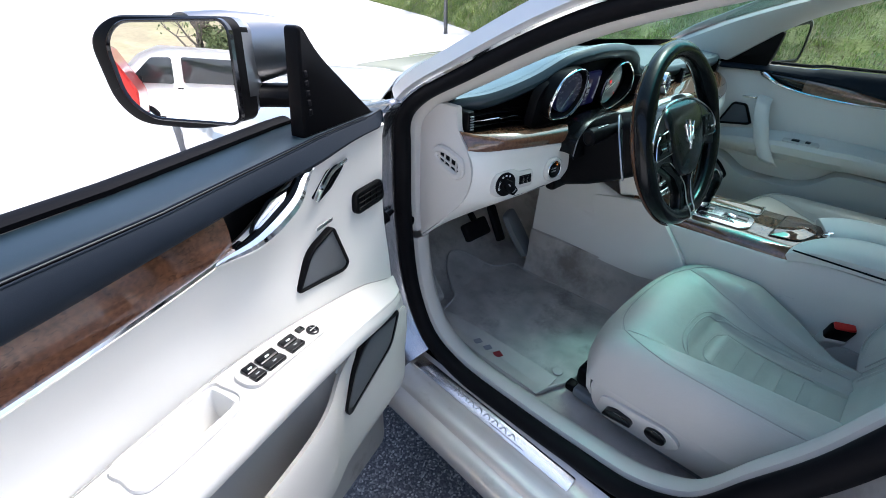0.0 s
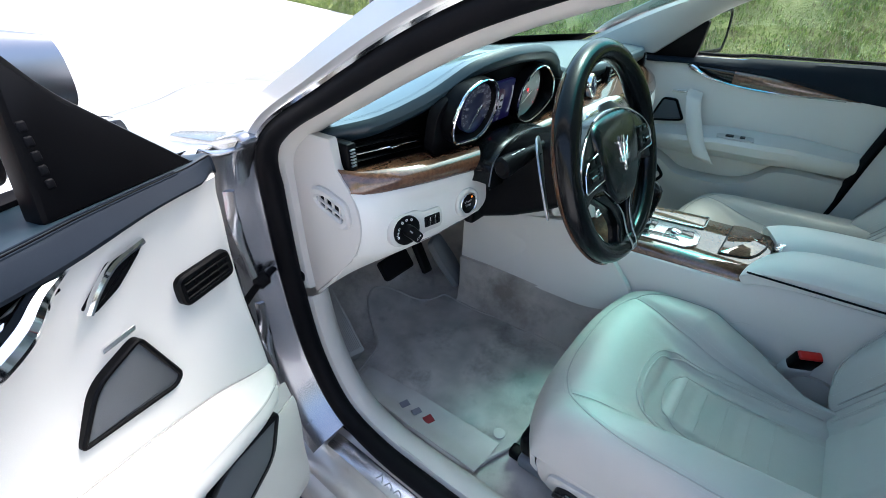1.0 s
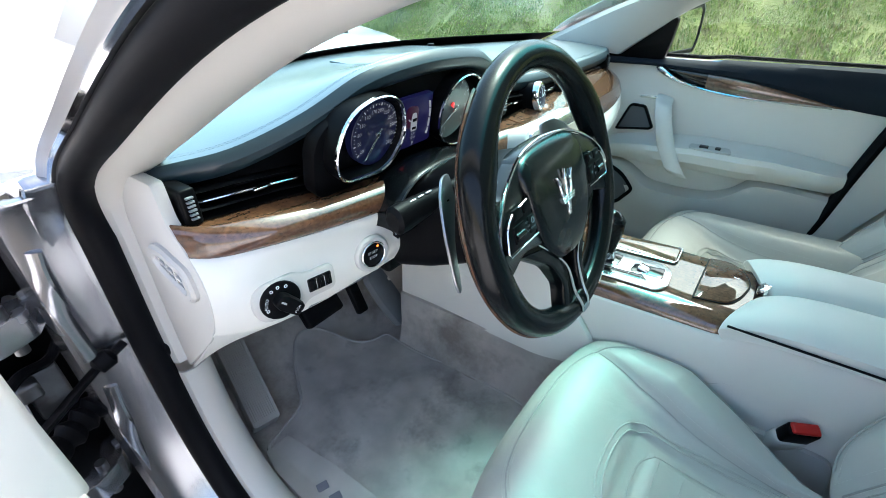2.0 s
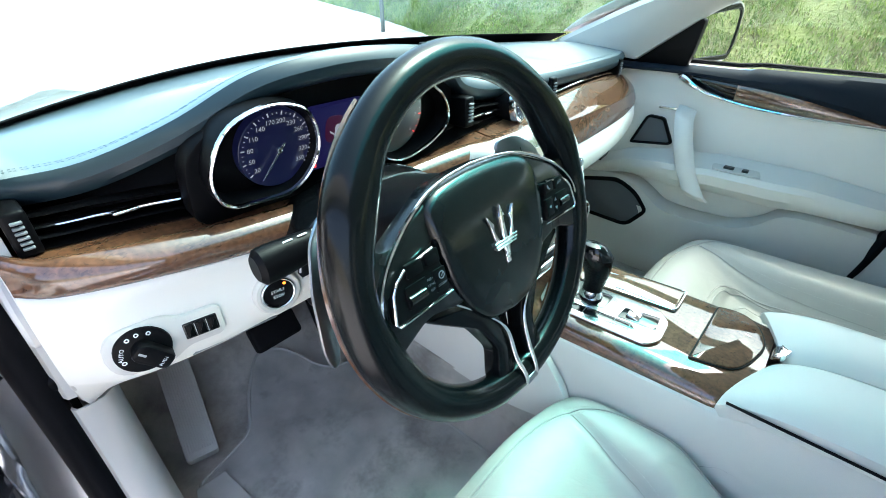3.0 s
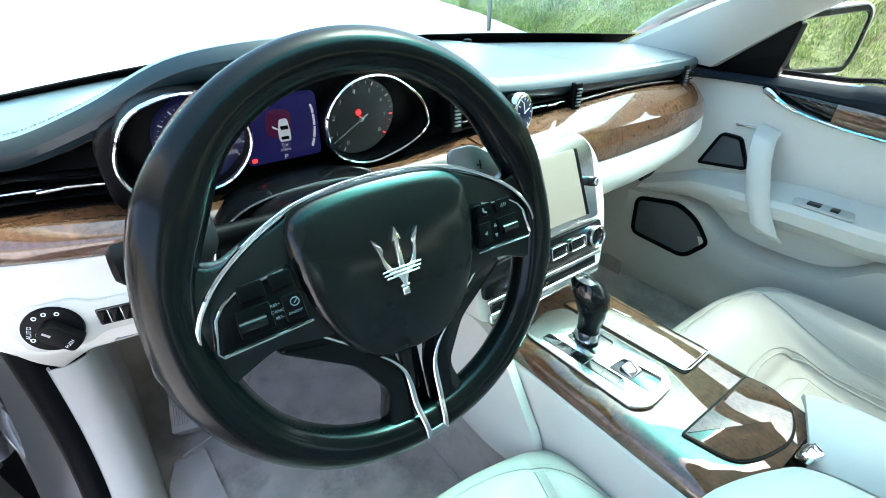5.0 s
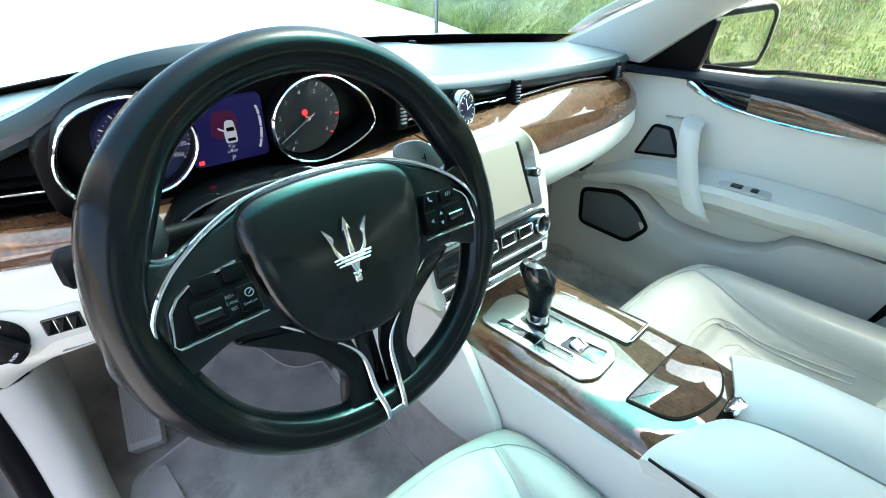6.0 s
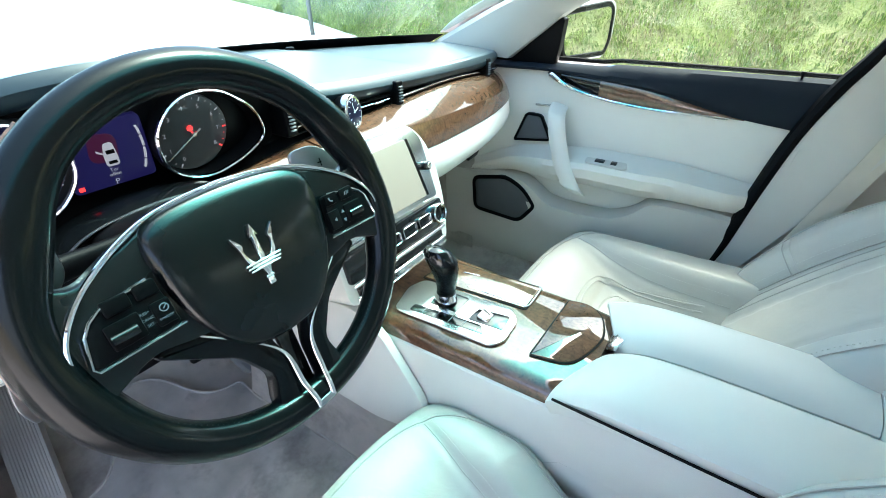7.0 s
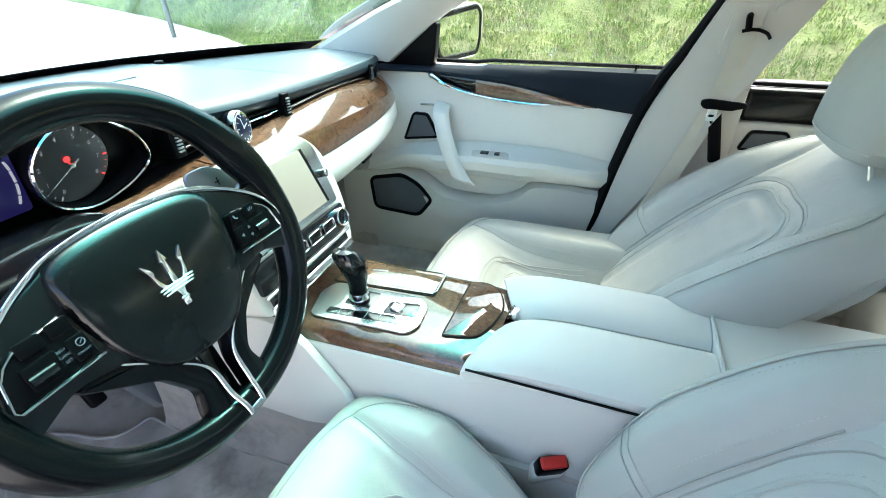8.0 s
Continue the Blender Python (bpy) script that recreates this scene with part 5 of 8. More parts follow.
part("mirror_glass", slab(po, 0.009, 0.0005, on(PM), 0.004), MIRROR, pm, "silvered mirror glass", smooth=0)
part("mirror_arm", tube([(0.78, 0.24, 0.885), (0.86, 0.235, 0.885), (0.93, 0.22, 0.89)], 0.028, flat=0.6), BLACK_PLASTIC, pm)

# ---- dashboard ----
dash = thing("dashboard", "dashboard with blue-black leather top, burl band and cream lower part", "dashboard", Matrix.Translation((0, 0.5, 0.6)))
# rear edge of the leather top: x, y, z
EDGE = smooth_table([(-0.735, 0.425, 0.905), (-0.70, 0.398, 0.913), (-0.64, 0.352, 0.925), (-0.56, 0.298, 0.960), (-0.48, 0.262, 1.001), (-0.40, 0.245, 1.014), (-0.32, 0.240, 1.014), (-0.22, 0.246, 1.002), (-0.16, 0.256, 0.978), (-0.12, 0.268, 0.950), (-0.08, 0.262, 0.936), (0.0, 0.252, 0.928), (0.2, 0.252, 0.918), (0.45, 0.270, 0.907), (0.60, 0.290, 0.902), (0.70, 0.322, 0.898)], 6)
xs = np.linspace(-0.735, 0.70, 120)
rows = []
for x in xs:
    ye, ze = lerp(EDGE, x)
    yw = ws_base(x) - 0.005
    zw = 0.912 - 0.012 * (x > 0.3)
    flat = 0.925 - 0.018 * max(0, x)
    r = [(x, ye + 0.030, ze - 0.036), (x, ye + 0.012, ze - 0.033), (x, ye + 0.002, ze - 0.024), (x, ye - 0.001, ze - 0.014), (x, ye + 0.003, ze - 0.006), (x, ye + 0.010, ze - 0.001), (x, ye + 0.018, ze)]
    for s in np.linspace(0.12, 1, 16):
        y = ye + 0.018 + (yw - ye - 0.018) * s
        hump = (ze - flat) * max(0, 1 - s * 1.25) ** 1.6
        r.append((x, y, flat + (zw - flat) * s + hump + 0.008 * math.sin(math.pi * s)))
    rows.append(r)
# Top paler than its lip: the sky's sheen is put into the colour.
top = part("dash_top", shell([r[5:] for r in rows], 0.006), DASH_LEATHER, dash, "smooth blue-black leather dash top, paled for the sky's sheen")
part("dash_lip", shell([r[:6] for r in rows], 0.006), ROLL_TOP, dash, "padded lip of the dash top, same leather left dark")
for off in (0.025, 0.031):
    pth = []
    for x in np.linspace(-0.70, 0.68, 150):
        ye, ze = lerp(EDGE, x)
        flat = 0.925 - 0.018 * max(0, x)
        s = (off - 0.018) / (ws_base(x) - ye)
        z12 = flat + (0.912 - flat) * 0.12 + (ze - flat) * 0.85 ** 1.6 + 0.008 * math.sin(math.pi * 0.12)
        pth.append((x, ye + off, ze + (z12 - ze) * s / 0.12))
    part("stitching", stitches(pth, (0, 0, 0.0001), 0.0032, 0.0016, 0.0004), DASH_LEATHER, top, "dark double stitching")
part("speaker_lid", slab(round_poly([(-0.13, 0.62), (0.13, 0.62), (0.11, 0.78), (-0.11, 0.78)], 0.02), 0.9285, 0.001, None, 0.915), DASH_LEATHER, top, "centre speaker lid")
part("light_sensor", moved(disc(0.012, 0.010, 0.004, None, 20), pose(0.30, 0.76, 0.916)), BLACK_PLASTIC, top)
# black structure behind the vents, from the leather's edge down to the wood
WTOP = smooth_table([(-0.735, 0.388, 0.840), (-0.70, 0.366, 0.838), (-0.60, 0.336, 0.840), (-0.50, 0.312, 0.834), (-0.43, 0.298, 0.829), (-0.30, 0.286, 0.820), (-0.12, 0.262, 0.846), (0.0, 0.254, 0.858), (0.15, 0.254, 0.866), (0.33, 0.262, 0.868), (0.50, 0.282, 0.856), (0.64, 0.305, 0.840), (0.71, 0.330, 0.832)], 6)
rows = []
for x in xs:
    ye, ze = lerp(EDGE, x)
    yt, zt = lerp(WTOP, x)
    deep = 0.045 if x < -0.16 else 0.030
    rows.append([(x, ye + 0.030, ze - 0.034), (x, ye + deep + 0.02, ze - 0.04), (x, max(ye, yt) + deep + 0.02, (ze + zt) / 2), (x, yt + deep, zt + 0.012), (x, yt + 0.004, zt + 0.002)])
part("vent_housing", shell(rows, 0.004), BLACK_PLASTIC, dash, "black vent band")
# burl band: a shelf with a rolled nose
WNOSE = smooth_table([(-0.735, 0.352, 0.842), (-0.715, 0.320, 0.839), (-0.66, 0.282, 0.840), (-0.56, 0.258, 0.835), (-0.46, 0.248, 0.830), (-0.43, 0.247, 0.829), (-0.28, 0.238, 0.830), (-0.12, 0.205, 0.842), (0.0, 0.196, 0.845), (0.12, 0.196, 0.838), (0.30, 0.206, 0.828), (0.50, 0.226, 0.818), (0.64, 0.258, 0.814), (0.71, 0.300, 0.812)], 6)
WLOW = smooth_table([(-0.735, 0.340, 0.820), (-0.715, 0.320, 0.817), (-0.66, 0.288, 0.818), (-0.56, 0.264, 0.812), (-0.46, 0.252, 0.804), (-0.43, 0.251, 0.803), (-0.28, 0.236, 0.796), (-0.12, 0.200, 0.800), (0.0, 0.185, 0.795), (0.12, 0.182, 0.786), (0.30, 0.196, 0.778), (0.50, 0.216, 0.776), (0.64, 0.248, 0.784), (0.71, 0.296, 0.792)], 6)


def wood_band(x0, x1, n):
    rows = []
    for x in np.linspace(x0, x1, n):
        yt, zt = lerp(WTOP, x)
        yn, zn = lerp(WNOSE, x)
        yl, zl = lerp(WLOW, x)
        k = min(1, max(0, (-0.10 - x) / 0.06))          # flatter shelf on the driver's side
        rows.append([(x, p[0], p[1]) for p in curve([(yt + 0.004, zt - 0.002), (yt, zt + 0.001), (yt + (yn - yt) * 0.5, zt + (zn - zt) * (0.38 + 0.30 * k)), (yn + 0.006 + 0.014 * k, zn + 0.003 + 0.005 * k), (yn + 0.008 * k, zn - 0.004 + 0.008 * k), (yn - 0.001 * k, zn - 0.004 - 0.003 * k), (yl, zl), (yl + 0.010, zl - 0.004)], 4)])
    return shell(rows, 0.004)


part("wood_band", wood_band(-0.735, -0.432, 40), BURL, dash, "polished burl shelf by the door")
part("wood_band", wood_band(-0.428, -0.10, 36), BURL, dash, "polished burl under the instruments")
part("wood_band", wood_band(-0.096, 0.71, 80), BURL, dash, "polished burl band on the passenger side")
# cream lower dash
LOWP = {"driver": (-0.735, -0.440), "knee": (-0.300, -0.135), "passenger": (0.125, 0.715)}
BELLY = smooth_table([(-0.735, 0.322, 0.758, 0.350, 0.682), (-0.720, 0.308, 0.755, 0.336, 0.680), (-0.68, 0.292, 0.747, 0.310, 0.680), (-0.60, 0.276, 0.742, 0.288, 0.684), (-0.50, 0.256, 0.742, 0.274, 0.690), (-0.44, 0.252, 0.740, 0.272, 0.690), (-0.2, 0.225, 0.735, 0.250, 0.670), (0.0, 0.19, 0.73, 0.22, 0.670), (0.13, 0.172, 0.738, 0.215, 0.684), (0.30, 0.182, 0.732, 0.225, 0.676), (0.50, 0.208, 0.735, 0.250, 0.686), (0.64, 0.246, 0.748, 0.290, 0.700), (0.715, 0.300, 0.755, 0.33, 0.715)], 6)


def lower_dash(x0, x1, n):
    rows = []
    for x in np.linspace(x0, x1, n):
        yl, zl = lerp(WLOW, x)
        yb, zb, yu, zu = lerp(BELLY, x)
        fwd = 0.505 if x < -0.3 else 0.50
        zf = lerp([(-0.735, 0.530), (-0.70, 0.545), (-0.44, 0.60), (0.8, 0.62)], x)
        rows.append([(x, p[0], p[1]) for p in curve([(yl + 0.012, zl - 0.002), (yl + 0.002, zl - 0.006), (yb + 0.003, (zl + zb) / 2), (yb + 0.002, zb - 0.012), (yu - 0.004, zu + 0.012), (yu + 0.014, zu - 0.004), ((yu + fwd) / 2, (zu + zf) / 2), (fwd, zf)], 4)])
    return shell(rows, 0.005)


for k, (a, b) in LOWP.items():
    part("lower_panel", lower_dash(a, b, 40), CREAM, dash, "cream leather lower dash")
# end panel by the door with its vent
ep = round_poly([(0.440, 0.906), (0.374, 0.906), (0.370, 0.856), (0.335, 0.812), (0.321, 0.764), (0.329, 0.722), (0.356, 0.676), (0.398, 0.634), (0.476, 0.561), (0.503, 0.536), (0.520, 0.56), (0.520, 0.88), (0.46, 0.900)], [0.006, 0.006, 0.01, 0.02, 0.03, 0.03, 0.03, 0.02, 0.01, 0.006, 0.006, 0.006, 0.006])
endp = part("end_panel", slab(ep, 0.004, 0.003, lambda a, b, c: (-0.735 - c, a, b), -0.012), CREAM_PLASTIC, dash, "cream end panel of the dashboard")
sv = round_poly([(0.440, 0.808), (0.408, 0.814), (0.347, 0.797), (0.341, 0.757), (0.362, 0.738), (0.432, 0.760), (0.453, 0.784)], 0.014)
sf = lambda a, b, c: (-0.739 - c, a, b)
vent = part("side_vent", frame_slab(sv, 0.017, 0.009, 0.004, sf, -0.002), CREAM_PLASTIC, endp, "cream side vent")
part("vent_back", slab(inset(sv, 0.015), 0.0015, 0.0005, sf, -0.002), BLACK_PLASTIC, vent)
for a in (0.424, 0.405, 0.386, 0.367):
    part("vent_bar", rbox((0.005, 0.0035, 0.036), 0.001, pose(-0.7425, a, 0.757 + (a - 0.341) * 0.31 + 0.012, 4, 0, 0)), CREAM_PLASTIC, vent)
part("vent_bar", rbox((0.005, 0.076, 0.004), 0.001, pose(-0.7425, 0.396, 0.7775, 17, 0, 0)), CREAM_PLASTIC, vent)
part("panel_slot", tube([(x, lerp(BELLY, x)[2] + 0.0035, lerp(BELLY, x)[3] + 0.0025) for x in np.linspace(-0.655, -0.565, 14)], 0.0032, n=6), BLACK_PLASTIC, dash, "dark slot under the switches")

# ---- vents ----
def vent_unit(x0, x1, wheel_at, n=3, name="air_vent"):
    v = part(name, rbox((0.022, 0.05, 0.050), 0.004, pose(wheel_at, lerp(WTOP, wheel_at)[0] + 0.012, (lerp(WTOP, wheel_at)[1] + lerp(EDGE, wheel_at)[1]) / 2 - 0.006)), BLACK_PLASTIC, dash, "black air vent with a chrome blade")
    for k in range(n):
        s = (k + 1) / (n + 1)
        pth = []
        for x in np.linspace(x0, x1, 12):
            (yt, zt), (ye, ze) = lerp(WTOP, x), lerp(EDGE, x)
            ze = min(ze, zt + 0.085)
            pth.append((x, yt + (max(ye, yt) - yt) * s + 0.010, zt + 0.006 + (ze - 0.036 - zt) * s))
        part("slat", tube(pth, 0.011, n=8, flat=0.22), BLACK_PLASTIC, v)
        if k == n // 2:
            part("chrome_blade", tube([(a, b - 0.0115, c) for a, b, c in pth], 0.0016, n=6), CHROME, v, "thin chrome blade")
            mid = pth[len(pth) // 2]
            part("blade_tab", rbox((0.026, 0.008, 0.0035), 0.0015, pose(mid[0], mid[1] - 0.014, mid[2])), CHROME, v)
    for k in range(6):
        yy, zz = lerp(WTOP, wheel_at)[0] - 0.014, (lerp(WTOP, wheel_at)[1] + lerp(EDGE, wheel_at)[1]) / 2 - 0.006
        part("thumb_ridge", rbox((0.010, 0.006, 0.0028), 0.001, pose(wheel_at, yy, zz - 0.014 + k * 0.0056)), GREY_PLASTIC, v)
    return v


vent_unit(-0.695, -0.560, -0.708)
vent_unit(-0.105, -0.035, -0.125)
vent_unit(0.030, 0.125, 0.140)
vent_unit(0.59, 0.70, 0.575)
part("chrome_line", tube([(x, lerp(WTOP, x)[0] - 0.001, lerp(WTOP, x)[1] + 0.012) for x in np.linspace(0.155, 0.575, 30)], 0.0022, n=6), CHROME, dash, "thin chrome line")
# clock
CM = facing((-0.012, 0.232, 0.886), (0.05, -1, 0.12))
ck = part("clock", slab([(0.021 * math.cos(t), 0.030 * math.sin(t)) for t in np.linspace(0, 2 * math.pi, 40, endpoint=False)], 0.010, 0.003, on(CM), -0.004), CHROME, dash, "oval chrome clock")
part("clock_body", slab([(0.019 * math.cos(t), 0.028 * math.sin(t)) for t in np.linspace(0, 2 * math.pi, 32, endpoint=False)], 0.0, 0.001, on(CM), -0.035), BLACK_PLASTIC, ck)
part("clock_face", slab([(0.016 * math.cos(t), 0.024 * math.sin(t)) for t in np.linspace(0, 2 * math.pi, 40, endpoint=False)], 0.0108, 0.0003, on(CM), 0.009), DIAL_BLUE, ck)
for k in range(12):
    t = k * math.pi / 6
    part("clock_mark", slab([(-0.0006, -0.002), (0.0006, -0.002), (0.0006, 0.002), (-0.0006, 0.002)], 0.0112, 0.0001, on(CM @ pose(0.0135 * math.sin(t), 0.021 * math.cos(t), 0, 0, 0, -math.degrees(t))), 0.0105), WHITE_MARK, ck)
part("clock_hands", join(slab([(-0.0007, -0.002), (0.0007, -0.002), (0.0007, 0.017), (-0.0007, 0.017)], 0.0116, 0.0001, on(CM @ pose(0, 0, 0, 0, 0, 10)), 0.011), slab([(-0.0009, -0.002), (0.0009, -0.002), (0.0009, 0.011), (-0.0009, 0.011)], 0.0118, 0.0001, on(CM @ pose(0, 0, 0, 0, 0, -60)), 0.011)), WHITE_MARK, ck)

# ---- instruments ----
inst = thing("instrument_cluster", "lit instrument cluster with two chrome-rimmed dials", "instrument cluster", Matrix.Translation((-0.38, 0.27, 0.84)))
IN = Vector((0, -1, -0.20)).normalized()
IM = facing((-0.38, 0.262, 0.905), IN)     # a: to the right, b: up
back = round_poly([(-0.19, -0.075), (-0.19, 0.02), (-0.10, 0.075), (0.12, 0.08), (0.24, 0.060), (0.25, -0.055), (0.10, -0.075)], 0.03)
part("cluster_panel", slab(back, -0.022, 0.004, on(IM), -0.045), BLACK_PLASTIC, inst, "matt black cluster surround")

def dial(cx, cz, out, r, marks, big, a0, a1, needle, red_from=None, face=None, off=(0, 0, 0)):
    m = IM @ pose(cx + 0.38, (cz - 0.905) * 1.02, 0)
    bm_, m = m, m @ pose(*off)
    d = part("dial", ring(0.0005, r, -0.008, 0.0005, on(m), 48, -0.02), face or DIAL_BLUE, inst, "dark blue dial with white figures")
    part("bezel", frame_slab(out, 0.0036, 0.008, 0.0016, on(bm_), 0.002), CHROME, inst, "egg-shaped chrome bezel")
    part("bezel_wall", loft([[bm_ @ Vector((a, b, c)) for a, b in inset(out, e)] for e, c in ((0.004, -0.034), (0.000, -0.012), (0.0, 0.003), (0.003, 0.004), (0.006, -0.006), (0.008, -0.019))], close=True), BLACK_PLASTIC, inst, "black cowl round the dial")
    n = len(marks)
    for k, tx in enumerate(marks):
        t = radians(a0 + (a1 - a0) * k / (n - 1))
        x, y = math.sin(t), math.cos(t)
        part("figure", moved(words(tx, r * 0.165), m @ pose(x * r * 0.72, y * r * 0.72, -0.0068)), DIAL_WHITE, d, smooth=0)
    for k in range((n - 1) * 3 + 1):
        t = a0 + (a1 - a0) * k / ((n - 1) * 3)
        h = r * (0.045 if k % 3 == 0 else 0.018)
        part("tick", slab([(-h * 0.35, -h), (h * 0.35, -h), (h * 0.35, h), (-h * 0.35, h)], -0.0065, 0.0001, on(m @ pose(math.sin(radians(t)) * r * 0.91, math.cos(radians(t)) * r * 0.91, 0, 0, 0, -t)), -0.0072), DIAL_RED if red_from is not None and k >= red_from else DIAL_WHITE, d, smooth=0)
    nd = part("needle", join(slab([(-0.0012, -r * 0.22), (0.0012, -r * 0.22), (0.0006, r * 0.85), (-0.0006, r * 0.85)], -0.0015, 0.0003, on(m @ pose(0, 0, 0, 0, 0, -needle)), -0.003), disc(r * 0.07, -0.001, 0.001, on(m), 24, -0.006)), SATIN, d, "slim pointer")
    return m


egg1 = round_poly([(-0.074, -0.010), (-0.050, 0.048), (0.010, 0.064), (0.058, 0.048), (0.074, -0.010), (0.035, -0.060), (-0.060, -0.052)], [0.05, 0.04, 0.04, 0.04, 0.05, 0.05, 0.03])
egg2 = round_poly([(-0.070, 0.020), (-0.035, 0.062), (0.020, 0.066), (0.080, 0.025), (0.098, -0.022), (0.060, -0.048), (-0.005, -0.066), (-0.062, -0.040)], [0.05, 0.04, 0.04, 0.05, 0.03, 0.04, 0.05, 0.05])
dial(-0.486, 0.915, egg1, 0.048, ["20", "50", "80", "110", "140", "170", "200", "230", "260", "290", "320", "350"], 12, -125, 125, -142, None, None, (0.018, -0.001, 0))
dial(-0.262, 0.906, egg2, 0.052, ["0", "1", "2", "3", "4", "5", "6", "7", "8"], 8, -152, 126, -124, 21, DIAL_GREY, (-0.013, 0.003, 0))
dm = IM @ pose(-0.375 + 0.38, 0.0, 0)
disp = part("display", slab(round_poly([(-0.048, -0.038), (0.046, -0.038), (0.042, 0.045), (-0.044, 0.045)], 0.006), -0.012, 0.0005, on(dm), -0.02), DISPLAY, inst, "dark blue centre display, lit")
part("display_glow", slab(round_poly([(-0.024, -0.004), (0.008, -0.008), (0.010, 0.028), (-0.020, 0.032)], 0.012), -0.0115, 0.0002, on(dm), -0.0122), DISPLAY_RED, disp)
sym = part("car_symbol", join(slab(round_poly([(-0.0075, -0.012), (-0.0085, 0.002), (-0.006, 0.018), (0.004, 0.018), (0.0065, 0.002), (0.007, -0.012)], 0.0035), -0.0108, 0.0002, on(dm), -0.0116), slab(round_poly([(-0.015, 0.008), (-0.015, 0.011), (-0.008, 0.006), (-0.008, 0.004)], 0.001), -0.0108, 0.0001, on(dm), -0.0116)), DIAL_WHITE, disp)
for z0, z1 in ((-0.009, -0.005), (0.004, 0.009)):
    part("symbol_window", slab(round_poly([(-0.005, z0), (-0.0055, z1), (0.004, z1), (0.0045, z0)], 0.001), -0.0104, 0.0001, on(dm), -0.0109), BLACK_PLASTIC, sym)
part("figure", moved(words("Tür", 0.0065), dm @ pose(-0.002, -0.0165, -0.0105)), DIAL_WHITE, disp, smooth=0)
part("figure", moved(words("offen", 0.0065), dm @ pose(-0.002, -0.0225, -0.0105)), DIAL_WHITE, disp, smooth=0)
part("figure", moved(words("P", 0.010), dm @ pose(-0.002, -0.033, -0.0105)), DIAL_WHITE, disp, smooth=0)
for k in range(4):
    part("gauge_segment", tube([dm @ Vector((0.028 + 0.010 * math.cos(t), 0.004 + 0.034 * math.sin(t), -0.0105)) for t in np.linspace(-1.0 + 0.5 * k, -0.58 + 0.5 * k, 5)], 0.0016, n=5), DIAL_WHITE, disp)
part("warning_lamp", slab([(-0.044, -0.034), (-0.038, -0.034), (-0.038, -0.029), (-0.044, -0.029)], -0.011, 0.0002, on(dm), -0.0122), DIAL_RED, disp)
part("warning_lamp", moved(disc(0.004, -0.0055, 0.0005, None, 12, -0.007), IM @ pose(-0.277 + 0.38, 0.012, 0)), DIAL_RED, inst, "small red warning lamp")

# ---- driver's controls on the lower dash ----
def face_frame(x, z):
    """A frame on the cream face of the driver's lower dash."""
    yl = lerp(BELLY, x)[0]
    return facing((x, yl - 0.002, z), (-0.16, -1.0, 0.02))


HF = facing((-0.666, 0.286, 0.735), (-0.20, -1.0, 0.03)) @ Matrix.Diagonal((0.84, 0.84, 1.0, 1.0))
po1 = round_poly([(-0.044, -0.036), (-0.044, 0.036), (0.030, 0.038), (0.050, 0.026), (0.095, 0.026), (0.102, 0.018), (0.102, -0.016), (0.095, -0.024), (0.05, -0.024), (0.030, -0.038)], [0.034, 0.034, 0.03, 0.012, 0.01, 0.008, 0.008, 0.01, 0.012, 0.03])
lp = part("light_switch_plate", slab(po1, 0.006, 0.003, on(HF), -0.02), CREAM_PLASTIC, dash, "raised cream switch plate")
dk = part("light_dial", disc(0.034, 0.010, 0.002, on(HF), 40), BLACK_PLASTIC, lp, "black headlamp dial with white symbols")
kn = part("knob", slab(round_poly([(-0.012, -0.034), (-0.014, 0.006), (-0.009, 0.016), (0.009, 0.016), (0.014, 0.006), (0.012, -0.034)], 0.008), 0.024, 0.004, on(HF @ pose(0.002, 0.0, 0, 0, 0, 42)), 0.008), BLACK_PLASTIC, dk, "black turning knob")
part("knob_mark", slab([(-0.0015, 0.001), (0.0015, 0.001), (0.0015, 0.011), (-0.0015, 0.011)], 0.0246, 0.0002, on(HF @ pose(0.002, 0.0, 0, 0, 0, 42)), 0.0235), DIAL_WHITE, kn)
part("writing", moved(words("PUSH", 0.006), HF @ pose(0.002, 0.0, 0.0245, 0, 0, 42) @ pose(0, -0.022, 0, 0, 0, 0)), WHITE_MARK, kn, smooth=0)
part("writing", moved(words("AUTO", 0.0075), HF @ pose(-0.024, 0.004, 0.0105, 0, 0, 70)), WHITE_MARK, dk, smooth=0)
for t in (200, 118, 92, 62):
    x, y = 0.026 * math.cos(radians(t)), 0.026 * math.sin(radians(t))
    part("symbol", moved(ring(0.0016, 0.0030, 0.0006, 0.0002, None, 12), HF @ pose(x, y, 0.0100)), WHITE_MARK, dk)
rk = part("dimmer_switches", slab(round_poly([(-0.022, -0.013), (-0.022, 0.013), (0.022, 0.013), (0.022, -0.013)], 0.003), 0.0075, 0.001, on(HF @ pose(0.072, 0.001, 0)), 0), GLOSS_BLACK, lp, "black dimmer and lid switches")
for k, a in enumerate((-0.0145, 0.0, 0.0145)):
    part("rocker", slab(round_poly([(-0.0055, -0.0105), (-0.0055, 0.0105), (0.0055, 0.0105), (0.0055, -0.0105)], 0.0015), 0.010, 0.0015, on(HF @ pose(0.072 + a, 0.001, 0)), 0.006), BLACK_PLASTIC, rk)
for a in (-0.0075, 0.0075):
    part("bright_line", rbox((0.0012, 0.021, 0.002), 0.0004, HF @ pose(0.072 + a, 0.001, 0.0085)), SATIN, rk)
SF = face_frame(-0.515, 0.741)
st = part("start_button", ring(0.021, 0.031, 0.008, 0.003, on(SF), 48, -0.02), CREAM_PLASTIC, dash, "start button in a cream and satin ring")
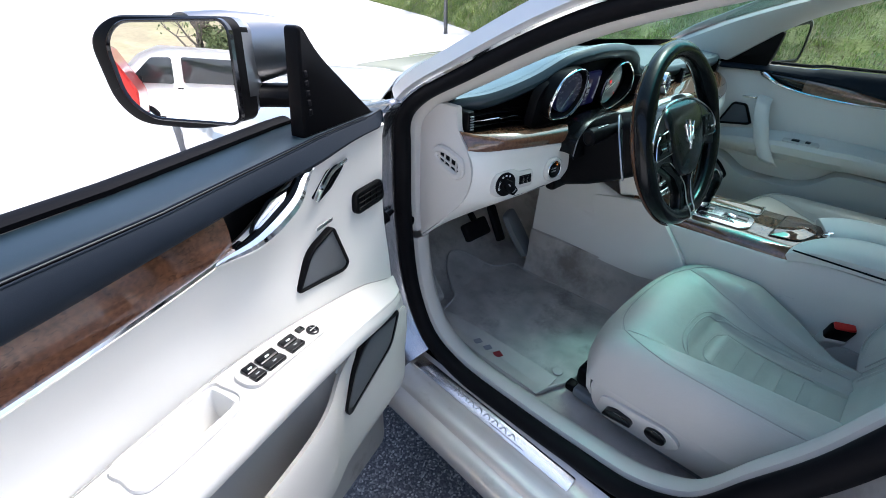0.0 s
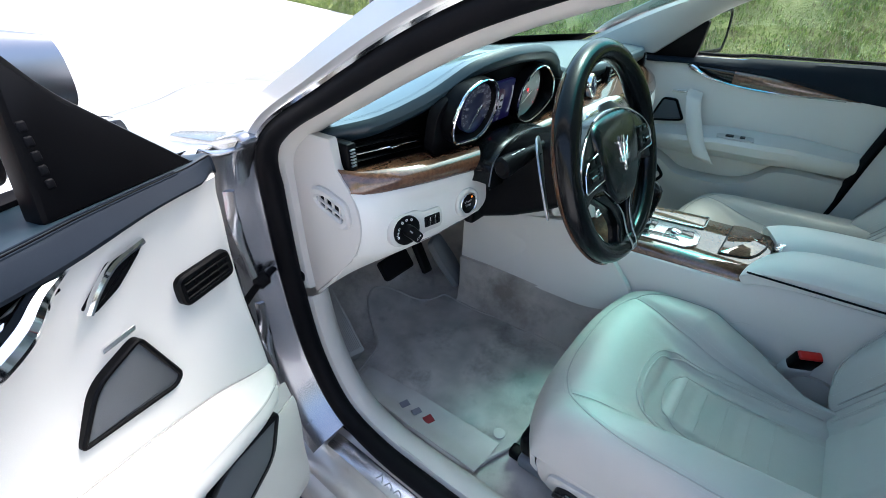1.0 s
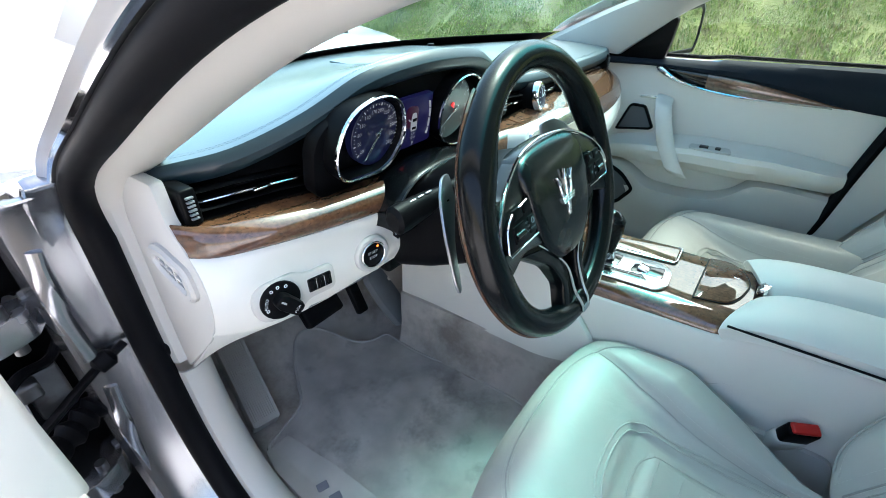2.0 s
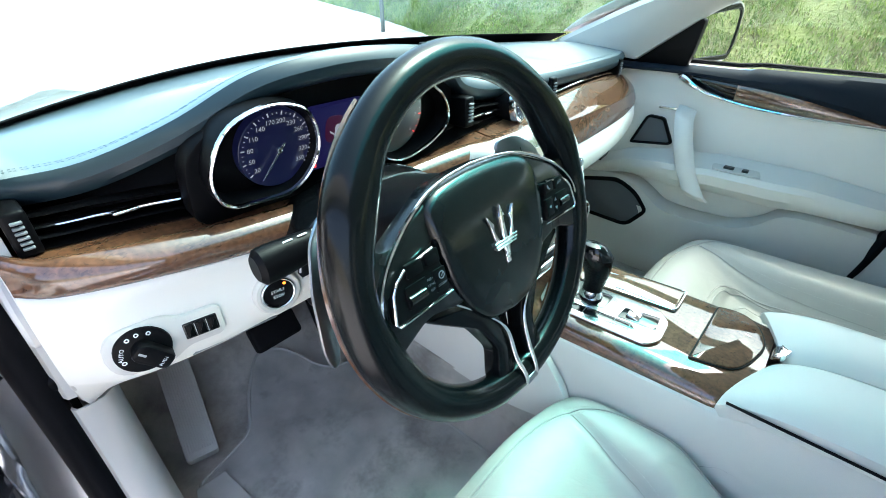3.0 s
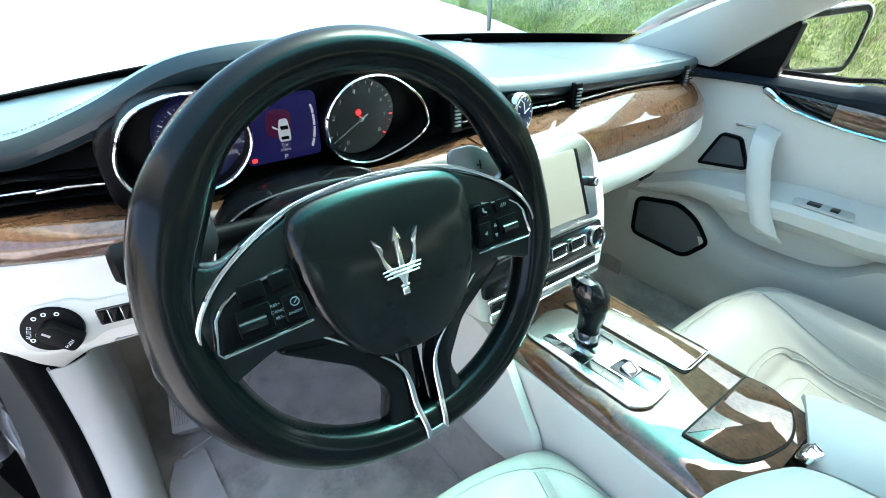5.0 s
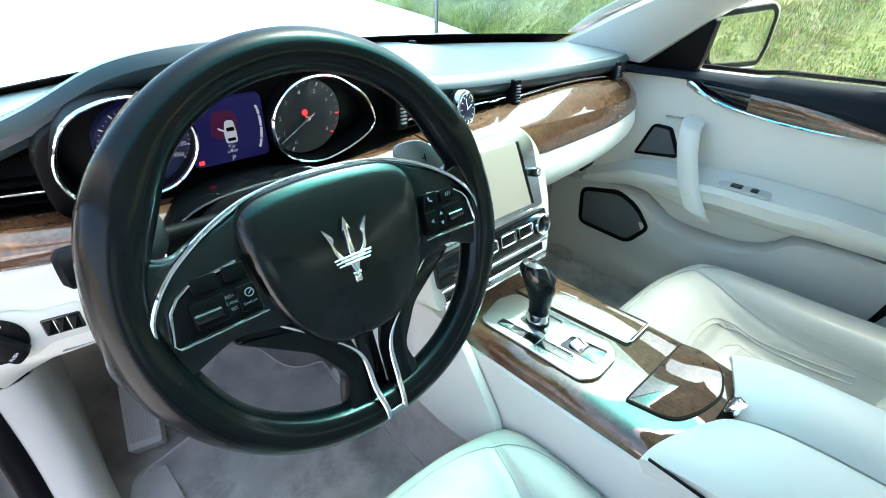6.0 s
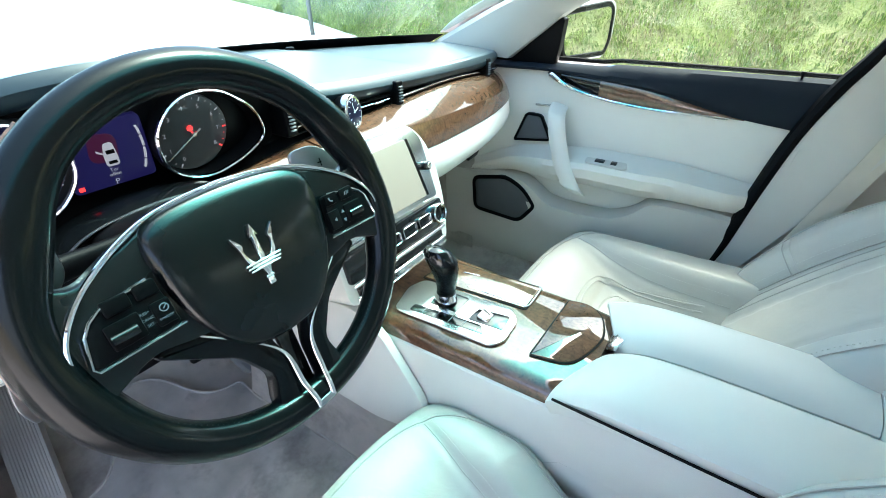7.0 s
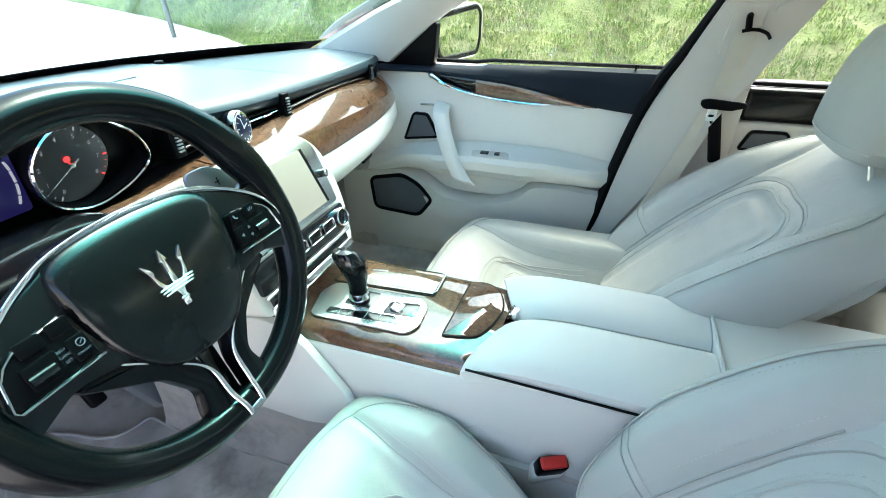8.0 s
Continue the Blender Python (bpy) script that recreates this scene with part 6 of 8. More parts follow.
part("satin_ring", ring(0.0195, 0.0222, 0.0095, 0.001, on(SF), 48, 0.0), SATIN, st)
bt = part("button", disc(0.0196, 0.006, 0.001, on(SF), 36, -0.004), BLACK_PLASTIC, st)
part("writing", moved(words("START", 0.0062), SF @ pose(0, 0.003, 0.0064)), WHITE_MARK, bt, smooth=0)
part("writing", moved(words("STOP", 0.0062), SF @ pose(0, -0.005, 0.0064)), WHITE_MARK, bt, smooth=0)
part("lamp", moved(disc(0.0022, 0.0068, 0.0005, None, 10, 0.005), SF @ pose(0.010, 0.011, 0)), AMBER, bt)
part("card_slot", slab(round_poly([(-0.055, -0.003), (-0.05, 0.003), (0.05, 0.004), (0.055, 0.0)], 0.002), 0.002, 0.0005, on(facing((-0.570, 0.279, 0.692), (-0.14, -1, -0.35))), -0.01), GREY_PLASTIC, dash, "dark card slot")
part("seam", tube([(x, lerp(BELLY, x)[2] + 0.002, lerp(BELLY, x)[3] + 0.001) for x in np.linspace(-0.70, -0.50, 20)], 0.0012, n=5), SEAM, dash)

# ---- centre stack ----
stack = thing("centre_stack", "cream centre stack with a touch screen and climate controls", "centre console", Matrix.Translation((-0.02, 0.16, 0.6)))
KM = facing((-0.045, 0.1455, 0.75), (0, -1, 0.26))
so = round_poly([(-0.135, -0.150), (-0.135, 0.085), (-0.120, 0.114), (0.112, 0.114), (0.160, 0.070), (0.180, -0.018), (0.174, -0.090), (0.156, -0.150)], [0.03, 0.03, 0.02, 0.04, 0.04, 0.05, 0.04, 0.02])
part("stack_body", slab(so, -0.002, 0.006, on(KM), -0.11), CREAM, stack, "cream stack housing")
scf = round_poly([(-0.118, -0.045), (-0.118, 0.108), (0.108, 0.108), (0.140, 0.078), (0.150, -0.045)], [0.01, 0.014, 0.03, 0.03, 0.01])
fr = part("screen_frame", slab(scf, 0.004, 0.002, on(KM), -0.02), SATIN, stack, "satin silver screen frame")
part("screen", slab(round_poly([(-0.090, -0.032), (-0.090, 0.084), (0.092, 0.084), (0.116, -0.034)], 0.004), 0.0052, 0.0004, on(KM), 0.003), SCREEN, fr, "touch screen, its mirrored light drawn as a pale glow")
part("screen_edge", slab(round_poly([(0.094, 0.084), (0.099, 0.084), (0.123, -0.034), (0.117, -0.034)], 0.001), 0.0058, 0.0003, on(KM), 0.003), GLOSS_BLACK, fr)
kb = part("volume_knob", disc(0.0085, 0.018, 0.003, on(KM @ pose(0.130, 0.022, 0)), 28, -0.005), GLOSS_BLACK, stack, "small black knob with a bright cap")
part("knob_cap", disc(0.0060, 0.0188, 0.0006, on(KM @ pose(0.130, 0.022, 0)), 20, 0.017), CHROME, kb)
cl = part("climate_panel", slab(round_poly([(-0.125, -0.106), (-0.125, -0.052), (0.156, -0.052), (0.160, -0.106)], 0.008), 0.004, 0.002, on(KM), -0.02), GLOSS_BLACK, stack, "gloss black climate panel")
for cx, r in ((0.136, 0.021), (-0.051, 0.021)):
    kk = part("climate_knob", ring(0.016, r, 0.014, 0.002, on(KM @ pose(cx, -0.080, 0)), 40, 0.0), CHROME, cl, "chrome-rimmed climate dial")
    part("knob_face", disc(0.0162, 0.009, 0.001, on(KM @ pose(cx, -0.080, 0)), 32), GLOSS_BLACK, kk)
for cx in (0.090, 0.0425, -0.005):
    b = part("climate_button", slab(round_poly([(-0.019, -0.010), (-0.019, 0.010), (0.019, 0.010), (0.019, -0.010)], 0.006), 0.007, 0.001, on(KM @ pose(cx, -0.078, 0)), 0.002), GLOSS_BLACK, cl, "gloss button with a chrome rim")
    part("button_rim", frame_slab(round_poly([(-0.020, -0.011), (-0.020, 0.011), (0.020, 0.011), (0.020, -0.011)], 0.006), 0.002, 0.0085, 0.0006, on(KM @ pose(cx, -0.078, 0)), 0.003), CHROME, b)
part("chrome_bar", rbox((0.27, 0.007, 0.006), 0.002, KM @ pose(0.015, -0.112, 0.003)), CHROME, stack, "bright bar")
part("lower_bar", rbox((0.262, 0.018, 0.010), 0.004, KM @ pose(0.012, -0.140, 0.002)), SATIN, stack, "satin lower lip")
part("lower_button_strip", rbox((0.25, 0.016, 0.006), 0.002, KM @ pose(0.012, -0.124, 0.001)), GLOSS_BLACK, stack)
part("glovebox_latch", slab(round_poly([(-0.030, -0.006), (-0.026, 0.007), (0.030, 0.006), (0.026, -0.007)], 0.003), 0.004, 0.001, on(facing((0.357, lerp(BELLY, 0.357)[0] + 0.010, 0.703), (0.12, -1, -0.30))), -0.02), BLACK_PLASTIC, dash, "dark glovebox latch")

# ---- steering wheel ----
TILT = radians(18)
SWM = basis((-0.3690, 0.0305, 0.8460), (1, 0, 0), (0, math.sin(TILT), math.cos(TILT)), (0, -math.cos(TILT), math.sin(TILT)))   # a: right, b: up the wheel, c: towards the driver
sw_w = thing("steering_wheel", "black leather and burl multifunction steering wheel", "steering wheel", SWM)
RW = 0.1830


def rim_rows(t0, t1, n, grow=0.0, part_of=None, seg=16):
    rows = []
    for t in np.linspace(t0, t1, n):
        ca, sa = math.sin(t), math.cos(t)         # t = 0 at the top, clockwise
        d = abs(math.degrees((t + math.pi) % (2 * math.pi) - math.pi))
        grip = 0.0035 * math.exp(-((d - 62) / 16) ** 2) + 0.002 * math.exp(-((d - 105) / 18) ** 2)
        r0 = RW - 0.004 * math.exp(-((d - 180) / 28) ** 2)
        row = []
        for j in range(seg):
            q = 2 * math.pi * j / seg
            rr = (0.0187 + grip + grow)
            x = r0 + rr * math.cos(q) * 1.02 - (grip * 1.2 if math.cos(q) < 0 else 0)
            row.append((x * ca, x * sa, rr * math.sin(q) * 1.0))
        rows.append(row)
    return rows


part("rim", loft(rim_rows(0, 2 * math.pi, 145)[:-1], close=True, ring=True), BLACK_LEATHER, sw_w, "black leather rim, shiny with use", SWM)
for t0, t1 in ((radians(200), radians(325)), (radians(35), radians(160))):
    rows = []
    for t in np.linspace(t0, t1, 50):
        ca, sa = math.sin(t), math.cos(t)
        rows.append([((RW + 0.0190 * math.cos(q) + 0.0008) * ca, (RW + 0.0190 * math.cos(q) + 0.0008) * sa, 0.0190 * math.sin(q)) for q in np.linspace(-2.0, -0.40, 9)])
    part("wood_insert", shell(rows, 0.003), BURL, sw_w, "burl insert round the outer rim", SWM)
for t in (radians(38), radians(322), radians(118), radians(242)):
    ca, sa = math.sin(t), math.cos(t)
    part("seam", tube([((RW + 0.0172 * math.cos(q)) * ca, (RW + 0.0172 * math.cos(q)) * sa, 0.0172 * math.sin(q)) for q in np.linspace(0, 2 * math.pi, 20)], 0.0009, n=5), BLACK_PLASTIC, sw_w, "", SWM)
for t0, t1 in ((radians(110), radians(170)), (radians(190), radians(250))):
    geos = []
    for t in np.linspace(t0, t1, 34):
        ca, sa = math.sin(t), math.cos(t)
        x = RW - 0.0170
        geos.append(tube([(x * ca - 0.002 * sa, x * sa + 0.002 * ca, 0.006), (x * ca + 0.002 * sa, x * sa - 0.002 * ca, 0.0105)], 0.0006, n=4))
    part("stitching", join(*geos), BLACK_PLASTIC, sw_w, "laced stitching", SWM)
# airbag boss
bo = curve([(-0.088, 0.058), (-0.074, 0.070), (-0.035, 0.077), (0.035, 0.077), (0.074, 0.070), (0.088, 0.058), (0.090, 0.030), (0.083, -0.018), (0.066, -0.056), (0.040, -0.082), (0.012, -0.088), (-0.012, -0.088), (-0.040, -0.082), (-0.066, -0.056), (-0.083, -0.018), (-0.090, 0.030)], 5, True)
rows = []
for k, c in ((1.0, -0.012), (1.012, 0.004), (1.0, 0.012), (0.975, 0.0165), (0.93, 0.019), (0.80, 0.021), (0.5, 0.0225), (0.25, 0.023), (0.02, 0.0232)):
    rows.append([(p[0] * k, p[1] * k, c - 2.2 * max(0, p[1] * k) ** 2) for p in bo])
boss = part("airbag_cover", loft(rows, close=True, caps=True), BOSS_LEATHER, sw_w, "black leather airbag cover", SWM)
# trident-shaped emblem as plain prongs
EM = SWM @ pose(-0.003, 0.001, 0.0215) @ Matrix.Diagonal((0.95, 0.92, 0.8, 1.0))
blade = lambda k: slab(curve([(k * 0.0030, -0.014), (k * 0.0125, -0.0085), (k * 0.0175, 0.002), (k * 0.0195, 0.014), (k * 0.0245, 0.030), (k * 0.0150, 0.0185), (k * 0.0162, 0.013), (k * 0.0135, 0.004), (k * 0.0085, -0.0035), (k * 0.0025, -0.0075)][::k], 4, True), 0.0045, 0.0012, None, 0.0005)
spear = [(0.0, 0.037), (0.0050, 0.0235), (0.0022, 0.0245), (0.0032, -0.002), (0.0048, -0.014), (0.0022, -0.022), (-0.0022, -0.022), (-0.0048, -0.014), (-0.0032, -0.002), (-0.0022, 0.0245), (-0.0050, 0.0235)]
part("emblem", join(
    slab(spear, 0.0055, 0.0012, None, 0.0005), blade(1), blade(-1),
    *[rbox((w, 0.0022, 0.005), 0.0008, pose(0, y, 0.0035)) for w, y in ((0.042, -0.004), (0.040, -0.0078), (0.036, -0.0114))],
    rbox((0.010, 0.003, 0.004), 0.001, pose(0, -0.0235, 0.0025)), rbox((0.0075, 0.008, 0.004), 0.0012, pose(0, -0.0295, 0.002))), CHROME, boss, "chrome three-pronged emblem", EM)
# spokes
for s in (-1, 1):
    so2 = [(s * a, b) for a, b in ((0.030, 0.074), (0.075, 0.070), (0.118, 0.052), (0.143, 0.040), (0.168, 0.054), (0.180, 0.030), (0.184, -0.030), (0.172, -0.066), (0.160, -0.052), (0.120, -0.036), (0.080, -0.045), (0.060, -0.045))]
    sp = part("spoke", slab(round_poly(so2, 0.012), 0.013, 0.005, lambda a, b, c: (a, b, c - 2.2 * max(0, b) ** 2), -0.010), BOSS_LEATHER, sw_w, "black side spoke", SWM)
    part("chrome_arc", tube(curve([(s * 0.0, 0.0785, -0.004), (s * 0.040, 0.076, -0.002), (s * 0.080, 0.069, 0.003), (s * 0.120, 0.051, 0.008), (s * 0.150, 0.029, 0.012), (s * 0.168, 0.003, 0.014), (s * 0.172, -0.034, 0.013)], 6), 0.0024, n=8), CHROME, sp, "fine chrome arc", SWM)
    bo2 = round_poly([(s * a, b) for a, b in ((0.096, 0.026), (0.138, 0.020), (0.154, 0.008), (0.160, -0.022), (0.090, -0.020), (0.092, 0.0))], 0.005)
    bp = part("button_panel", slab(bo2, 0.017, 0.002, None, 0.006), BLACK_PLASTIC, sp, "black button panel", SWM)
    part("panel_chrome", tube([Vector((s * a, b, 0.0172)) for a, b in ((0.100, 0.0275), (0.138, 0.0215), (0.148, 0.015), (0.155, 0.006), (0.161, -0.019), (0.158, -0.0235), (0.088, -0.0215))], 0.0014, n=6), CHROME, bp, "chrome panel edge", SWM)
    for a, b, w2, h2 in ((0.104, 0.020, 0.018, 0.013), (0.127, 0.019, 0.020, 0.013), (0.100, -0.004, 0.016, 0.022), (0.130, -0.004, 0.026, 0.022)):
        bb = part("button", slab(round_poly([(-w2 / 2, -h2 / 2), (-w2 / 2, h2 / 2), (w2 / 2, h2 / 2), (w2 / 2, -h2 / 2)], 0.002), 0.019, 0.001, on(pose(s * a, b, 0)), 0.015), BLACK_PLASTIC, bp, "", SWM)
    if s < 0:
        for tx, a, b, h in (("RES+", 0.1135, 0.0025, 0.0036), ("CANC", 0.1130, -0.0030, 0.0036), ("SET-", 0.1125, -0.0085, 0.0036), ("ON/OFF", 0.1000, -0.0085, 0.0032)):
            part("writing", moved(words(tx, h), pose(-a, b, 0.0194)), GREY_MARK, bp, "", SWM, smooth=0)
        part("speed_symbol", join(ring(0.0030, 0.0038, 0.0197, 0.0002, on(pose(-0.0985, 0.000, 0)), 20, 0.019), rbox((0.0008, 0.0045, 0.0004), 0.0001, pose(-0.0978, 0.0006, 0.0196, 0, 0, -50))), GREY_MARK, bp, "", SWM)
    else:
        part("handset_symbol", tube(curve([(0.100, 0.0225, 0.0194), (0.1010, 0.0190, 0.0194), (0.1045, 0.0175, 0.0194)], 4), 0.0010, n=5), GREY_MARK, bp, "", SWM)
        for k in range(3):
            part("voice_symbol", rbox((0.0010, 0.0040 + 0.001 * (k == 1), 0.0004), 0.0001, pose(0.1245 + 0.0028 * k, 0.0195, 0.0194, 0, 0, -25)), GREY_MARK, bp, "", SWM)
        for x0, y0, k in ((0.1000, -0.0040, 90), (0.1130, 0.0015, 0), (0.1130, -0.0090, 180)):
            part("arrow_symbol", slab([(-0.0022, -0.0016), (0.0022, -0.0016), (0.0, 0.0022)], 0.0197, 0.0001, on(pose(x0, y0, 0, 0, 0, k)), 0.019), GREY_MARK, bp, "", SWM)
    part("scroll_wheel", tube([(s * 0.122, -0.006, 0.018), (s * 0.142, -0.006, 0.018)], 0.005, n=12), GLOSS_BLACK, bp, "", SWM)
# lower spoke, split with chrome edges
for s in (-1, 1):
    lo = round_poly([(s * 0.030, -0.060), (s * 0.095, -0.030), (s * 0.125, -0.040), (s * 0.060, -0.085), (s * 0.036, -0.125), (s * 0.046, -0.158), (s * 0.040, -0.185), (s * 0.013, -0.190), (s * 0.013, -0.12)], 0.010)
    ls = part("lower_spoke", slab(lo, 0.010, 0.005, None, -0.012), BLACK_LEATHER, sw_w, "black lower spoke arm", SWM)
    part("chrome_edge", tube(curve([(s * 0.085, -0.040, 0.011), (s * 0.045, -0.075, 0.012), (s * 0.018, -0.108, 0.012), (s * 0.014, -0.150, 0.014), (s * 0.011, -0.172, 0.0195), (s * 0.010, -0.186, 0.0190)], 6), [0.0012 + 0.0018 * min(1, max(0, (i - 9) / 6)) for i in range(31)], n=8, flat=0.5), SATIN, ls, "fine chrome edge", SWM)
part("lower_bridge", rbox((0.022, 0.008, 0.004), 0.0015, pose(0, -0.183, 0.0185, -12, 0, 0)), GREY_SATIN, sw_w, "satin bridge", SWM)
part("spoke_gap", rbox((0.022, 0.085, 0.006), 0.002, pose(0, -0.132, -0.012)), GLOSS_BLACK, sw_w, "", SWM)
part("hub", loft([[(r * math.cos(t), r * math.sin(t), c) for t in np.linspace(0, 2 * math.pi, 32, endpoint=False)] for r, c in ((0.075, 0.0), (0.075, -0.03), (0.06, -0.05))], close=True, caps=True), BLACK_PLASTIC, sw_w, "", SWM)
# ---- column with shroud, stalk and paddles ----
col = thing("steering_column", "black steering column with stalk and shift paddles", "steering column", Matrix.Translation((-0.37, 0.15, 0.75)))
rows = []
for c, w2, h2, dz in ((-0.035, 0.062, 0.055, 0), (-0.07, 0.075, 0.070, -0.005), (-0.13, 0.082, 0.075, -0.010), (-0.20, 0.085, 0.080, -0.012), (-0.27, 0.085, 0.080, -0.012)):
    rows.append([(a * w2, b * h2 + dz, c) for a, b in round_poly([(-1, -1), (-1, 0.8), (-0.5, 1), (0.5, 1), (1, 0.8), (1, -1)], 0.35)])
part("shroud", loft(rows, close=True, caps=True), BLACK_PLASTIC, col, "black column shroud", SWM)
arch = curve([(-0.500, 0.785), (-0.488, 0.824), (-0.464, 0.845), (-0.435, 0.856), (-0.37, 0.862), (-0.31, 0.856), (-0.272, 0.842), (-0.256, 0.820), (-0.250, 0.785)], 6)
cowl = part("column_cowl", shell([[(x, y, z - dz) for x, z in arch] for y, dz in ((0.280, 0.006), (0.262, 0.002), (0.240, 0.0), (0.222, 0.001), (0.214, 0.005))], 0.004), BLACK_LEATHER, col, "black leather cowl over the column")
# Satin line laid on for the highlight along the leather edge.
part("cowl_edge_glint", tube([(x, 0.213, z - 0.004) for x, z in arch], 0.0016, n=6), GREY_SATIN, cowl, "fine bright line for the glint on the cowl edge")
part("cowl_front", shell([[(x, 0.220 - 0.010 * k, z - 0.008 - k * (z - 0.008 - 0.775)) for x, z in arch] for k in np.linspace(0, 1, 5)], 0.003), BLACK_PLASTIC, cowl, "black cover under the cowl")
part("column_gap", rbox((0.16, 0.03, 0.16), 0.01, pose(-0.37, 0.30, 0.73)), BLACK_PLASTIC, col)
stk = part("stalk", loft([[SWM @ Vector((a, 0.046 + r * 1.15 * math.sin(t), -0.100 + r * 0.9 * math.cos(t))) for t in np.linspace(0, 2 * math.pi, 16, endpoint=False)] for a, r in ((-0.05, 0.009), (-0.10, 0.010), (-0.125, 0.011), (-0.150, 0.014), (-0.195, 0.0165), (-0.207, 0.016), (-0.212, 0.011))], close=True, caps=True), BLACK_PLASTIC, col, "black indicator stalk")
for k in range(3):
    part("stalk_mark", rbox((0.010, 0.0015, 0.003), 0.0005, SWM @ pose(-0.145 - 0.016 * k, 0.0605, -0.092)), WHITE_MARK, stk)
for s, nm in ((-1, "-"), (1, "+")):
    pd = round_poly([(s * 0.128, 0.078), (s * 0.158, 0.080), (s * 0.182, 0.060), (s * 0.198, 0.020), (s * 0.208, -0.035), (s * 0.203, -0.052), (s * 0.193, -0.050), (s * 0.175, 0.0), (s * 0.145, 0.030), (s * 0.128, 0.045)], 0.010)
    pdl = part("shift_paddle", slab(pd, -0.052, 0.002, lambda a, b, c: (a, b, c + 0.42 * (abs(a) - 0.16)), -0.056), GREY_SATIN, col, "dark satin aluminium shift paddle", SWM)
    part("paddle_mark", moved(words(nm, 0.022), pose(s * 0.161, 0.054, -0.0508)), BLACK_PLASTIC, pdl, "", SWM, smooth=0)

# ---- centre console ----
con = thing("centre_console", "cream centre console with a burl top and chrome selector plate", "centre console", Matrix.Translation((0.015, -0.2, 0.16)))
CX, CZ = 0.012, 0.55


def side_rows(s):
    rows = []
    for y in np.linspace(0.52, -0.95, 50):
        top = lerp([(-0.95, 0.575), (-0.26, 0.560), (-0.235, 0.538), (0.10, 0.532), (0.22, 0.560), (0.32, 0.600), (0.52, 0.60)], y)
        w = lerp([(-0.95, 0.135), (-0.24, 0.125), (0.10, 0.130), (0.30, 0.142), (0.52, 0.15)], y)
        dent = 0.026 * min(1, max(0, (-0.05 - y) / 0.20))
        rows.append([(CX + s * (w + a), y, b) for a, b in ((-0.008, top - 0.016), (0.000, top - 0.020), (0.004, top - 0.028), (0.010, top - 0.06), (0.018, top - 0.115), (0.016, top - 0.125), (0.020, top - 0.135), (0.030 - dent, 0.34), (0.040 - dent, 0.24), (0.055 - dent, 0.17), (0.09 - dent, 0.155))])
    return rows


part("side_panel", shell(side_rows(-1), 0.004), CREAM, con, "cream leather console side")
part("side_panel", shell(side_rows(1), 0.004), CREAM, con, "cream leather console side")
part("side_seam", tube([(CX - lerp([(-0.95, 0.135), (-0.24, 0.125), (0.10, 0.130), (0.30, 0.142)], y) - 0.019, y, lerp([(-0.95, 0.575), (-0.26, 0.560), (-0.235, 0.538), (0.10, 0.532), (0.22, 0.560), (0.32, 0.600)], y) - 0.122) for y in np.linspace(0.10, -0.9, 40)], 0.0015, n=5), SEAM, con)
for s in (-1, 1):
    rows = []
    for y in np.linspace(0.52, -0.42, 34):
        w = lerp([(-0.95, 0.135), (-0.24, 0.125), (0.10, 0.130), (0.30, 0.142), (0.52, 0.15)], y)
        zt = (0.340 if s < 0 else 0.276) + 0.02 * max(0, 0.1 - y) * (s < 0)
        dent = 0.026 * min(1, max(0, (-0.05 - y) / 0.20))
        rows.append([(CX + s * (w + a - dent), y, b) for a, b in ((0.034, zt + 0.004), (0.042, zt), (0.047, 0.24), (0.058, 0.185), (0.066, 0.172), (0.096, 0.163))])
    part("tunnel_carpet", shell(rows, s * 0.004), CARPET, con, "stained carpet along the tunnel foot")
# knee pad on the tunnel
kp = round_poly([(0.100, 0.545), (0.158, 0.570), (0.374, 0.532), (0.47, 0.50), (0.502, 0.42), (0.480, 0.350), (0.387, 0.330), (0.10, 0.330), (-0.025, 0.360), (-0.014, 0.425)], 0.030)
part("knee_pad", slab(kp, 0.007, 0.004, lambda a, b, c: (CX - 0.150 - c - 0.13 * max(0, 0.52 - b), a, b), -0.01), CREAM, con, "padded cream knee panel")
# burl top with a rolled edge
rows = []
for y in np.linspace(0.20, -0.262, 40):
    w = lerp([(-0.262, 0.104), (-0.22, 0.113), (0.10, 0.118), (0.20, 0.118)], y)
    lift = 0.05 * max(0, (y - 0.12) / 0.08) ** 2 * 0.4
    rows.append([(CX + a * w, y, CZ + b + lift) for a, b in ((-1.10, -0.040), (-1.092, -0.028), (-1.065, -0.017), (-1.02, -0.009), (-0.95, -0.0042), (-0.87, -0.0012), (-0.78, 0.0004), (-0.5, 0.0012), (0, 0.0018), (0.5, 0.0012), (0.92, 0.0004), (0.97, -0.001), (1.03, -0.005), (1.085, -0.020), (1.10, -0.040))])
part("wood_top", shell(rows, 0.004), BURL, con, "polished burl console top")
part("edge_piping", tube([(CX - 0.1300, y, CZ - 0.040) for y in np.linspace(0.2, -0.235, 30)], 0.002, n=6), CHROME, con)
TOP = lambda a, b, c: (a, b, CZ + 0.002 + c)
pl = part("selector_plate", slab(round_poly([(-0.088, 0.100), (-0.020, 0.118), (0.020, 0.105), (0.030, -0.088), (0.005, -0.112), (-0.055, -0.116), (-0.078, -0.100)], [0.012, 0.012, 0.016, 0.014, 0.012, 0.012, 0.012]), 0.005, 0.0025, TOP), SATIN, con, "satin chrome selector plate")
part("button_strip", slab(round_poly([(-0.076, 0.072), (-0.058, 0.072), (-0.042, -0.062), (-0.062, -0.078)], 0.003), 0.0062, 0.0005, TOP, 0.004), GLOSS_BLACK, pl, "black button strip")
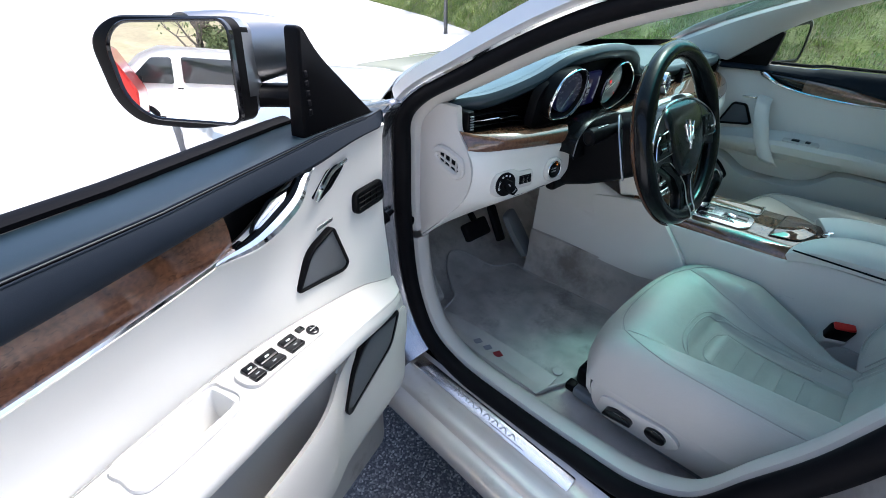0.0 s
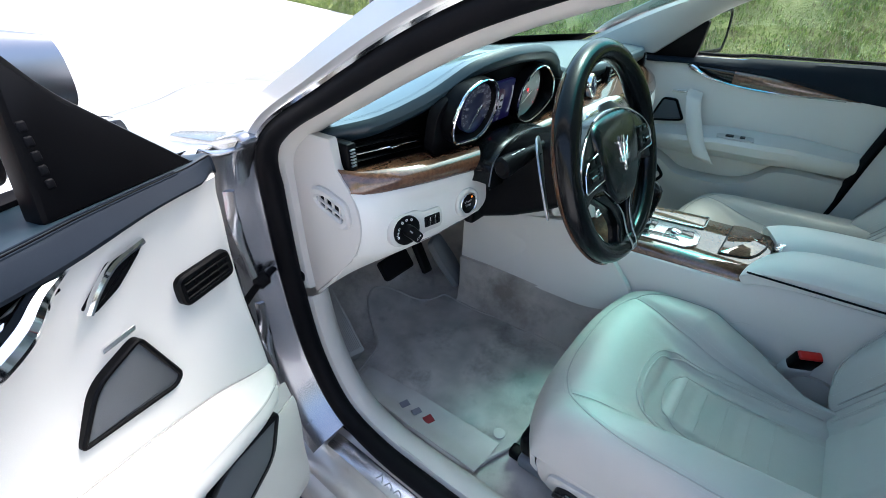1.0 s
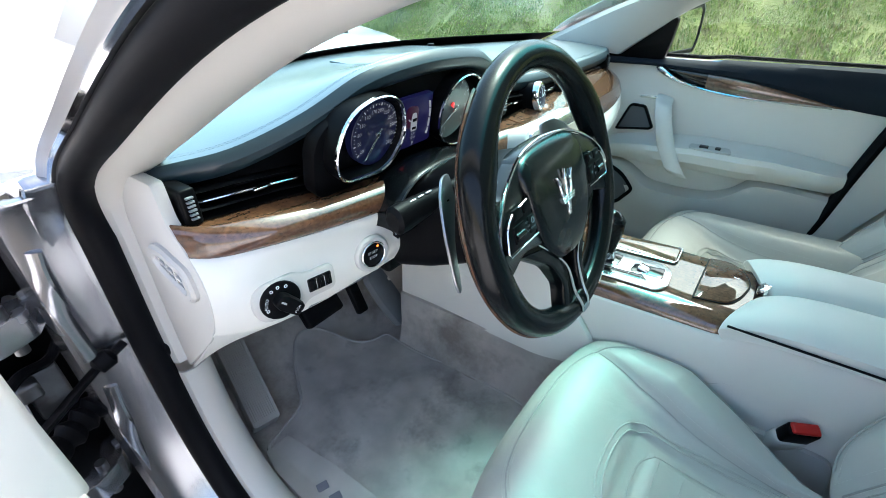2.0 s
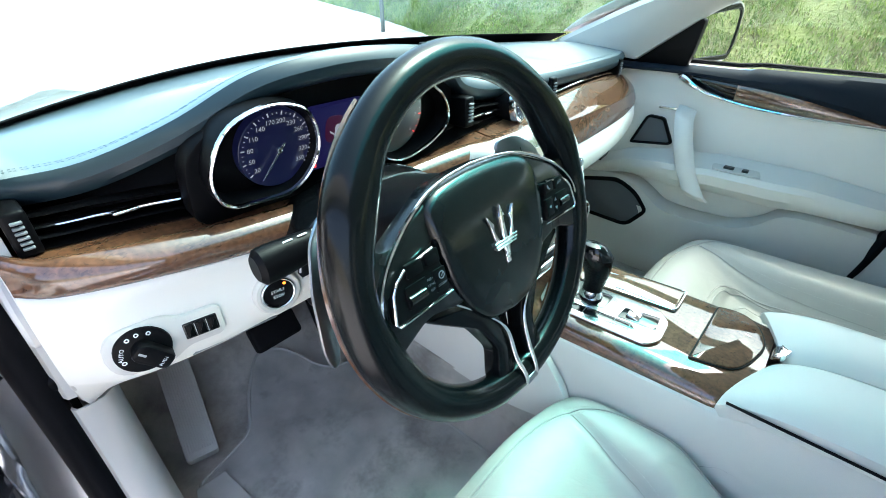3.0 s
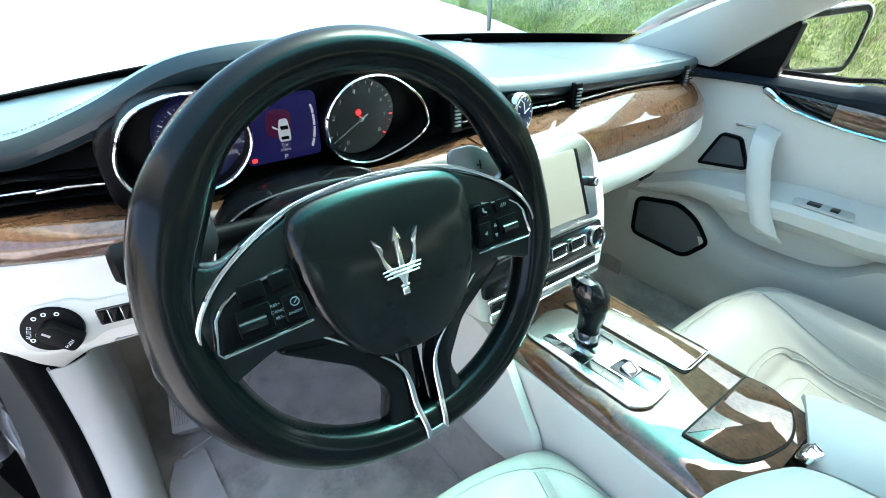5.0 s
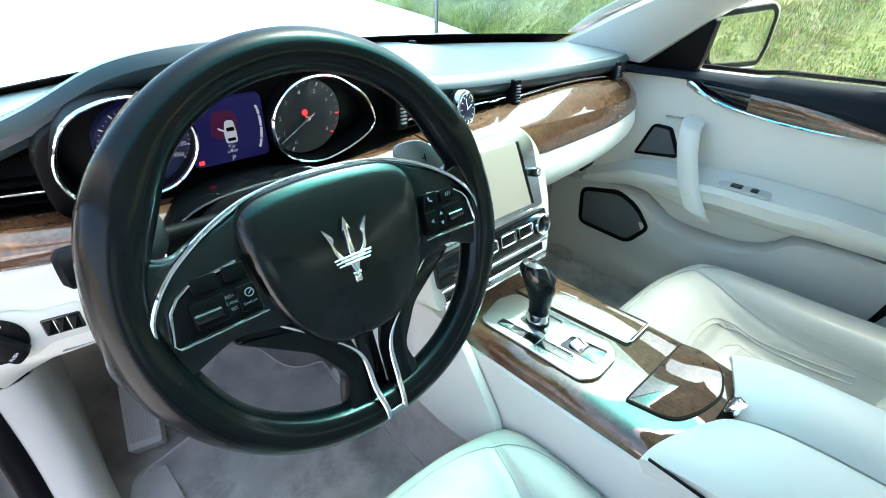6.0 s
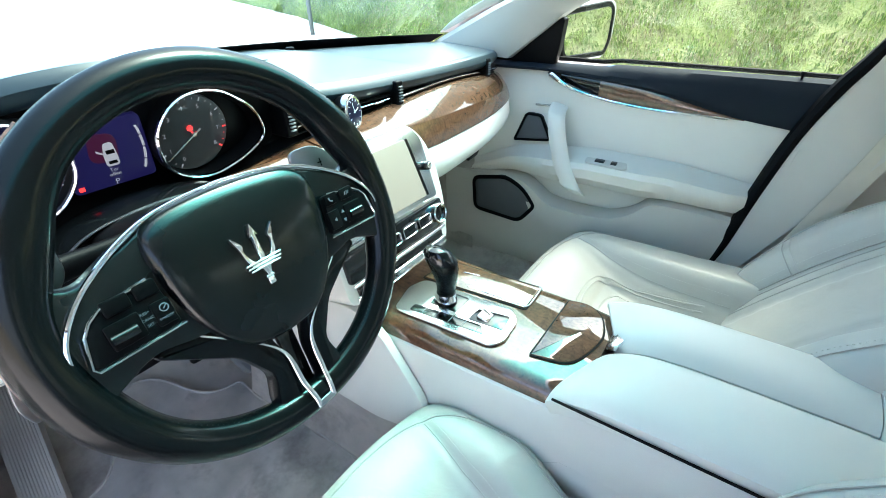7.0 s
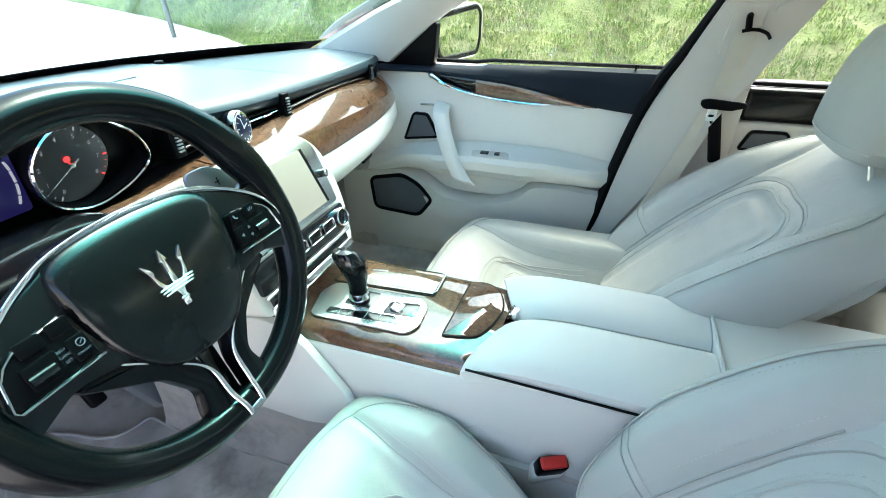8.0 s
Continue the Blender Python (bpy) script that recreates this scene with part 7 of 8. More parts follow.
for k in range(5):
    y = 0.046 - k * 0.027
    part("key_gap", rbox((0.018, 0.0012, 0.0008), 0.0002, pose(-0.064 + 0.003 * k, y, CZ + 0.0084)), GREY_PLASTIC, pl)
part("selector_gate", slab(round_poly([(-0.040, 0.052), (0.010, 0.052), (0.012, -0.006), (-0.036, -0.006)], 0.006), 0.0062, 0.0006, TOP, 0.004), GLOSS_BLACK, pl, "black selector gate")
pb = part("brake_button", slab(round_poly([(-0.041, -0.034), (-0.006, -0.036), (0.006, -0.096), (-0.034, -0.101)], 0.004), 0.0062, 0.0006, TOP, 0.004), GLOSS_BLACK, pl, "gloss black parking brake panel")
part("brake_lever", rbox((0.026, 0.024, 0.008), 0.003, pose(-0.020, -0.058, CZ + 0.010, 12, 0, 0)), CHROME, pb, "chrome parking brake lever")
# selector
GRIP = ((0.0, -0.018, 0.028, 0.020, 0.022), (0.012, -0.018, 0.028, 0.018, 0.020), (0.03, -0.020, 0.027, 0.0155, 0.018), (0.055, -0.023, 0.024, 0.0175, 0.021), (0.085, -0.030, 0.024, 0.0225, 0.027), (0.108, -0.036, 0.026, 0.0240, 0.030), (0.122, -0.041, 0.030, 0.0205, 0.027), (0.132, -0.044, 0.032, 0.012, 0.018), (0.135, -0.045, 0.033, 0.002, 0.004))
grip = lambda rows, grow, a0, a1, n, closed: [[(x + (rx + grow) * math.cos(t), y + (ry + grow) * math.sin(t), CZ + 0.004 + z) for t in np.linspace(a0, a1, n, endpoint=not closed)] for z, x, y, rx, ry in rows]
sel = part("gear_selector", loft(grip(GRIP, 0, 0, 2 * math.pi, 28, True), close=True, caps=True), BLACK_LEATHER, con, "black leather and chrome gear selector")
part("selector_collar", loft([[(x + r * math.cos(t), y + r * 1.1 * math.sin(t), CZ + 0.004 + z) for t in np.linspace(0, 2 * math.pi, 24, endpoint=False)] for z, x, y, r in ((0.010, -0.018, 0.028, 0.0200), (0.016, -0.019, 0.028, 0.0190), (0.026, -0.020, 0.027, 0.0170))], close=True), CHROME, sel, "chrome collar")
part("selector_inlay", loft(grip(GRIP[2:8], 0.0006, -0.95, 0.35, 12, False)), CHROME, sel, "bright inlay on the grip")
part("selector_cap", loft(grip(GRIP[5:], 0.0008, 0, 2 * math.pi, 28, True), close=True, caps=True), GLOSS_BLACK, sel, "gloss black cap of the grip")
# lids
part("cup_lid_gap", frame_slab(round_poly([(0.024, 0.118), (0.112, 0.100), (0.128, -0.108), (0.044, -0.110)], 0.008), 0.003, 0.0012, 0.0004, TOP, 0.0), BLACK_PLASTIC, con)
cup = part("cup_holder_lid", slab(round_poly([(0.028, 0.114), (0.108, 0.096), (0.123, -0.104), (0.048, -0.106)], 0.006), 0.003, 0.0012, TOP), BURL, con, "polished burl cup holder lid")
part("lid_trim", tube([TOP(a, b, 0.003) for a, b in ((0.048, 0.02), (0.052, -0.106), (0.060, -0.109), (0.122, -0.107), (0.124, -0.098))], 0.0018, n=6), SATIN, cup)
part("lid_handle", tube([TOP(0.085, 0.052, 0.0035), TOP(0.092, 0.018, 0.0035)], 0.0014, n=6), SATIN, cup)
lid_o = round_poly([(-0.060, -0.162), (0.118, -0.164), (0.126, -0.205), (0.104, -0.236), (0.052, -0.257), (-0.010, -0.244), (-0.046, -0.226)], [0.006, 0.01, 0.03, 0.03, 0.04, 0.03, 0.02])
part("lid_gap", frame_slab([(a * 1.0, b) for a, b in lid_o], 0.0035, 0.0016, 0.0004, TOP, 0.0), BLACK_PLASTIC, con)
al = part("ashtray_lid", slab(inset(lid_o, 0.003), 0.0035, 0.0012, TOP), BURL, con, "polished burl ashtray lid")
part("lid_mark", rbox((0.010, 0.003, 0.0006), 0.0002, pose(0.06, -0.225, CZ + 0.0058, 0, 0, 70)), SATIN, al)
# armrest, two lids and a rear part
def arm_lid(x0, x1, y0, y1, nose):
    rows = []
    for y in np.linspace(y0, y1, 40):
        rise = 0.030 * (1 - math.exp(-(y0 - y) / 0.045))
        rows.append([])
        for k in range(15):
            s = k / 14
            x = x0 + (x1 - x0) * s
            cut = nose(s)
            yy = y0 + (y - y0) * (y0 - cut - y1) / (y0 - y1) * 1.0 - cut
            edge = 0.012 * (abs(2 * s - 1) ** 6)
            rows[-1].append((x, yy, 0.563 + rise + 0.006 * math.sin(math.pi * s) - edge))
    return rows


def closed_lid(rows, depth):
    low = [[(p[0], p[1], p[2] - depth * (0.25 if i == 0 else 1)) for p in r] for i, r in enumerate(rows)]
    v1, f1 = loft(rows)
    v2, f2 = loft(low)
    k, m = len(rows), len(rows[0])
    o = k * m
    rim = [j for j in range(m)] + [i * m + m - 1 for i in range(1, k)] + [(k - 1) * m + j for j in range(m - 2, -1, -1)] + [i * m for i in range(k - 2, 0, -1)]
    f3 = [(a, b, o + b, o + a) for a, b in zip(rim, rim[1:] + rim[:1])]
    return list(v1) + list(v2), f1 + [tuple(i + o for i in g) for g in f2] + f3


part("armrest_lid", closed_lid(arm_lid(-0.130, 0.020, -0.222, -0.605, lambda s: 0.058 * s ** 1.2), 0.026), CREAM, con, "cream leather armrest half")
part("armrest_lid", closed_lid(arm_lid(0.024, 0.150, -0.230, -0.605, lambda s: 0.050 * (1 - s) ** 1.2), 0.026), CREAM, con, "cream leather armrest half")
rows = [[(CX + a, y, b) for a, b in ((-0.143, 0.545), (-0.142, 0.575), (-0.128, 0.598), (-0.06, 0.603), (0, 0.604), (0.06, 0.603), (0.126, 0.598), (0.142, 0.575), (0.143, 0.545))] for y in np.linspace(-0.6065, -0.95, 10)]
part("armrest_rear", loft(rows, caps=True), CREAM, con, "cream rear part of the armrest")
part("armrest_piping", tube([(CX + a, -0.609, b + 0.002) for a, b in ((-0.142, 0.575), (-0.128, 0.598), (-0.06, 0.603), (0.06, 0.603), (0.126, 0.598), (0.142, 0.575))], 0.003, n=6), CREAM_PLASTIC, con)
part("armrest_gap", tube([(-0.134, y, 0.566) for y in np.linspace(-0.232, -0.61, 20)], 0.0022, n=6), BLACK_PLASTIC, con)
part("armrest_catch", slab(round_poly([(0.022, -0.264), (0.050, -0.264), (0.058, -0.274), (0.036, -0.288), (0.018, -0.280)], 0.006), 0.012, 0.006, lambda a, b, c: (a, b, CZ + 0.002 + c + (-0.262 - b) * 0.5)), CHROME, con, "chrome armrest catch")

# ---- seats ----
def make_seat(cx, label, lean, outer, back_y, tall=1.0, nod=16, fore=0.0):
    """A leather front seat centred on x = cx; outer: which side the door lies on."""
    seat = thing("front_seat", label, "car seat", Matrix.Translation((cx, -0.2, 0.16)), "front seats")
    MID = smooth_table([(0, 0.335), (0.010, 0.378), (0.03, 0.414), (0.07, 0.436), (0.12, 0.432), (0.18, 0.404), (0.25, 0.374), (0.35, 0.355), (0.52, 0.350)], 4)
    SIDE = smooth_table([(0, 0.335), (0.010, 0.378), (0.03, 0.420), (0.08, 0.446), (0.2, 0.450), (0.36, 0.452), (0.52, 0.456)], 4)
    H = 0.278

    def seam_at(b):
        """How far from the middle the bolster's seam runs."""
        return lerp([(0.03, 0.200), (0.08, 0.186), (0.18, 0.158), (0.30, 0.136), (0.52, 0.124)], b)

    def top(a, b):
        e = abs(a)
        sx = seam_at(b)
        s = min(1, max(0, (e - sx + 0.037) / 0.075))
        s = s * s * (3 - 2 * s)
        z = lerp(MID, b) * (1 - s) + lerp(SIDE, b) * s
        if e > 0.225:
            q = min(1, (e - 0.225) / (H - 0.225))
            z -= (lerp(SIDE, b) - 0.325) * (1 - math.sqrt(max(0, 1 - q * q)))
        z -= 0.006 * math.exp(-((e - sx) / 0.008) ** 2) * min(1, max(0, (b - 0.03) / 0.07))          # seam valley beside the bolster
        ins = min(1, max(0, (0.104 - e) / 0.012)) * min(1, max(0, (b - 0.194) / 0.014))
        inn = min(1, max(0, (0.076 - e) / 0.010)) * min(1, max(0, (b - 0.236) / 0.012))
        z += -0.011 * ins + 0.007 * inn - inn * 0.0012 * math.cos((b - 0.236) / 0.042 * 2 * math.pi)
        if a * outer < 0:
            z -= 0.075 * s * min(1, max(0, (b - 0.22) / 0.2))          # the inner bolster falls away beside the buckle
        z += 0.0008 * noise.noise((a * 22 + cx * 9, b * 22, 2))
        return z

    def at(a, b, dz=0.0):
        front = 0.05 - 0.060 * (abs(a) / H) ** 3.2
        tuck = lerp([(0, 1), (0.20, 1), (0.325, 0.81), (0.377, 0.67), (0.434, 0.56), (0.52, 0.48)], b) if a * outer < 0 else 1
        wide, e = H * tuck, abs(a)
        e = e if e < 0.13 else 0.13 + (e - 0.13) * (wide - 0.13) / (H - 0.13)
        return (cx + math.copysign(e, a), front - b, top(a, b) + dz)

    rows = [[at(a, b) for a in np.linspace(-H, H, 145)] for b in list(np.linspace(0, 0.06, 12)) + list(np.linspace(0.065, 0.57, 100))]
    skirt = [[(p[0], p[1] - 0.004, p[2] - 0.03) for p in rows[0]]]
    skirt0 = [[(cx + (p[0] - cx) * 0.97, p[1] - 0.015, 0.27) for p in rows[0]]]
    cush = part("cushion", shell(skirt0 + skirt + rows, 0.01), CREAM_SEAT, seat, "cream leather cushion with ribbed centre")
    for s in (-1, 1):
        path = [at(s * seam_at(b), b, 0.0012) for b in np.linspace(0.075, 0.49, 50)]
        part("bolster_seam", tube(path, 0.0010, n=5), SEAM, cush)
        part("stitching", stitches([at(s * (seam_at(b) + 0.011), b, 0.0010) for b in np.linspace(0.080, 0.48, 60)], (0, 0, 0), r=0.0006), THREAD, cush)
    rim = curve([(0.0, 0.046), (0.10, 0.049), (0.16, 0.058), (0.200, 0.076), (0.224, 0.108), (0.236, 0.16), (0.240, 0.26), (0.242, 0.48)], 10)
    rim = [(-a, b) for a, b in rim[::-1]] + rim[1:]
    part("edge_seam", tube([at(a, b, 0.0006) for a, b in rim], 0.0014, n=5), SEAM, cush)
    for k in (-1, 1):
        part("edge_stitching", stitches([at(a * (1 + k * 0.026), b - k * 0.005 * (abs(a) < 0.21), 0.0008) for a, b in rim], (0, 0, 0), r=0.0006), THREAD, cush)
    for w, b0, r in ((0.106, 0.192, 0.0022), (0.114, 0.182, 0.0018), (0.078, 0.232, 0.0012)):
        arch = [(-w * 1.06, 0.44), (-w, 0.29), (-w * 0.92, b0 + 0.026), (-w * 0.60, b0), (w * 0.60, b0), (w * 0.92, b0 + 0.026), (w, 0.29), (w * 1.06, 0.44)]
        part("arch_seam", tube([at(a, b, 0.0008) for a, b in curve(arch, 8)], r, n=5), CREAM_SEAT, cush)
        part("arch_stitching", stitches([at(a * 1.03, b - 0.002, 0.0012) for a, b in curve(arch, 8)], (0, 0, 0), 0.0035, 0.003, 0.0006), THREAD, cush)
    for k in range(5):
        b0 = 0.257 + k * 0.042
        part("rib_stitching", stitches([at(a, b0, 0.0006) for a in np.linspace(-0.068, 0.068, 20)], (0, 0, 0), r=0.0007), THREAD, cush)
    # side valance and rails
    for s in (-1, 1):
        vo = round_poly([(-0.018, 0.300), (-0.030, 0.345), (-0.10, 0.352), (-0.46, 0.360), (-0.47, 0.245), (-0.35, 0.225), (-0.06, 0.205), (-0.028, 0.235)], [0.02, 0.03, 0.03, 0.03, 0.02, 0.03, 0.03, 0.03])
        va = part("side_cover", slab(vo, 0.012, 0.008, lambda a, b, c, s=s: (cx + s * (0.262 + c - 0.22 * max(0, 0.30 - b)), a, b), -0.02), CREAM_PLASTIC, seat, "cream plastic seat cover")
        if s == outer:
            F = lambda a, b, c, s=s: (cx + s * (0.275 + c - 0.20 * max(0, 0.30 - b)), a, b)
            sp = part("switch_plate", slab(round_poly([(-0.045, 0.235), (-0.055, 0.300), (-0.215, 0.312), (-0.245, 0.285), (-0.22, 0.248)], 0.02), 0.004, 0.002, F, -0.012), CREAM_PLASTIC, va, "raised switch plate")
            part("slide_switch", slab(round_poly([(-0.066, 0.246), (-0.074, 0.272), (-0.096, 0.284), (-0.136, 0.278), (-0.140, 0.260), (-0.108, 0.254)], 0.008), 0.020, 0.004, F, 0.0), GLOSS_BLACK, sp, "black seat slide switch")
            part("lumbar_switch", slab([(-0.190 + 0.024 * math.cos(t), 0.277 + 0.022 * math.sin(t)) for t in np.linspace(0, 6.283, 28, endpoint=False)], 0.012, 0.003, F, 0.0), GLOSS_BLACK, sp, "round black lumbar switch")
        part("seat_rail", rbox((0.045, 0.52, 0.030), 0.008, pose(cx + s * 0.205, -0.22, 0.190)), GREY_PLASTIC, seat, "seat rail cover")
        part("rail_end", rbox((0.03, 0.03, 0.025), 0.006, pose(cx + s * 0.205, 0.052, 0.188)), BLACK_PLASTIC, seat)
    part("seat_pan", rbox((0.46, 0.48, 0.06), 0.015, pose(cx, -0.20, 0.255)), BLACK_PLASTIC, seat)
    # backrest
    L = radians(lean)
    BM = basis((cx, back_y, 0.345), (1, 0, 0), (0, -math.sin(L), math.cos(L)), (0, math.cos(L), math.sin(L))) @ Matrix.Diagonal((1.0 + (tall - 1) * 0.5, tall, 1.0, 1.0))

    def smooth_step(v):
        v = min(1, max(0, v))
        return v * v * (3 - 2 * v)

    def rounded(a, t):
        """Distance from the insert's round-cornered outline, negative inside it."""
        u, v = abs(a) - 0.058, abs(t - 0.185) - 0.190
        return math.hypot(max(u, 0), max(v, 0)) + min(max(u, v), 0) - 0.058

    def face(a, t, w):
        e = abs(a) / w
        f = 0.030 * math.sin(math.pi * min(1, t / 0.5)) * 0.6
        s = min(1, max(0, (abs(a) - 0.125) / 0.075))
        s = s * s * (3 - 2 * s)
        f += 0.058 * s * lerp([(0, 0.8), (0.25, 1.0), (0.42, 0.75), (0.56, 0.2)], t)
        if e > 0.82:
            q = min(1, (e - 0.82) / 0.18)
            f -= 0.075 * (1 - math.sqrt(max(0, 1 - q * q)))
        f -= 0.006 * math.exp(-((abs(a) - 0.150) / 0.006) ** 2)
        d = rounded(a, t)
        f -= smooth_step(-d / 0.018) * (0.007 - 0.0008 * math.sin(t / 0.042 * 2 * math.pi)) - 0.005 * smooth_step((-0.026 - d) / 0.014)
        f -= 0.004 * math.exp(-((d - 0.026) / 0.006) ** 2) 
        f += 0.0007 * noise.noise((a * 20 + cx * 7, t * 20, 5))
        return f

    rows = []
    WID = [(0, 0.165), (0.04, 0.205), (0.10, 0.250), (0.18, 0.272), (0.25, 0.280), (0.38, 0.274), (0.46, 0.262), (0.52, 0.242), (0.56, 0.208), (0.60, 0.148)]
    capf = lambda t: 1.0 if t < 0.46 else math.sqrt(max(0.004, 1 - ((t - 0.46) / 0.135) ** 2))
    for t in list(np.linspace(0, 0.455, 90)) + [0.46 + 0.1348 * math.sin(q) for q in np.linspace(0, 1.53, 18)]:
        w = lerp(smooth_table(WID, 4), t)
        cap = capf(t)
        row = [(a, t, 0.02 + (face(a, t, w) + 0.01) * cap) for a in np.linspace(-w, w, 113)]
        bk = [(a, t, -0.012 * cap - 0.075 * math.sin(math.pi * (a + w) / (2 * w)) ** 0.8 * cap) for a in np.linspace(w * 0.98, -w * 0.98, 20)]
        rows.append(row + bk)
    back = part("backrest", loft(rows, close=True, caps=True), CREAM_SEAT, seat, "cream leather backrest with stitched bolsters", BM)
    WS = smooth_table(WID, 4)
    bp = lambda a, t, d=0.002: (a, t, 0.02 + (face(a, t, lerp(WS, t)) + 0.01) * capf(t) + d)
    for s in (-1, 1):
        part("bolster_seam", tube([bp(s * 0.150, t) for t in np.linspace(0.03, 0.42, 50)], 0.0016, n=5), SEAM, back, "", BM)
        part("stitching", stitches([bp(s * 0.160, t, 0.001) for t in np.linspace(0.03, 0.42, 60)], (0, 0, 0), r=0.0006), THREAD, back, "", BM)
        part("edge_piping", tube([bp(s * lerp(WS, t) * 0.84, t, 0.002) for t in np.linspace(0.04, 0.54, 60)], 0.0016, n=5), CREAM_SEAT, back, "", BM)
        part("edge_stitching", stitches([bp(s * lerp(WS, t) * 0.80, t, 0.001) for t in np.linspace(0.04, 0.54, 70)], (0, 0, 0), r=0.0006), THREAD, back, "", BM)
        for t0 in (0.165, 0.180):
            part("cross_seam", tube([bp(s * a, t0 + 0.10 * (a - 0.15), 0.0012) for a in np.linspace(0.150, lerp(WS, t0) * 0.98, 24)], 0.0013, n=5), SEAM if t0 < 0.17 else CREAM_SEAT, back, "", BM)
    for grow, r in ((0.0, 0.0018), (0.026, 0.0014)):
        w = 0.116 + grow
        arch = curve([(-w, 0.01), (-w, 0.18), (-w, 0.30), (-w, 0.365 + grow * 0.3), (-w + 0.017, 0.410 + grow * 0.8), (-0.058, 0.433 + grow), (0, 0.433 + grow), (0.058, 0.433 + grow), (w - 0.017, 0.410 + grow * 0.8), (w, 0.365 + grow * 0.3), (w, 0.30), (w, 0.18), (w, 0.01)], 6)
        part("arch_seam", tube([bp(a, t, 0.0006) for a, t in arch], r, n=5), SEAM if grow else CREAM_SEAT, back, "", BM)
        part("arch_stitching", stitches([bp(a * (1 + 0.007 / w), t + 0.007 * (t > 0.40), 0.001) for a, t in arch], (0, 0, 0), r=0.0006), THREAD, back, "", BM)
    part("rear_shell", slab(round_poly([(-0.15, 0.04), (-0.18, 0.25), (-0.17, 0.46), (-0.13, 0.52), (0.13, 0.52), (0.17, 0.46), (0.18, 0.25), (0.15, 0.04)], 0.04), 0.02, 0.008, on(BM @ pose(0, 0, -0.105)), -0.006), CREAM_PLASTIC, seat, "cream seat back shell")
    # headrest
    hr = []
    for t, w, d in ((0.615, 0.070, 0.030), (0.622, 0.105, 0.042), (0.645, 0.126, 0.052), (0.70, 0.130, 0.056), (0.76, 0.122, 0.052), (0.80, 0.104, 0.042), (0.822, 0.070, 0.026), (0.828, 0.03, 0.01)):
        hr.append([(w * (abs(math.cos(q)) ** 0.7) * (1 if math.cos(q) >= 0 else -1), t, 0.025 + d * (abs(math.sin(q)) ** 0.8) * (1 if math.sin(q) >= 0 else -1)) for q in np.linspace(0, 2 * math.pi, 32, endpoint=False)])
    hm = Matrix.Translation((0, fore, 0)) @ BM @ Matrix.Translation((0, 0.615, 0)) @ pose(0, 0, 0, nod, 0, 0) @ Matrix.Translation((0, -0.615, 0))
    hd = part("headrest", loft(hr, close=True, caps=True), CREAM_SEAT, seat, "cream leather headrest", hm)
    part("headrest_seam", tube([(a * 0.98, 0.64, 0.025 + 0.055 * math.sqrt(max(0, 1 - (a / 0.13) ** 2)) + 0.001) for a in np.linspace(-0.12, 0.12, 24)], 0.0012, n=5), CREAM_PLASTIC, hd, "", hm)
    for s in (-1, 1):
        part("headrest_post", tube([BM @ Vector((s * 0.06, 0.55, 0.01)), hm @ Vector((s * 0.06, 0.64, 0.02))], 0.006, n=10), CHROME, seat, "chrome headrest post")
        part("post_collar", tube([BM @ Vector((s * 0.06, 0.575, 0.012)), BM @ Vector((s * 0.06, 0.595, 0.014))], 0.011, n=12), CREAM_PLASTIC, seat)
    return seat


make_seat(-0.380, "cream leather driver seat beside the open door", 31, -1, -0.476)
make_seat(0.372, "cream leather passenger seat, backrest reclined", 42, 1, -0.455, 1.05, 36, 0.06)

# belt buckle between the driver seat and the console
bk = thing("belt_buckle", "black belt buckle with a red button in a cream boot", "belt buckle", Matrix.Translation((-0.115, -0.37, 0.28)))
BK = pose(-0.146, -0.390, 0.404, -22, 0, 116)
part("buckle_body", rbox((0.050, 0.024, 0.050), 0.006, BK), BLACK_PLASTIC, bk, "black plastic buckle")
part("release_button", rbox((0.044, 0.020, 0.012), 0.004, BK @ pose(0, 0.0, 0.024)), RED, bk, "red release button")
part("boot", rbox((0.056, 0.030, 0.075), 0.010, BK @ pose(0, 0, -0.055)), CREAM, bk, "cream leather buckle boot")
part("webbing", rbox((0.045, 0.006, 0.12), 0.002, BK @ pose(0, 0, -0.13)), BELT, bk)

# ---- cabin floor, pedals, passenger side, belt ----
FZ = 0.158
rows = []
for y in np.linspace(-2.3, 0.98, 70):
    z = FZ + lerp([(-2.3, 0.0), (0.60, 0.0), (0.70, 0.03), (0.82, 0.14), (0.98, 0.34)], y)
    rows.append([(x, y, z + 0.05 * max(0, (abs(x) - 0.62) / 0.13) ** 2) for x in np.linspace(-0.75, 0.75, 61)])
floor = solid("floor", loft(rows), CARPET, "worn beige carpet over the cabin floor", "car floor", "structure")
part("kick_panel", shell([[(-0.700, y, z) for z in np.linspace(0.165, 0.62, 8)] for y in np.linspace(0.53, 1.0, 8)], 0.004), CREAM_PLASTIC, car, "cream kick panel")
part("footwell_side", shell([[(0.715, y, z) for z in np.linspace(0.16, 0.62, 8)] for y in np.linspace(0.40, 1.0, 8)], 0.004), CARPET, car, "carpeted footwell side")
# driver's mat
mat_o = round_poly([(-0.652, 0.540), (-0.522, 0.574), (-0.462, 0.68), (-0.40, 0.745), (-0.315, 0.715), (-0.288, 0.628), (-0.245, 0.590), (-0.194, 0.580), (-0.205, 0.445), (-0.188, 0.340), (-0.190, 0.120), (-0.205, 0.070), (-0.560, 0.070), (-0.690, 0.12), (-0.690, 0.30), (-0.668, 0.46)], [0.012, 0.03, 0.04, 0.04, 0.04, 0.04, 0.03, 0.02, 0.05, 0.05, 0.03, 0.02, 0.02, 0.03, 0.06, 0.05])
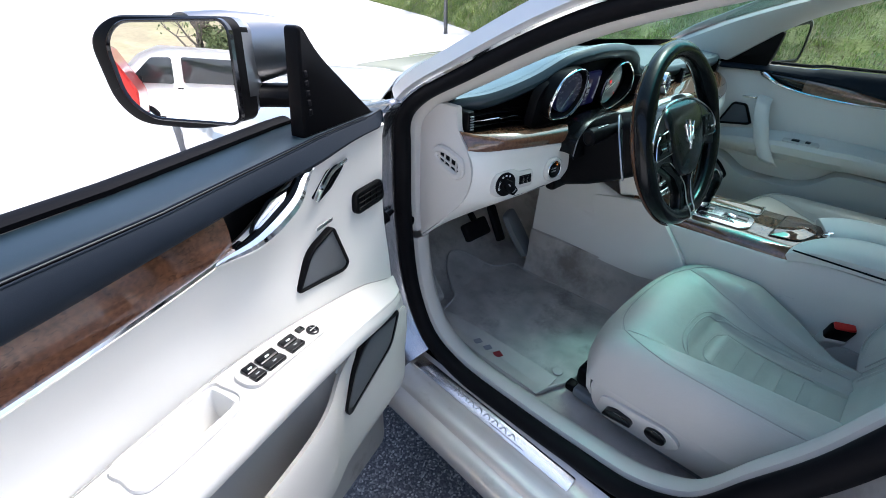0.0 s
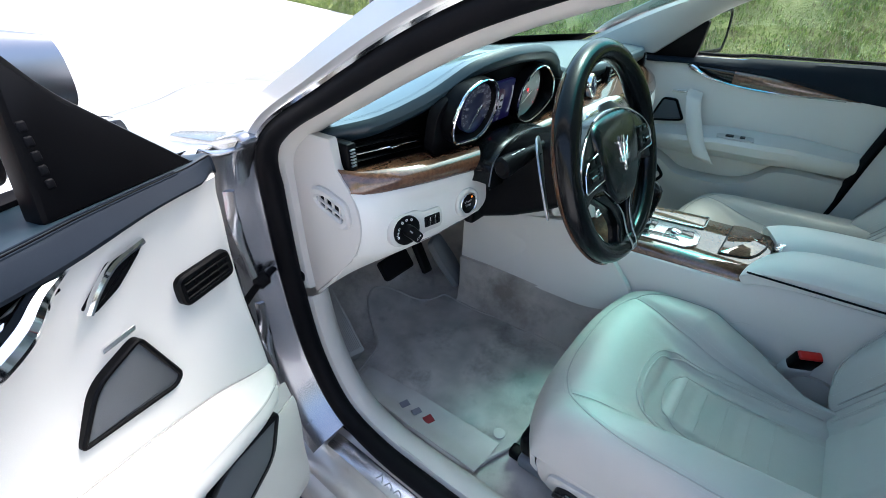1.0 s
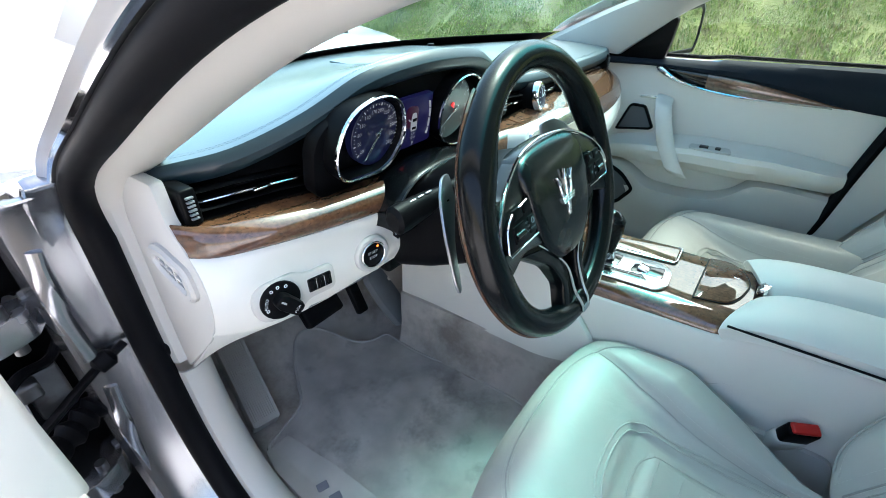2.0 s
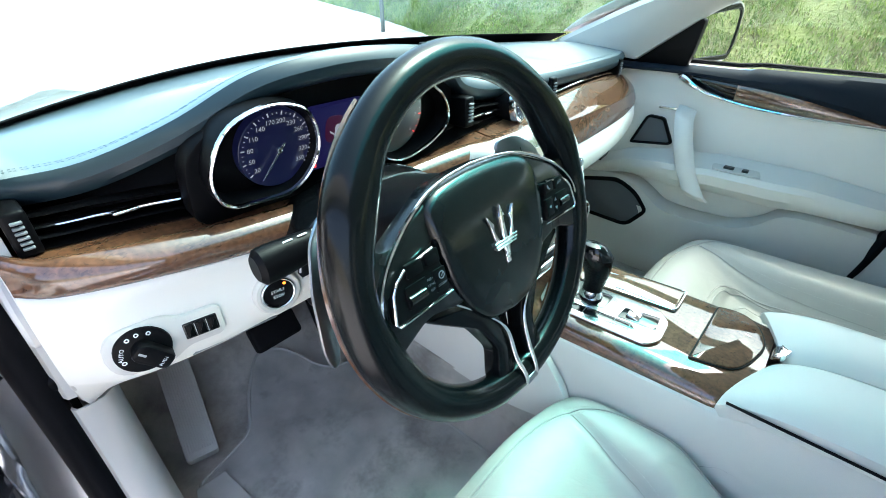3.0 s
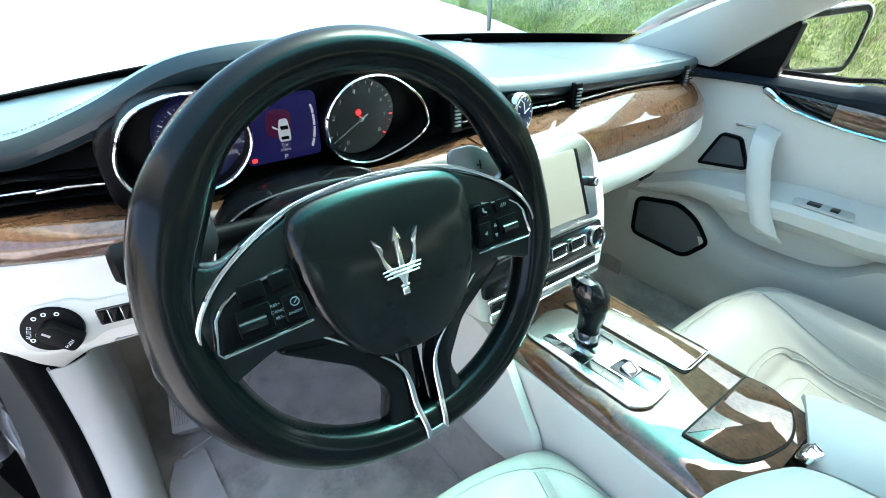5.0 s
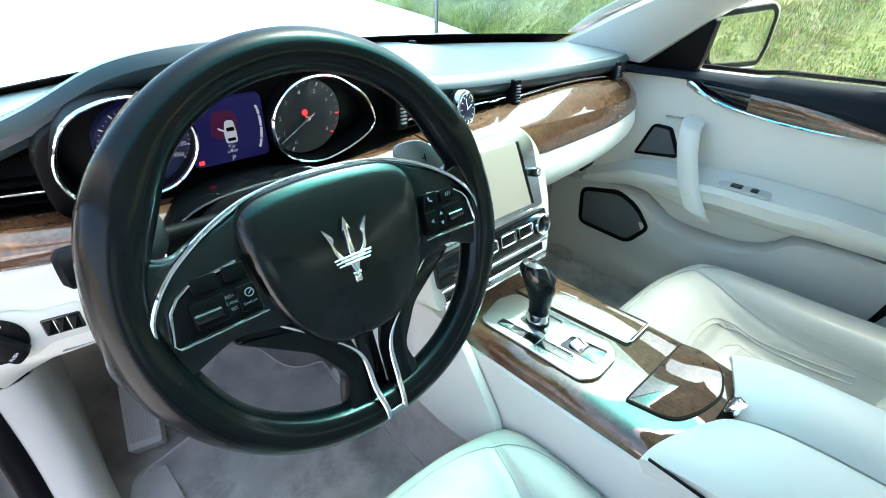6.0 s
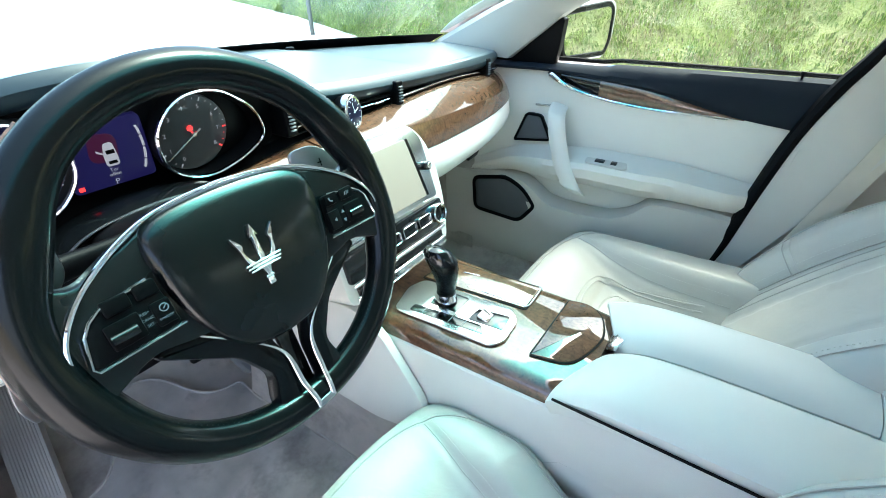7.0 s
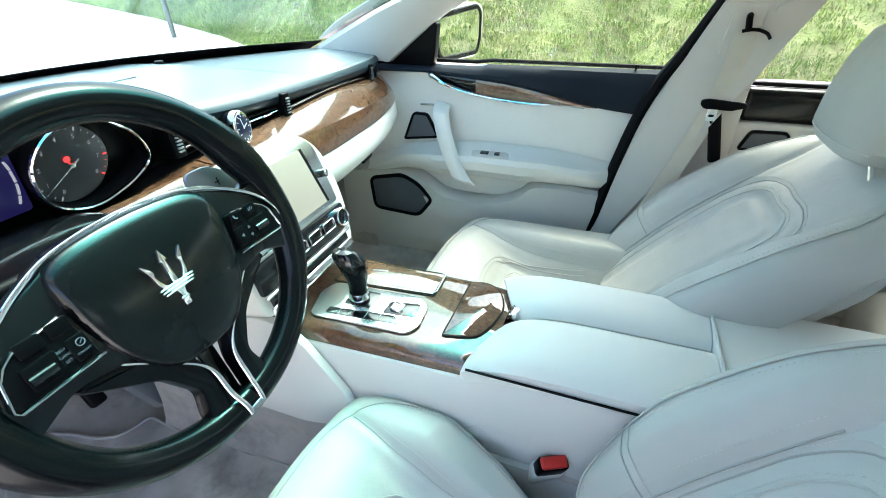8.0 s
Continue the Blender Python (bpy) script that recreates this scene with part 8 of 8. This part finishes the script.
mat = thing("floor_mat", "grey-beige carpet mat with a piped edge", "floor mat", Matrix.Translation((-0.43, 0.33, FZ)))
def mat_z(a, b):
    return FZ + 0.002 + lerp([(0.0, 0.0), (0.60, 0.0), (0.70, 0.03), (0.82, 0.14)], b) + 0.35 * max(0, -0.645 - a)


rows = []
for b in np.linspace(0.073, 0.728, 84):
    cut = []
    for p, q in zip(mat_o, mat_o[1:] + mat_o[:1]):
        if (p[1] - b) * (q[1] - b) < 0:
            cut.append(p[0] + (q[0] - p[0]) * (b - p[1]) / (q[1] - p[1]))
    rows.append([(a, b, mat_z(a, b) + 0.012 + 0.0012 * noise.noise((a * 9, b * 9, 3)) + 0.0022 * noise.noise((a * 22 + 5 * b, b * 13, 8))) for a in np.linspace(min(cut), max(cut), 70)])
part("mat_body", shell(rows, -0.010), MAT_CARPET, mat, "scuffed carpet pile")
HEEL = surface("pale_grey_mat_edge", (0.43, 0.405, 0.38), 0.7, var=0.08, scale=14, fine=700, bump=0.3, dist=0.0008)
part("mat_piping", tube([(a, b, mat_z(a, b) + 0.011) for a, b in inset(mat_o, 0.002)], 0.0042, n=6, closed=True), HEEL, mat, "pale piping")
rows = []
for b in np.linspace(0.522, 0.10, 60):
    x0, x1 = lerp([(0.10, -0.688), (0.293, -0.690), (0.458, -0.682), (0.522, -0.664)], b), lerp([(0.10, -0.585), (0.366, -0.590), (0.522, -0.604)], b)
    rows.append([(a, b, mat_z(a, b) + 0.0145 + 0.0025 * noise.noise((a * 25, b * 14, 6))) for a in np.linspace(x0, x1, 20)])
part("heel_panel", shell(rows, -0.004), HEEL, mat, "pale grey edge panel")
for k, (mt, w2) in enumerate(((GREY_MARK, 0.028), (GREY_MARK, 0.026), (RED_MARK, 0.034))):
    part("badge_bar", rbox((0.024, w2 * 0.7, 0.002), 0.0008, pose(-0.640 + k * 0.001, 0.355 - k * 0.040, FZ + 0.0222, 0, 2, -20)), mt, mat, "embroidered bar")
part("mat_fixing", moved(disc(0.015, 0.004, 0.002, None, 28), pose(-0.560, 0.115, FZ + 0.0150)), HEEL, mat, "round cream fixing")
# foot rest and pedals
fb = Vector((0.195, 0.80, 0.566)).normalized()
fa = (Vector((1, -0.15, 0)) - fb * fb.dot(Vector((1, -0.15, 0)))).normalized()
fr_m = basis((-0.622, 0.564, 0.210), fa, fb, fa.cross(fb))
frest = thing("foot_rest", "ribbed grey foot rest beside the pedals", "foot rest", Matrix.Translation((-0.60, 0.68, 0.17)))
part("rest_plate", slab(round_poly([(-0.032, 0.0), (-0.033, 0.31), (0.033, 0.31), (0.032, 0.0)], 0.008), 0.006, 0.003, on(fr_m), -0.055), HEEL, frest)
for k in range(11):
    part("rib", rbox((0.0028, 0.275, 0.004), 0.0008, fr_m @ pose(-0.025 + k * 0.005, 0.152, 0.0070)), HEEL, frest)
part("badge_oval", ring(0.009, 0.0105, 0.0098, 0.0006, on(fr_m @ pose(0, 0.145, 0) @ Matrix.Diagonal((1.0, 1.45, 1.0, 1.0))), 32, 0.006), HEEL, frest)
brake = thing("brake_pedal", "black rubber brake pedal", "pedal", Matrix.Translation((-0.38, 0.62, 0.36)))
part("pad", rbox((0.115, 0.030, 0.065), 0.010, pose(-0.385, 0.615, 0.378, -35, 0, 0)), RUBBER, brake)
part("arm", tube(curve([(-0.375, 0.625, 0.39), (-0.37, 0.68, 0.45), (-0.36, 0.72, 0.58)], 5), 0.012), BLACK_PLASTIC, brake)
clp = thing("pedal_bracket", "black steel pedal arm over the footwell", "pedal", Matrix.Translation((-0.27, 0.62, 0.32)))
part("arm", rbox((0.036, 0.022, 0.14), 0.008, pose(-0.262, 0.625, 0.355, -30, 0, -6)), BLACK_PLASTIC, clp)
acc = thing("accelerator_pedal", "tall grey accelerator pedal hinged at the floor", "pedal", Matrix.Translation((-0.15, 0.57, 0.19)))
part("pad", slab(round_poly([(-0.040, -0.085), (-0.048, 0.02), (-0.040, 0.10), (0.035, 0.105), (0.042, 0.0), (0.028, -0.09)], 0.02), 0.014, 0.005, on(basis((-0.165, 0.585, 0.285), (0.96, 0.28, 0), (-0.15, 0.52, 0.84), (0.24, -0.80, 0.54))), -0.008), GREY_PLASTIC, acc)
part("pad_dot", moved(disc(0.006, 0.004, 0.001, None, 14), basis((-0.155, 0.60, 0.34), (0.96, 0.28, 0), (-0.15, 0.52, 0.84), (0.24, -0.80, 0.54)) @ pose(0, 0, 0.012)), CREAM_PLASTIC, acc)
part("under_dash", rbox((0.72, 0.30, 0.03), 0.01, pose(-0.42, 0.66, 0.60, 8, 0, 0)), BLACK_PLASTIC, dash, "dark underside")
part("under_dash", rbox((0.60, 0.30, 0.03), 0.01, pose(0.42, 0.60, 0.61, 6, 0, 0)), CREAM_PLASTIC, dash)

# passenger side behind the front door: centre pillar, belt, rear door
bp_o = round_poly([(-0.345, 0.22), (-0.385, 0.42), (-0.425, 0.60), (-0.462, 0.76), (-0.510, 0.872), (-0.585, 1.05), (-0.63, 1.17), (-0.83, 1.17), (-0.765, 1.05), (-0.700, 0.86), (-0.70, 0.22)], 0.012)
pil = part("centre_pillar_trim", slab(bp_o, 0.014, 0.010, lambda a, b, c: (0.735 - c - 0.40 * max(0, b - 0.87) ** 1.25, a, b), -0.03), CREAM_PLASTIC, car, "cream centre pillar trim")
part("pillar_joint", tube([(0.722, a, 0.852) for a in np.linspace(-0.515, -0.70, 8)], 0.0015, n=5), SEAM, pil)
part("vent_recess", slab(round_poly([(-0.47, 0.735), (-0.50, 0.735), (-0.492, 0.60), (-0.455, 0.48), (-0.435, 0.50)], 0.012), 0.018, 0.004, lambda a, b, c: (0.735 - c, a, b), 0.0), CREAM_PLASTIC, pil)
on_pillar = lambda a, b, c: (0.719 - c - 0.40 * max(0, b - 0.87) ** 1.25, a, b)
oval = lambda y, z, ry, rz: [(y + ry * math.cos(t), z + rz * math.sin(t)) for t in np.linspace(0, 6.283, 28, endpoint=False)]
hk = part("coat_hook", frame_slab(oval(-0.712, 1.036, 0.030, 0.018), 0.008, 0.006, 0.003, on_pillar), CREAM_PLASTIC, pil, "cream coat hook")
part("hook_flap", slab(oval(-0.712, 1.036, 0.018, 0.010), 0.005, 0.002, on_pillar), CREAM_PLASTIC, hk)
sb = thing("seat_belt", "beige seat belt hanging on the centre pillar", "seat belt", Matrix.Translation((0.68, -0.6, 0.3)))


def strap(p, w):
    rows = []
    for i, q in enumerate(p):
        q = Vector(q)
        t = (Vector(p[min(i + 1, len(p) - 1)]) - Vector(p[max(i - 1, 0)])).normalized()
        s = t.cross(Vector((1, 0, 0))).normalized() * w / 2
        rows.append([q - s, q - s * 0.5, q, q + s * 0.5, q + s])
    return shell(rows, 0.0015)


part("webbing", strap(curve([(0.664, -0.645, 1.000), (0.666, -0.642, 0.965), (0.669, -0.640, 0.92), (0.672, -0.630, 0.85), (0.676, -0.610, 0.77), (0.676, -0.588, 0.695), (0.668, -0.553, 0.595), (0.650, -0.51, 0.47), (0.63, -0.48, 0.36)], 6), 0.046), BELT, sb, "beige webbing")
part("upper_guide", tube(curve([(0.656, -0.630, 0.990), (0.655, -0.645, 0.994), (0.655, -0.665, 0.993), (0.656, -0.682, 0.986), (0.658, -0.690, 0.976)], 5), 0.0038, n=8), BLACK_PLASTIC, sb, "black upper guide")
part("guide_hook", tube(curve([(0.668, -0.640, 1.022), (0.656, -0.638, 1.014), (0.653, -0.640, 1.002), (0.657, -0.642, 0.992)], 5), 0.007, n=8), BLACK_PLASTIC, sb)
part("guide_cover", slab(round_poly([(-0.610, 1.045), (-0.672, 1.045), (-0.668, 0.96), (-0.618, 0.92), (-0.598, 0.94)], 0.012), 0.004, 0.003, lambda a, b, c: (0.6745 - c, a, b), -0.02), CREAM_PLASTIC, sb)
tg = part("tongue", slab(round_poly([(-0.590, 0.834), (-0.606, 0.838), (-0.690, 0.832), (-0.692, 0.822), (-0.660, 0.812), (-0.600, 0.814), (-0.590, 0.822)], 0.005), 0.005, 0.002, lambda a, b, c: (0.665 - c, a, b), -0.004), BLACK_PLASTIC, sb, "black belt tongue")
part("tongue_metal", rbox((0.003, 0.024, 0.030), 0.001, pose(0.662, -0.620, 0.800)), SATIN, tg)
part("tongue_slot", rbox((0.003, 0.012, 0.006), 0.001, pose(0.6605, -0.620, 0.798)), BLACK_PLASTIC, tg)
part("stop_sleeve", rbox((0.018, 0.030, 0.140), 0.008, pose(0.680, -0.645, 0.742, -14, 0, 0)), BLACK_PLASTIC, sb, "black sleeve")
rdoor = thing("rear_car_door", "closed rear door with black top roll and cream panel", "car door", Matrix.Translation((0.84, -1.2, 0.1)))
part("door_case", rbox((0.08, 1.10, 0.80), 0.03, pose(0.83, -1.27, 0.46)), PAINT, rdoor)
part("panel", rbox((0.04, 1.15, 0.56), 0.012, pose(0.762, -1.27, 0.49)), CREAM_PLASTIC, rdoor, "cream rear door panel")
part("upper_roll", rbox((0.05, 1.15, 0.085), 0.02, pose(0.760, -1.27, 0.812)), BLACK_LEATHER, rdoor, "black leather door top")
part("sill_strip", rbox((0.02, 1.12, 0.010), 0.003, pose(0.785, -1.27, 0.858)), RUBBER, rdoor)
speaker(rdoor, round_poly([(-0.715, 0.695), (-0.735, 0.750), (-0.82, 0.752), (-0.85, 0.700)], 0.012), lambda a, b, c: (0.741 - c, a, b), 0.006, fw=0.007)
part("window_pane", loft([[(0.800 - 0.11 * s * s - 0.02 * s, a, 0.86 + 0.30 * s) for s in np.linspace(0, 1, 6)] for a in np.linspace(-0.74, -1.80, 8)]), SIDE_GLASS, rdoor, "tinted rear side window")
# rear bench
rb = thing("rear_bench", "cream leather rear bench", "car seat", Matrix.Translation((0, -1.3, 0.16)))
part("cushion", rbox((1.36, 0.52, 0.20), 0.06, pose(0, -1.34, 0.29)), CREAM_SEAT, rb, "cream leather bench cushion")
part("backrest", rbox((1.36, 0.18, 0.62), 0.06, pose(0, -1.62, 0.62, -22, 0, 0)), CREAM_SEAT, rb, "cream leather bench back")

# ---- things behind the camera and far off ----
VAN_PAINT = surface("white_van_paint", (0.78, 0.78, 0.77), 0.3, var=0.03, coat=0.8, bump=0.0)
RED_PAINT = surface("red_car_paint", (0.52, 0.03, 0.025), 0.3, var=0.04, coat=0.8, bump=0.0)
DARK_GLASS = surface("dark_vehicle_glass", (0.02, 0.024, 0.026), 0.06, var=0.04, bump=0.0, coat=0.5)


def wheels(parent, pts, m):
    for x, y in pts:
        w = part("wheel", loft([[m @ Vector((x + h, y + r * math.cos(a), 0.32 + r * math.sin(a))) for a in np.linspace(0, 2 * math.pi, 28, endpoint=False)] for r, h in ((0.2, 0.1), (0.3, 0.1), (0.32, 0.07), (0.32, -0.07), (0.3, -0.1), (0.2, -0.1))], close=True), RUBBER, parent, "black tyre")
        part("rim", moved(disc(0.21, 0.09, 0.02, None, 24, -0.09), m @ pose(x, y, 0.32, 0, 90, 0)), SATIN, w)


def vehicle(name, label, category, paint, prof, width, wins, wheel_y, m):
    """A vehicle from its side outline (y forward, z up), with windows on both sides."""
    v = thing(name, label, category, m)
    out = round_poly(prof, 0.10, 4)
    rows = [[m @ Vector((s * width / 2 * k, a, b if b < 1.0 else 1.0 + (b - 1.0) * (1 - 0.02 * (1 - k)))) for a, b in (out if k == 1 else inset(out, 0.05))] for s, k in ((-1, 0.90), (-1, 1), (1, 1), (1, 0.90))]
    part("body", loft(rows, close=True, caps=True), paint, v)
    for w in wins:
        for s in (-1, 1):
            part("window", slab(round_poly(w, 0.06), 0.012, 0.004, lambda a, b, c, s=s: m @ Vector((s * (width / 2 * 0.93 + c + 0.10 * (0.5 - 0.5 * 1)) + s * 0.06, a, b)), -0.02), DARK_GLASS, v, "dark window")
    wheels(v, [(s * (width / 2 - 0.10), y) for s in (-1, 1) for y in wheel_y], m)
    return v


VM = pose(-14.15, 0.17, GROUND, 0, 0, 0)
van = vehicle("van", "white passenger van with dark windows", "van", VAN_PAINT, [(-2.4, 0.35), (-2.45, 1.85), (-2.1, 1.95), (1.05, 1.95), (1.45, 1.75), (2.05, 1.12), (2.45, 0.95), (2.5, 0.4)], 1.9,
              [[(-1.9, 1.15), (-1.9, 1.72), (-0.75, 1.72), (-0.75, 1.15)], [(-0.62, 1.15), (-0.62, 1.72), (0.62, 1.72), (0.62, 1.15)], [(0.82, 1.12), (0.82, 1.70), (1.22, 1.68), (1.75, 1.12)]], (-1.5, 1.5), VM)
for s in (-1, 1):
    part("door_mirror", rbox((0.14, 0.12, 0.20), 0.04, VM @ pose(s * 1.03, 1.50, 1.18)), BLACK_PLASTIC, van, "black door mirror")
    for y in (0.70, -0.52):
        part("door_handle", rbox((0.04, 0.14, 0.03), 0.01, VM @ pose(s * 0.96, y, 1.02)), BLACK_PLASTIC, van)
RM = pose(-11.1, 3.50, GROUND, 0, 0, 0)
red = vehicle("red_car", "red people carrier parked near the white van", "car", RED_PAINT, [(-2.0, 0.35), (-2.05, 1.0), (-1.60, 1.80), (0.4, 1.84), (1.15, 1.1), (1.95, 0.95), (2.05, 0.4)], 1.75,
              [[(-1.75, 1.05), (-1.48, 1.62), (-0.75, 1.64), (-0.75, 1.05)], [(-0.65, 1.05), (-0.65, 1.64), (0.25, 1.64), (0.85, 1.05)]], (-1.3, 1.3), RM)


def tree(x, y, h, seed, leafy, label, cat="tree"):
    rnd = random.Random(seed)
    m = Matrix.Translation((x, y, GROUND if x < 3 else bank_z(x, y)))
    t = thing("tree", label, cat, m)
    trunk = [(0.12 * math.sin(i * 0.7 + seed), 0.1 * math.cos(i * 0.9), h * 0.62 * i / 7) for i in range(8)]
    part("trunk", tube(trunk, [h * 0.026 * (1 - i / 10) for i in range(8)], n=9), BARK, t, "", m)
    limbs, tips = [], []
    for k in range(16):
        z0 = h * rnd.uniform(0.22, 0.62)
        a = rnd.uniform(0, 6.28)
        ln = h * rnd.uniform(0.22, 0.40)
        p = [Vector((0, 0, z0))]
        for j in range(1, 6):
            p.append(p[-1] + Vector((math.cos(a) * ln / 6, math.sin(a) * ln / 6, ln / 6 * rnd.uniform(0.6, 1.3))) + Vector((rnd.uniform(-1, 1), rnd.uniform(-1, 1), rnd.uniform(-0.4, 0.4))) * ln * 0.05)
        limbs.append(tube(p, [h * 0.009 * (1 - j / 6.5) for j in range(6)], n=5))
        for j in (2, 3, 4, 5):
            for _ in range(3):
                q = p[j] + Vector((rnd.uniform(-1, 1), rnd.uniform(-1, 1), rnd.uniform(-0.2, 1))) * ln * 0.25
                limbs.append(tube([p[j], q], [h * 0.0025, h * 0.001], n=4))
                tips.append(q)
    part("limbs", join(*limbs), BARK, t, "", m)
    verts, faces = [], []
    for q in tips:
        for _ in range(leafy):
            c = q + Vector((rnd.gauss(0, 1), rnd.gauss(0, 1), rnd.gauss(0, 0.8))) * h * 0.045
            a = Vector((rnd.uniform(-1, 1), rnd.uniform(-1, 1), rnd.uniform(-1, 1))).normalized() * rnd.uniform(0.05, 0.11)
            b = a.cross(Vector((rnd.uniform(-1, 1), rnd.uniform(-1, 1), rnd.uniform(-1, 1)))).normalized() * a.length * 0.6
            o = len(verts)
            verts += [m @ (c - a), m @ (c + b), m @ (c + a), m @ (c - b)]
            faces += [(o, o + 1, o + 2, o + 3)]
    if verts:
        part("crown", (verts, faces), LEAVES, t, "", I4, 0)
    return t


for i, (x, y, h, lf) in enumerate(((-27, 0.2, 8, 1), (-26, 4.5, 7, 1), (-28, -3, 9, 1), (-29, 8, 8, 1))):
    tree(x, y, h, 40 + i, lf, "sparse early-spring tree behind the van")
tree(-27, -1.2, 4.2, 60, 26, "dense dark evergreen behind the van")
for i, (x, y, h) in enumerate(((11.5, 9.5, 4.0), (14.0, 13.0, 4.5), (10.5, -4.0, 3.5), (16, 18, 5))):
    tree(x, y, h, 80 + i, 22, "leafy shrub on the bank", "shrub")
# low wall and slope far off behind the van, lamp post ahead
solid("retaining_wall", rbox((0.5, 60, 1.3), 0.03, pose(-30, 5, GROUND + 0.62)), CONCRETE, "pale concrete retaining wall behind the yard", "wall", "structure")
DRY_SLOPE = surface("dry_hillside", (0.36, 0.31, 0.20), 0.95, var=0.3, scale=0.25, fine=3, bump=0.5, dist=0.05, dirt=((0.22, 0.22, 0.10), 0.12, 0.5))
hill = [[(-32 - d, y, GROUND + 0.3 * d + 1.2 + 0.5 * noise.noise((d * 0.2, y * 0.2, 3))) for d in np.linspace(0, 60, 20)] for y in np.linspace(-60, 60, 40)]
solid("hill", loft(hill), DRY_SLOPE, "dry beige hillside behind the yard", "hill", "structure")
lamp = thing("lamp_post", "grey steel lamp post by the verge", "lamp post", Matrix.Translation((8.6, 10.2, GROUND)))
part("post", tube([(8.6, 10.2, GROUND), (8.6, 10.2, GROUND + 2), (8.6, 10.2, GROUND + 5)], [0.06, 0.05, 0.04], n=12), STEEL, lamp)
part("lamp_head", rbox((0.5, 0.16, 0.09), 0.03, pose(8.4, 10.2, GROUND + 5.02)), GREY_PLASTIC, lamp)
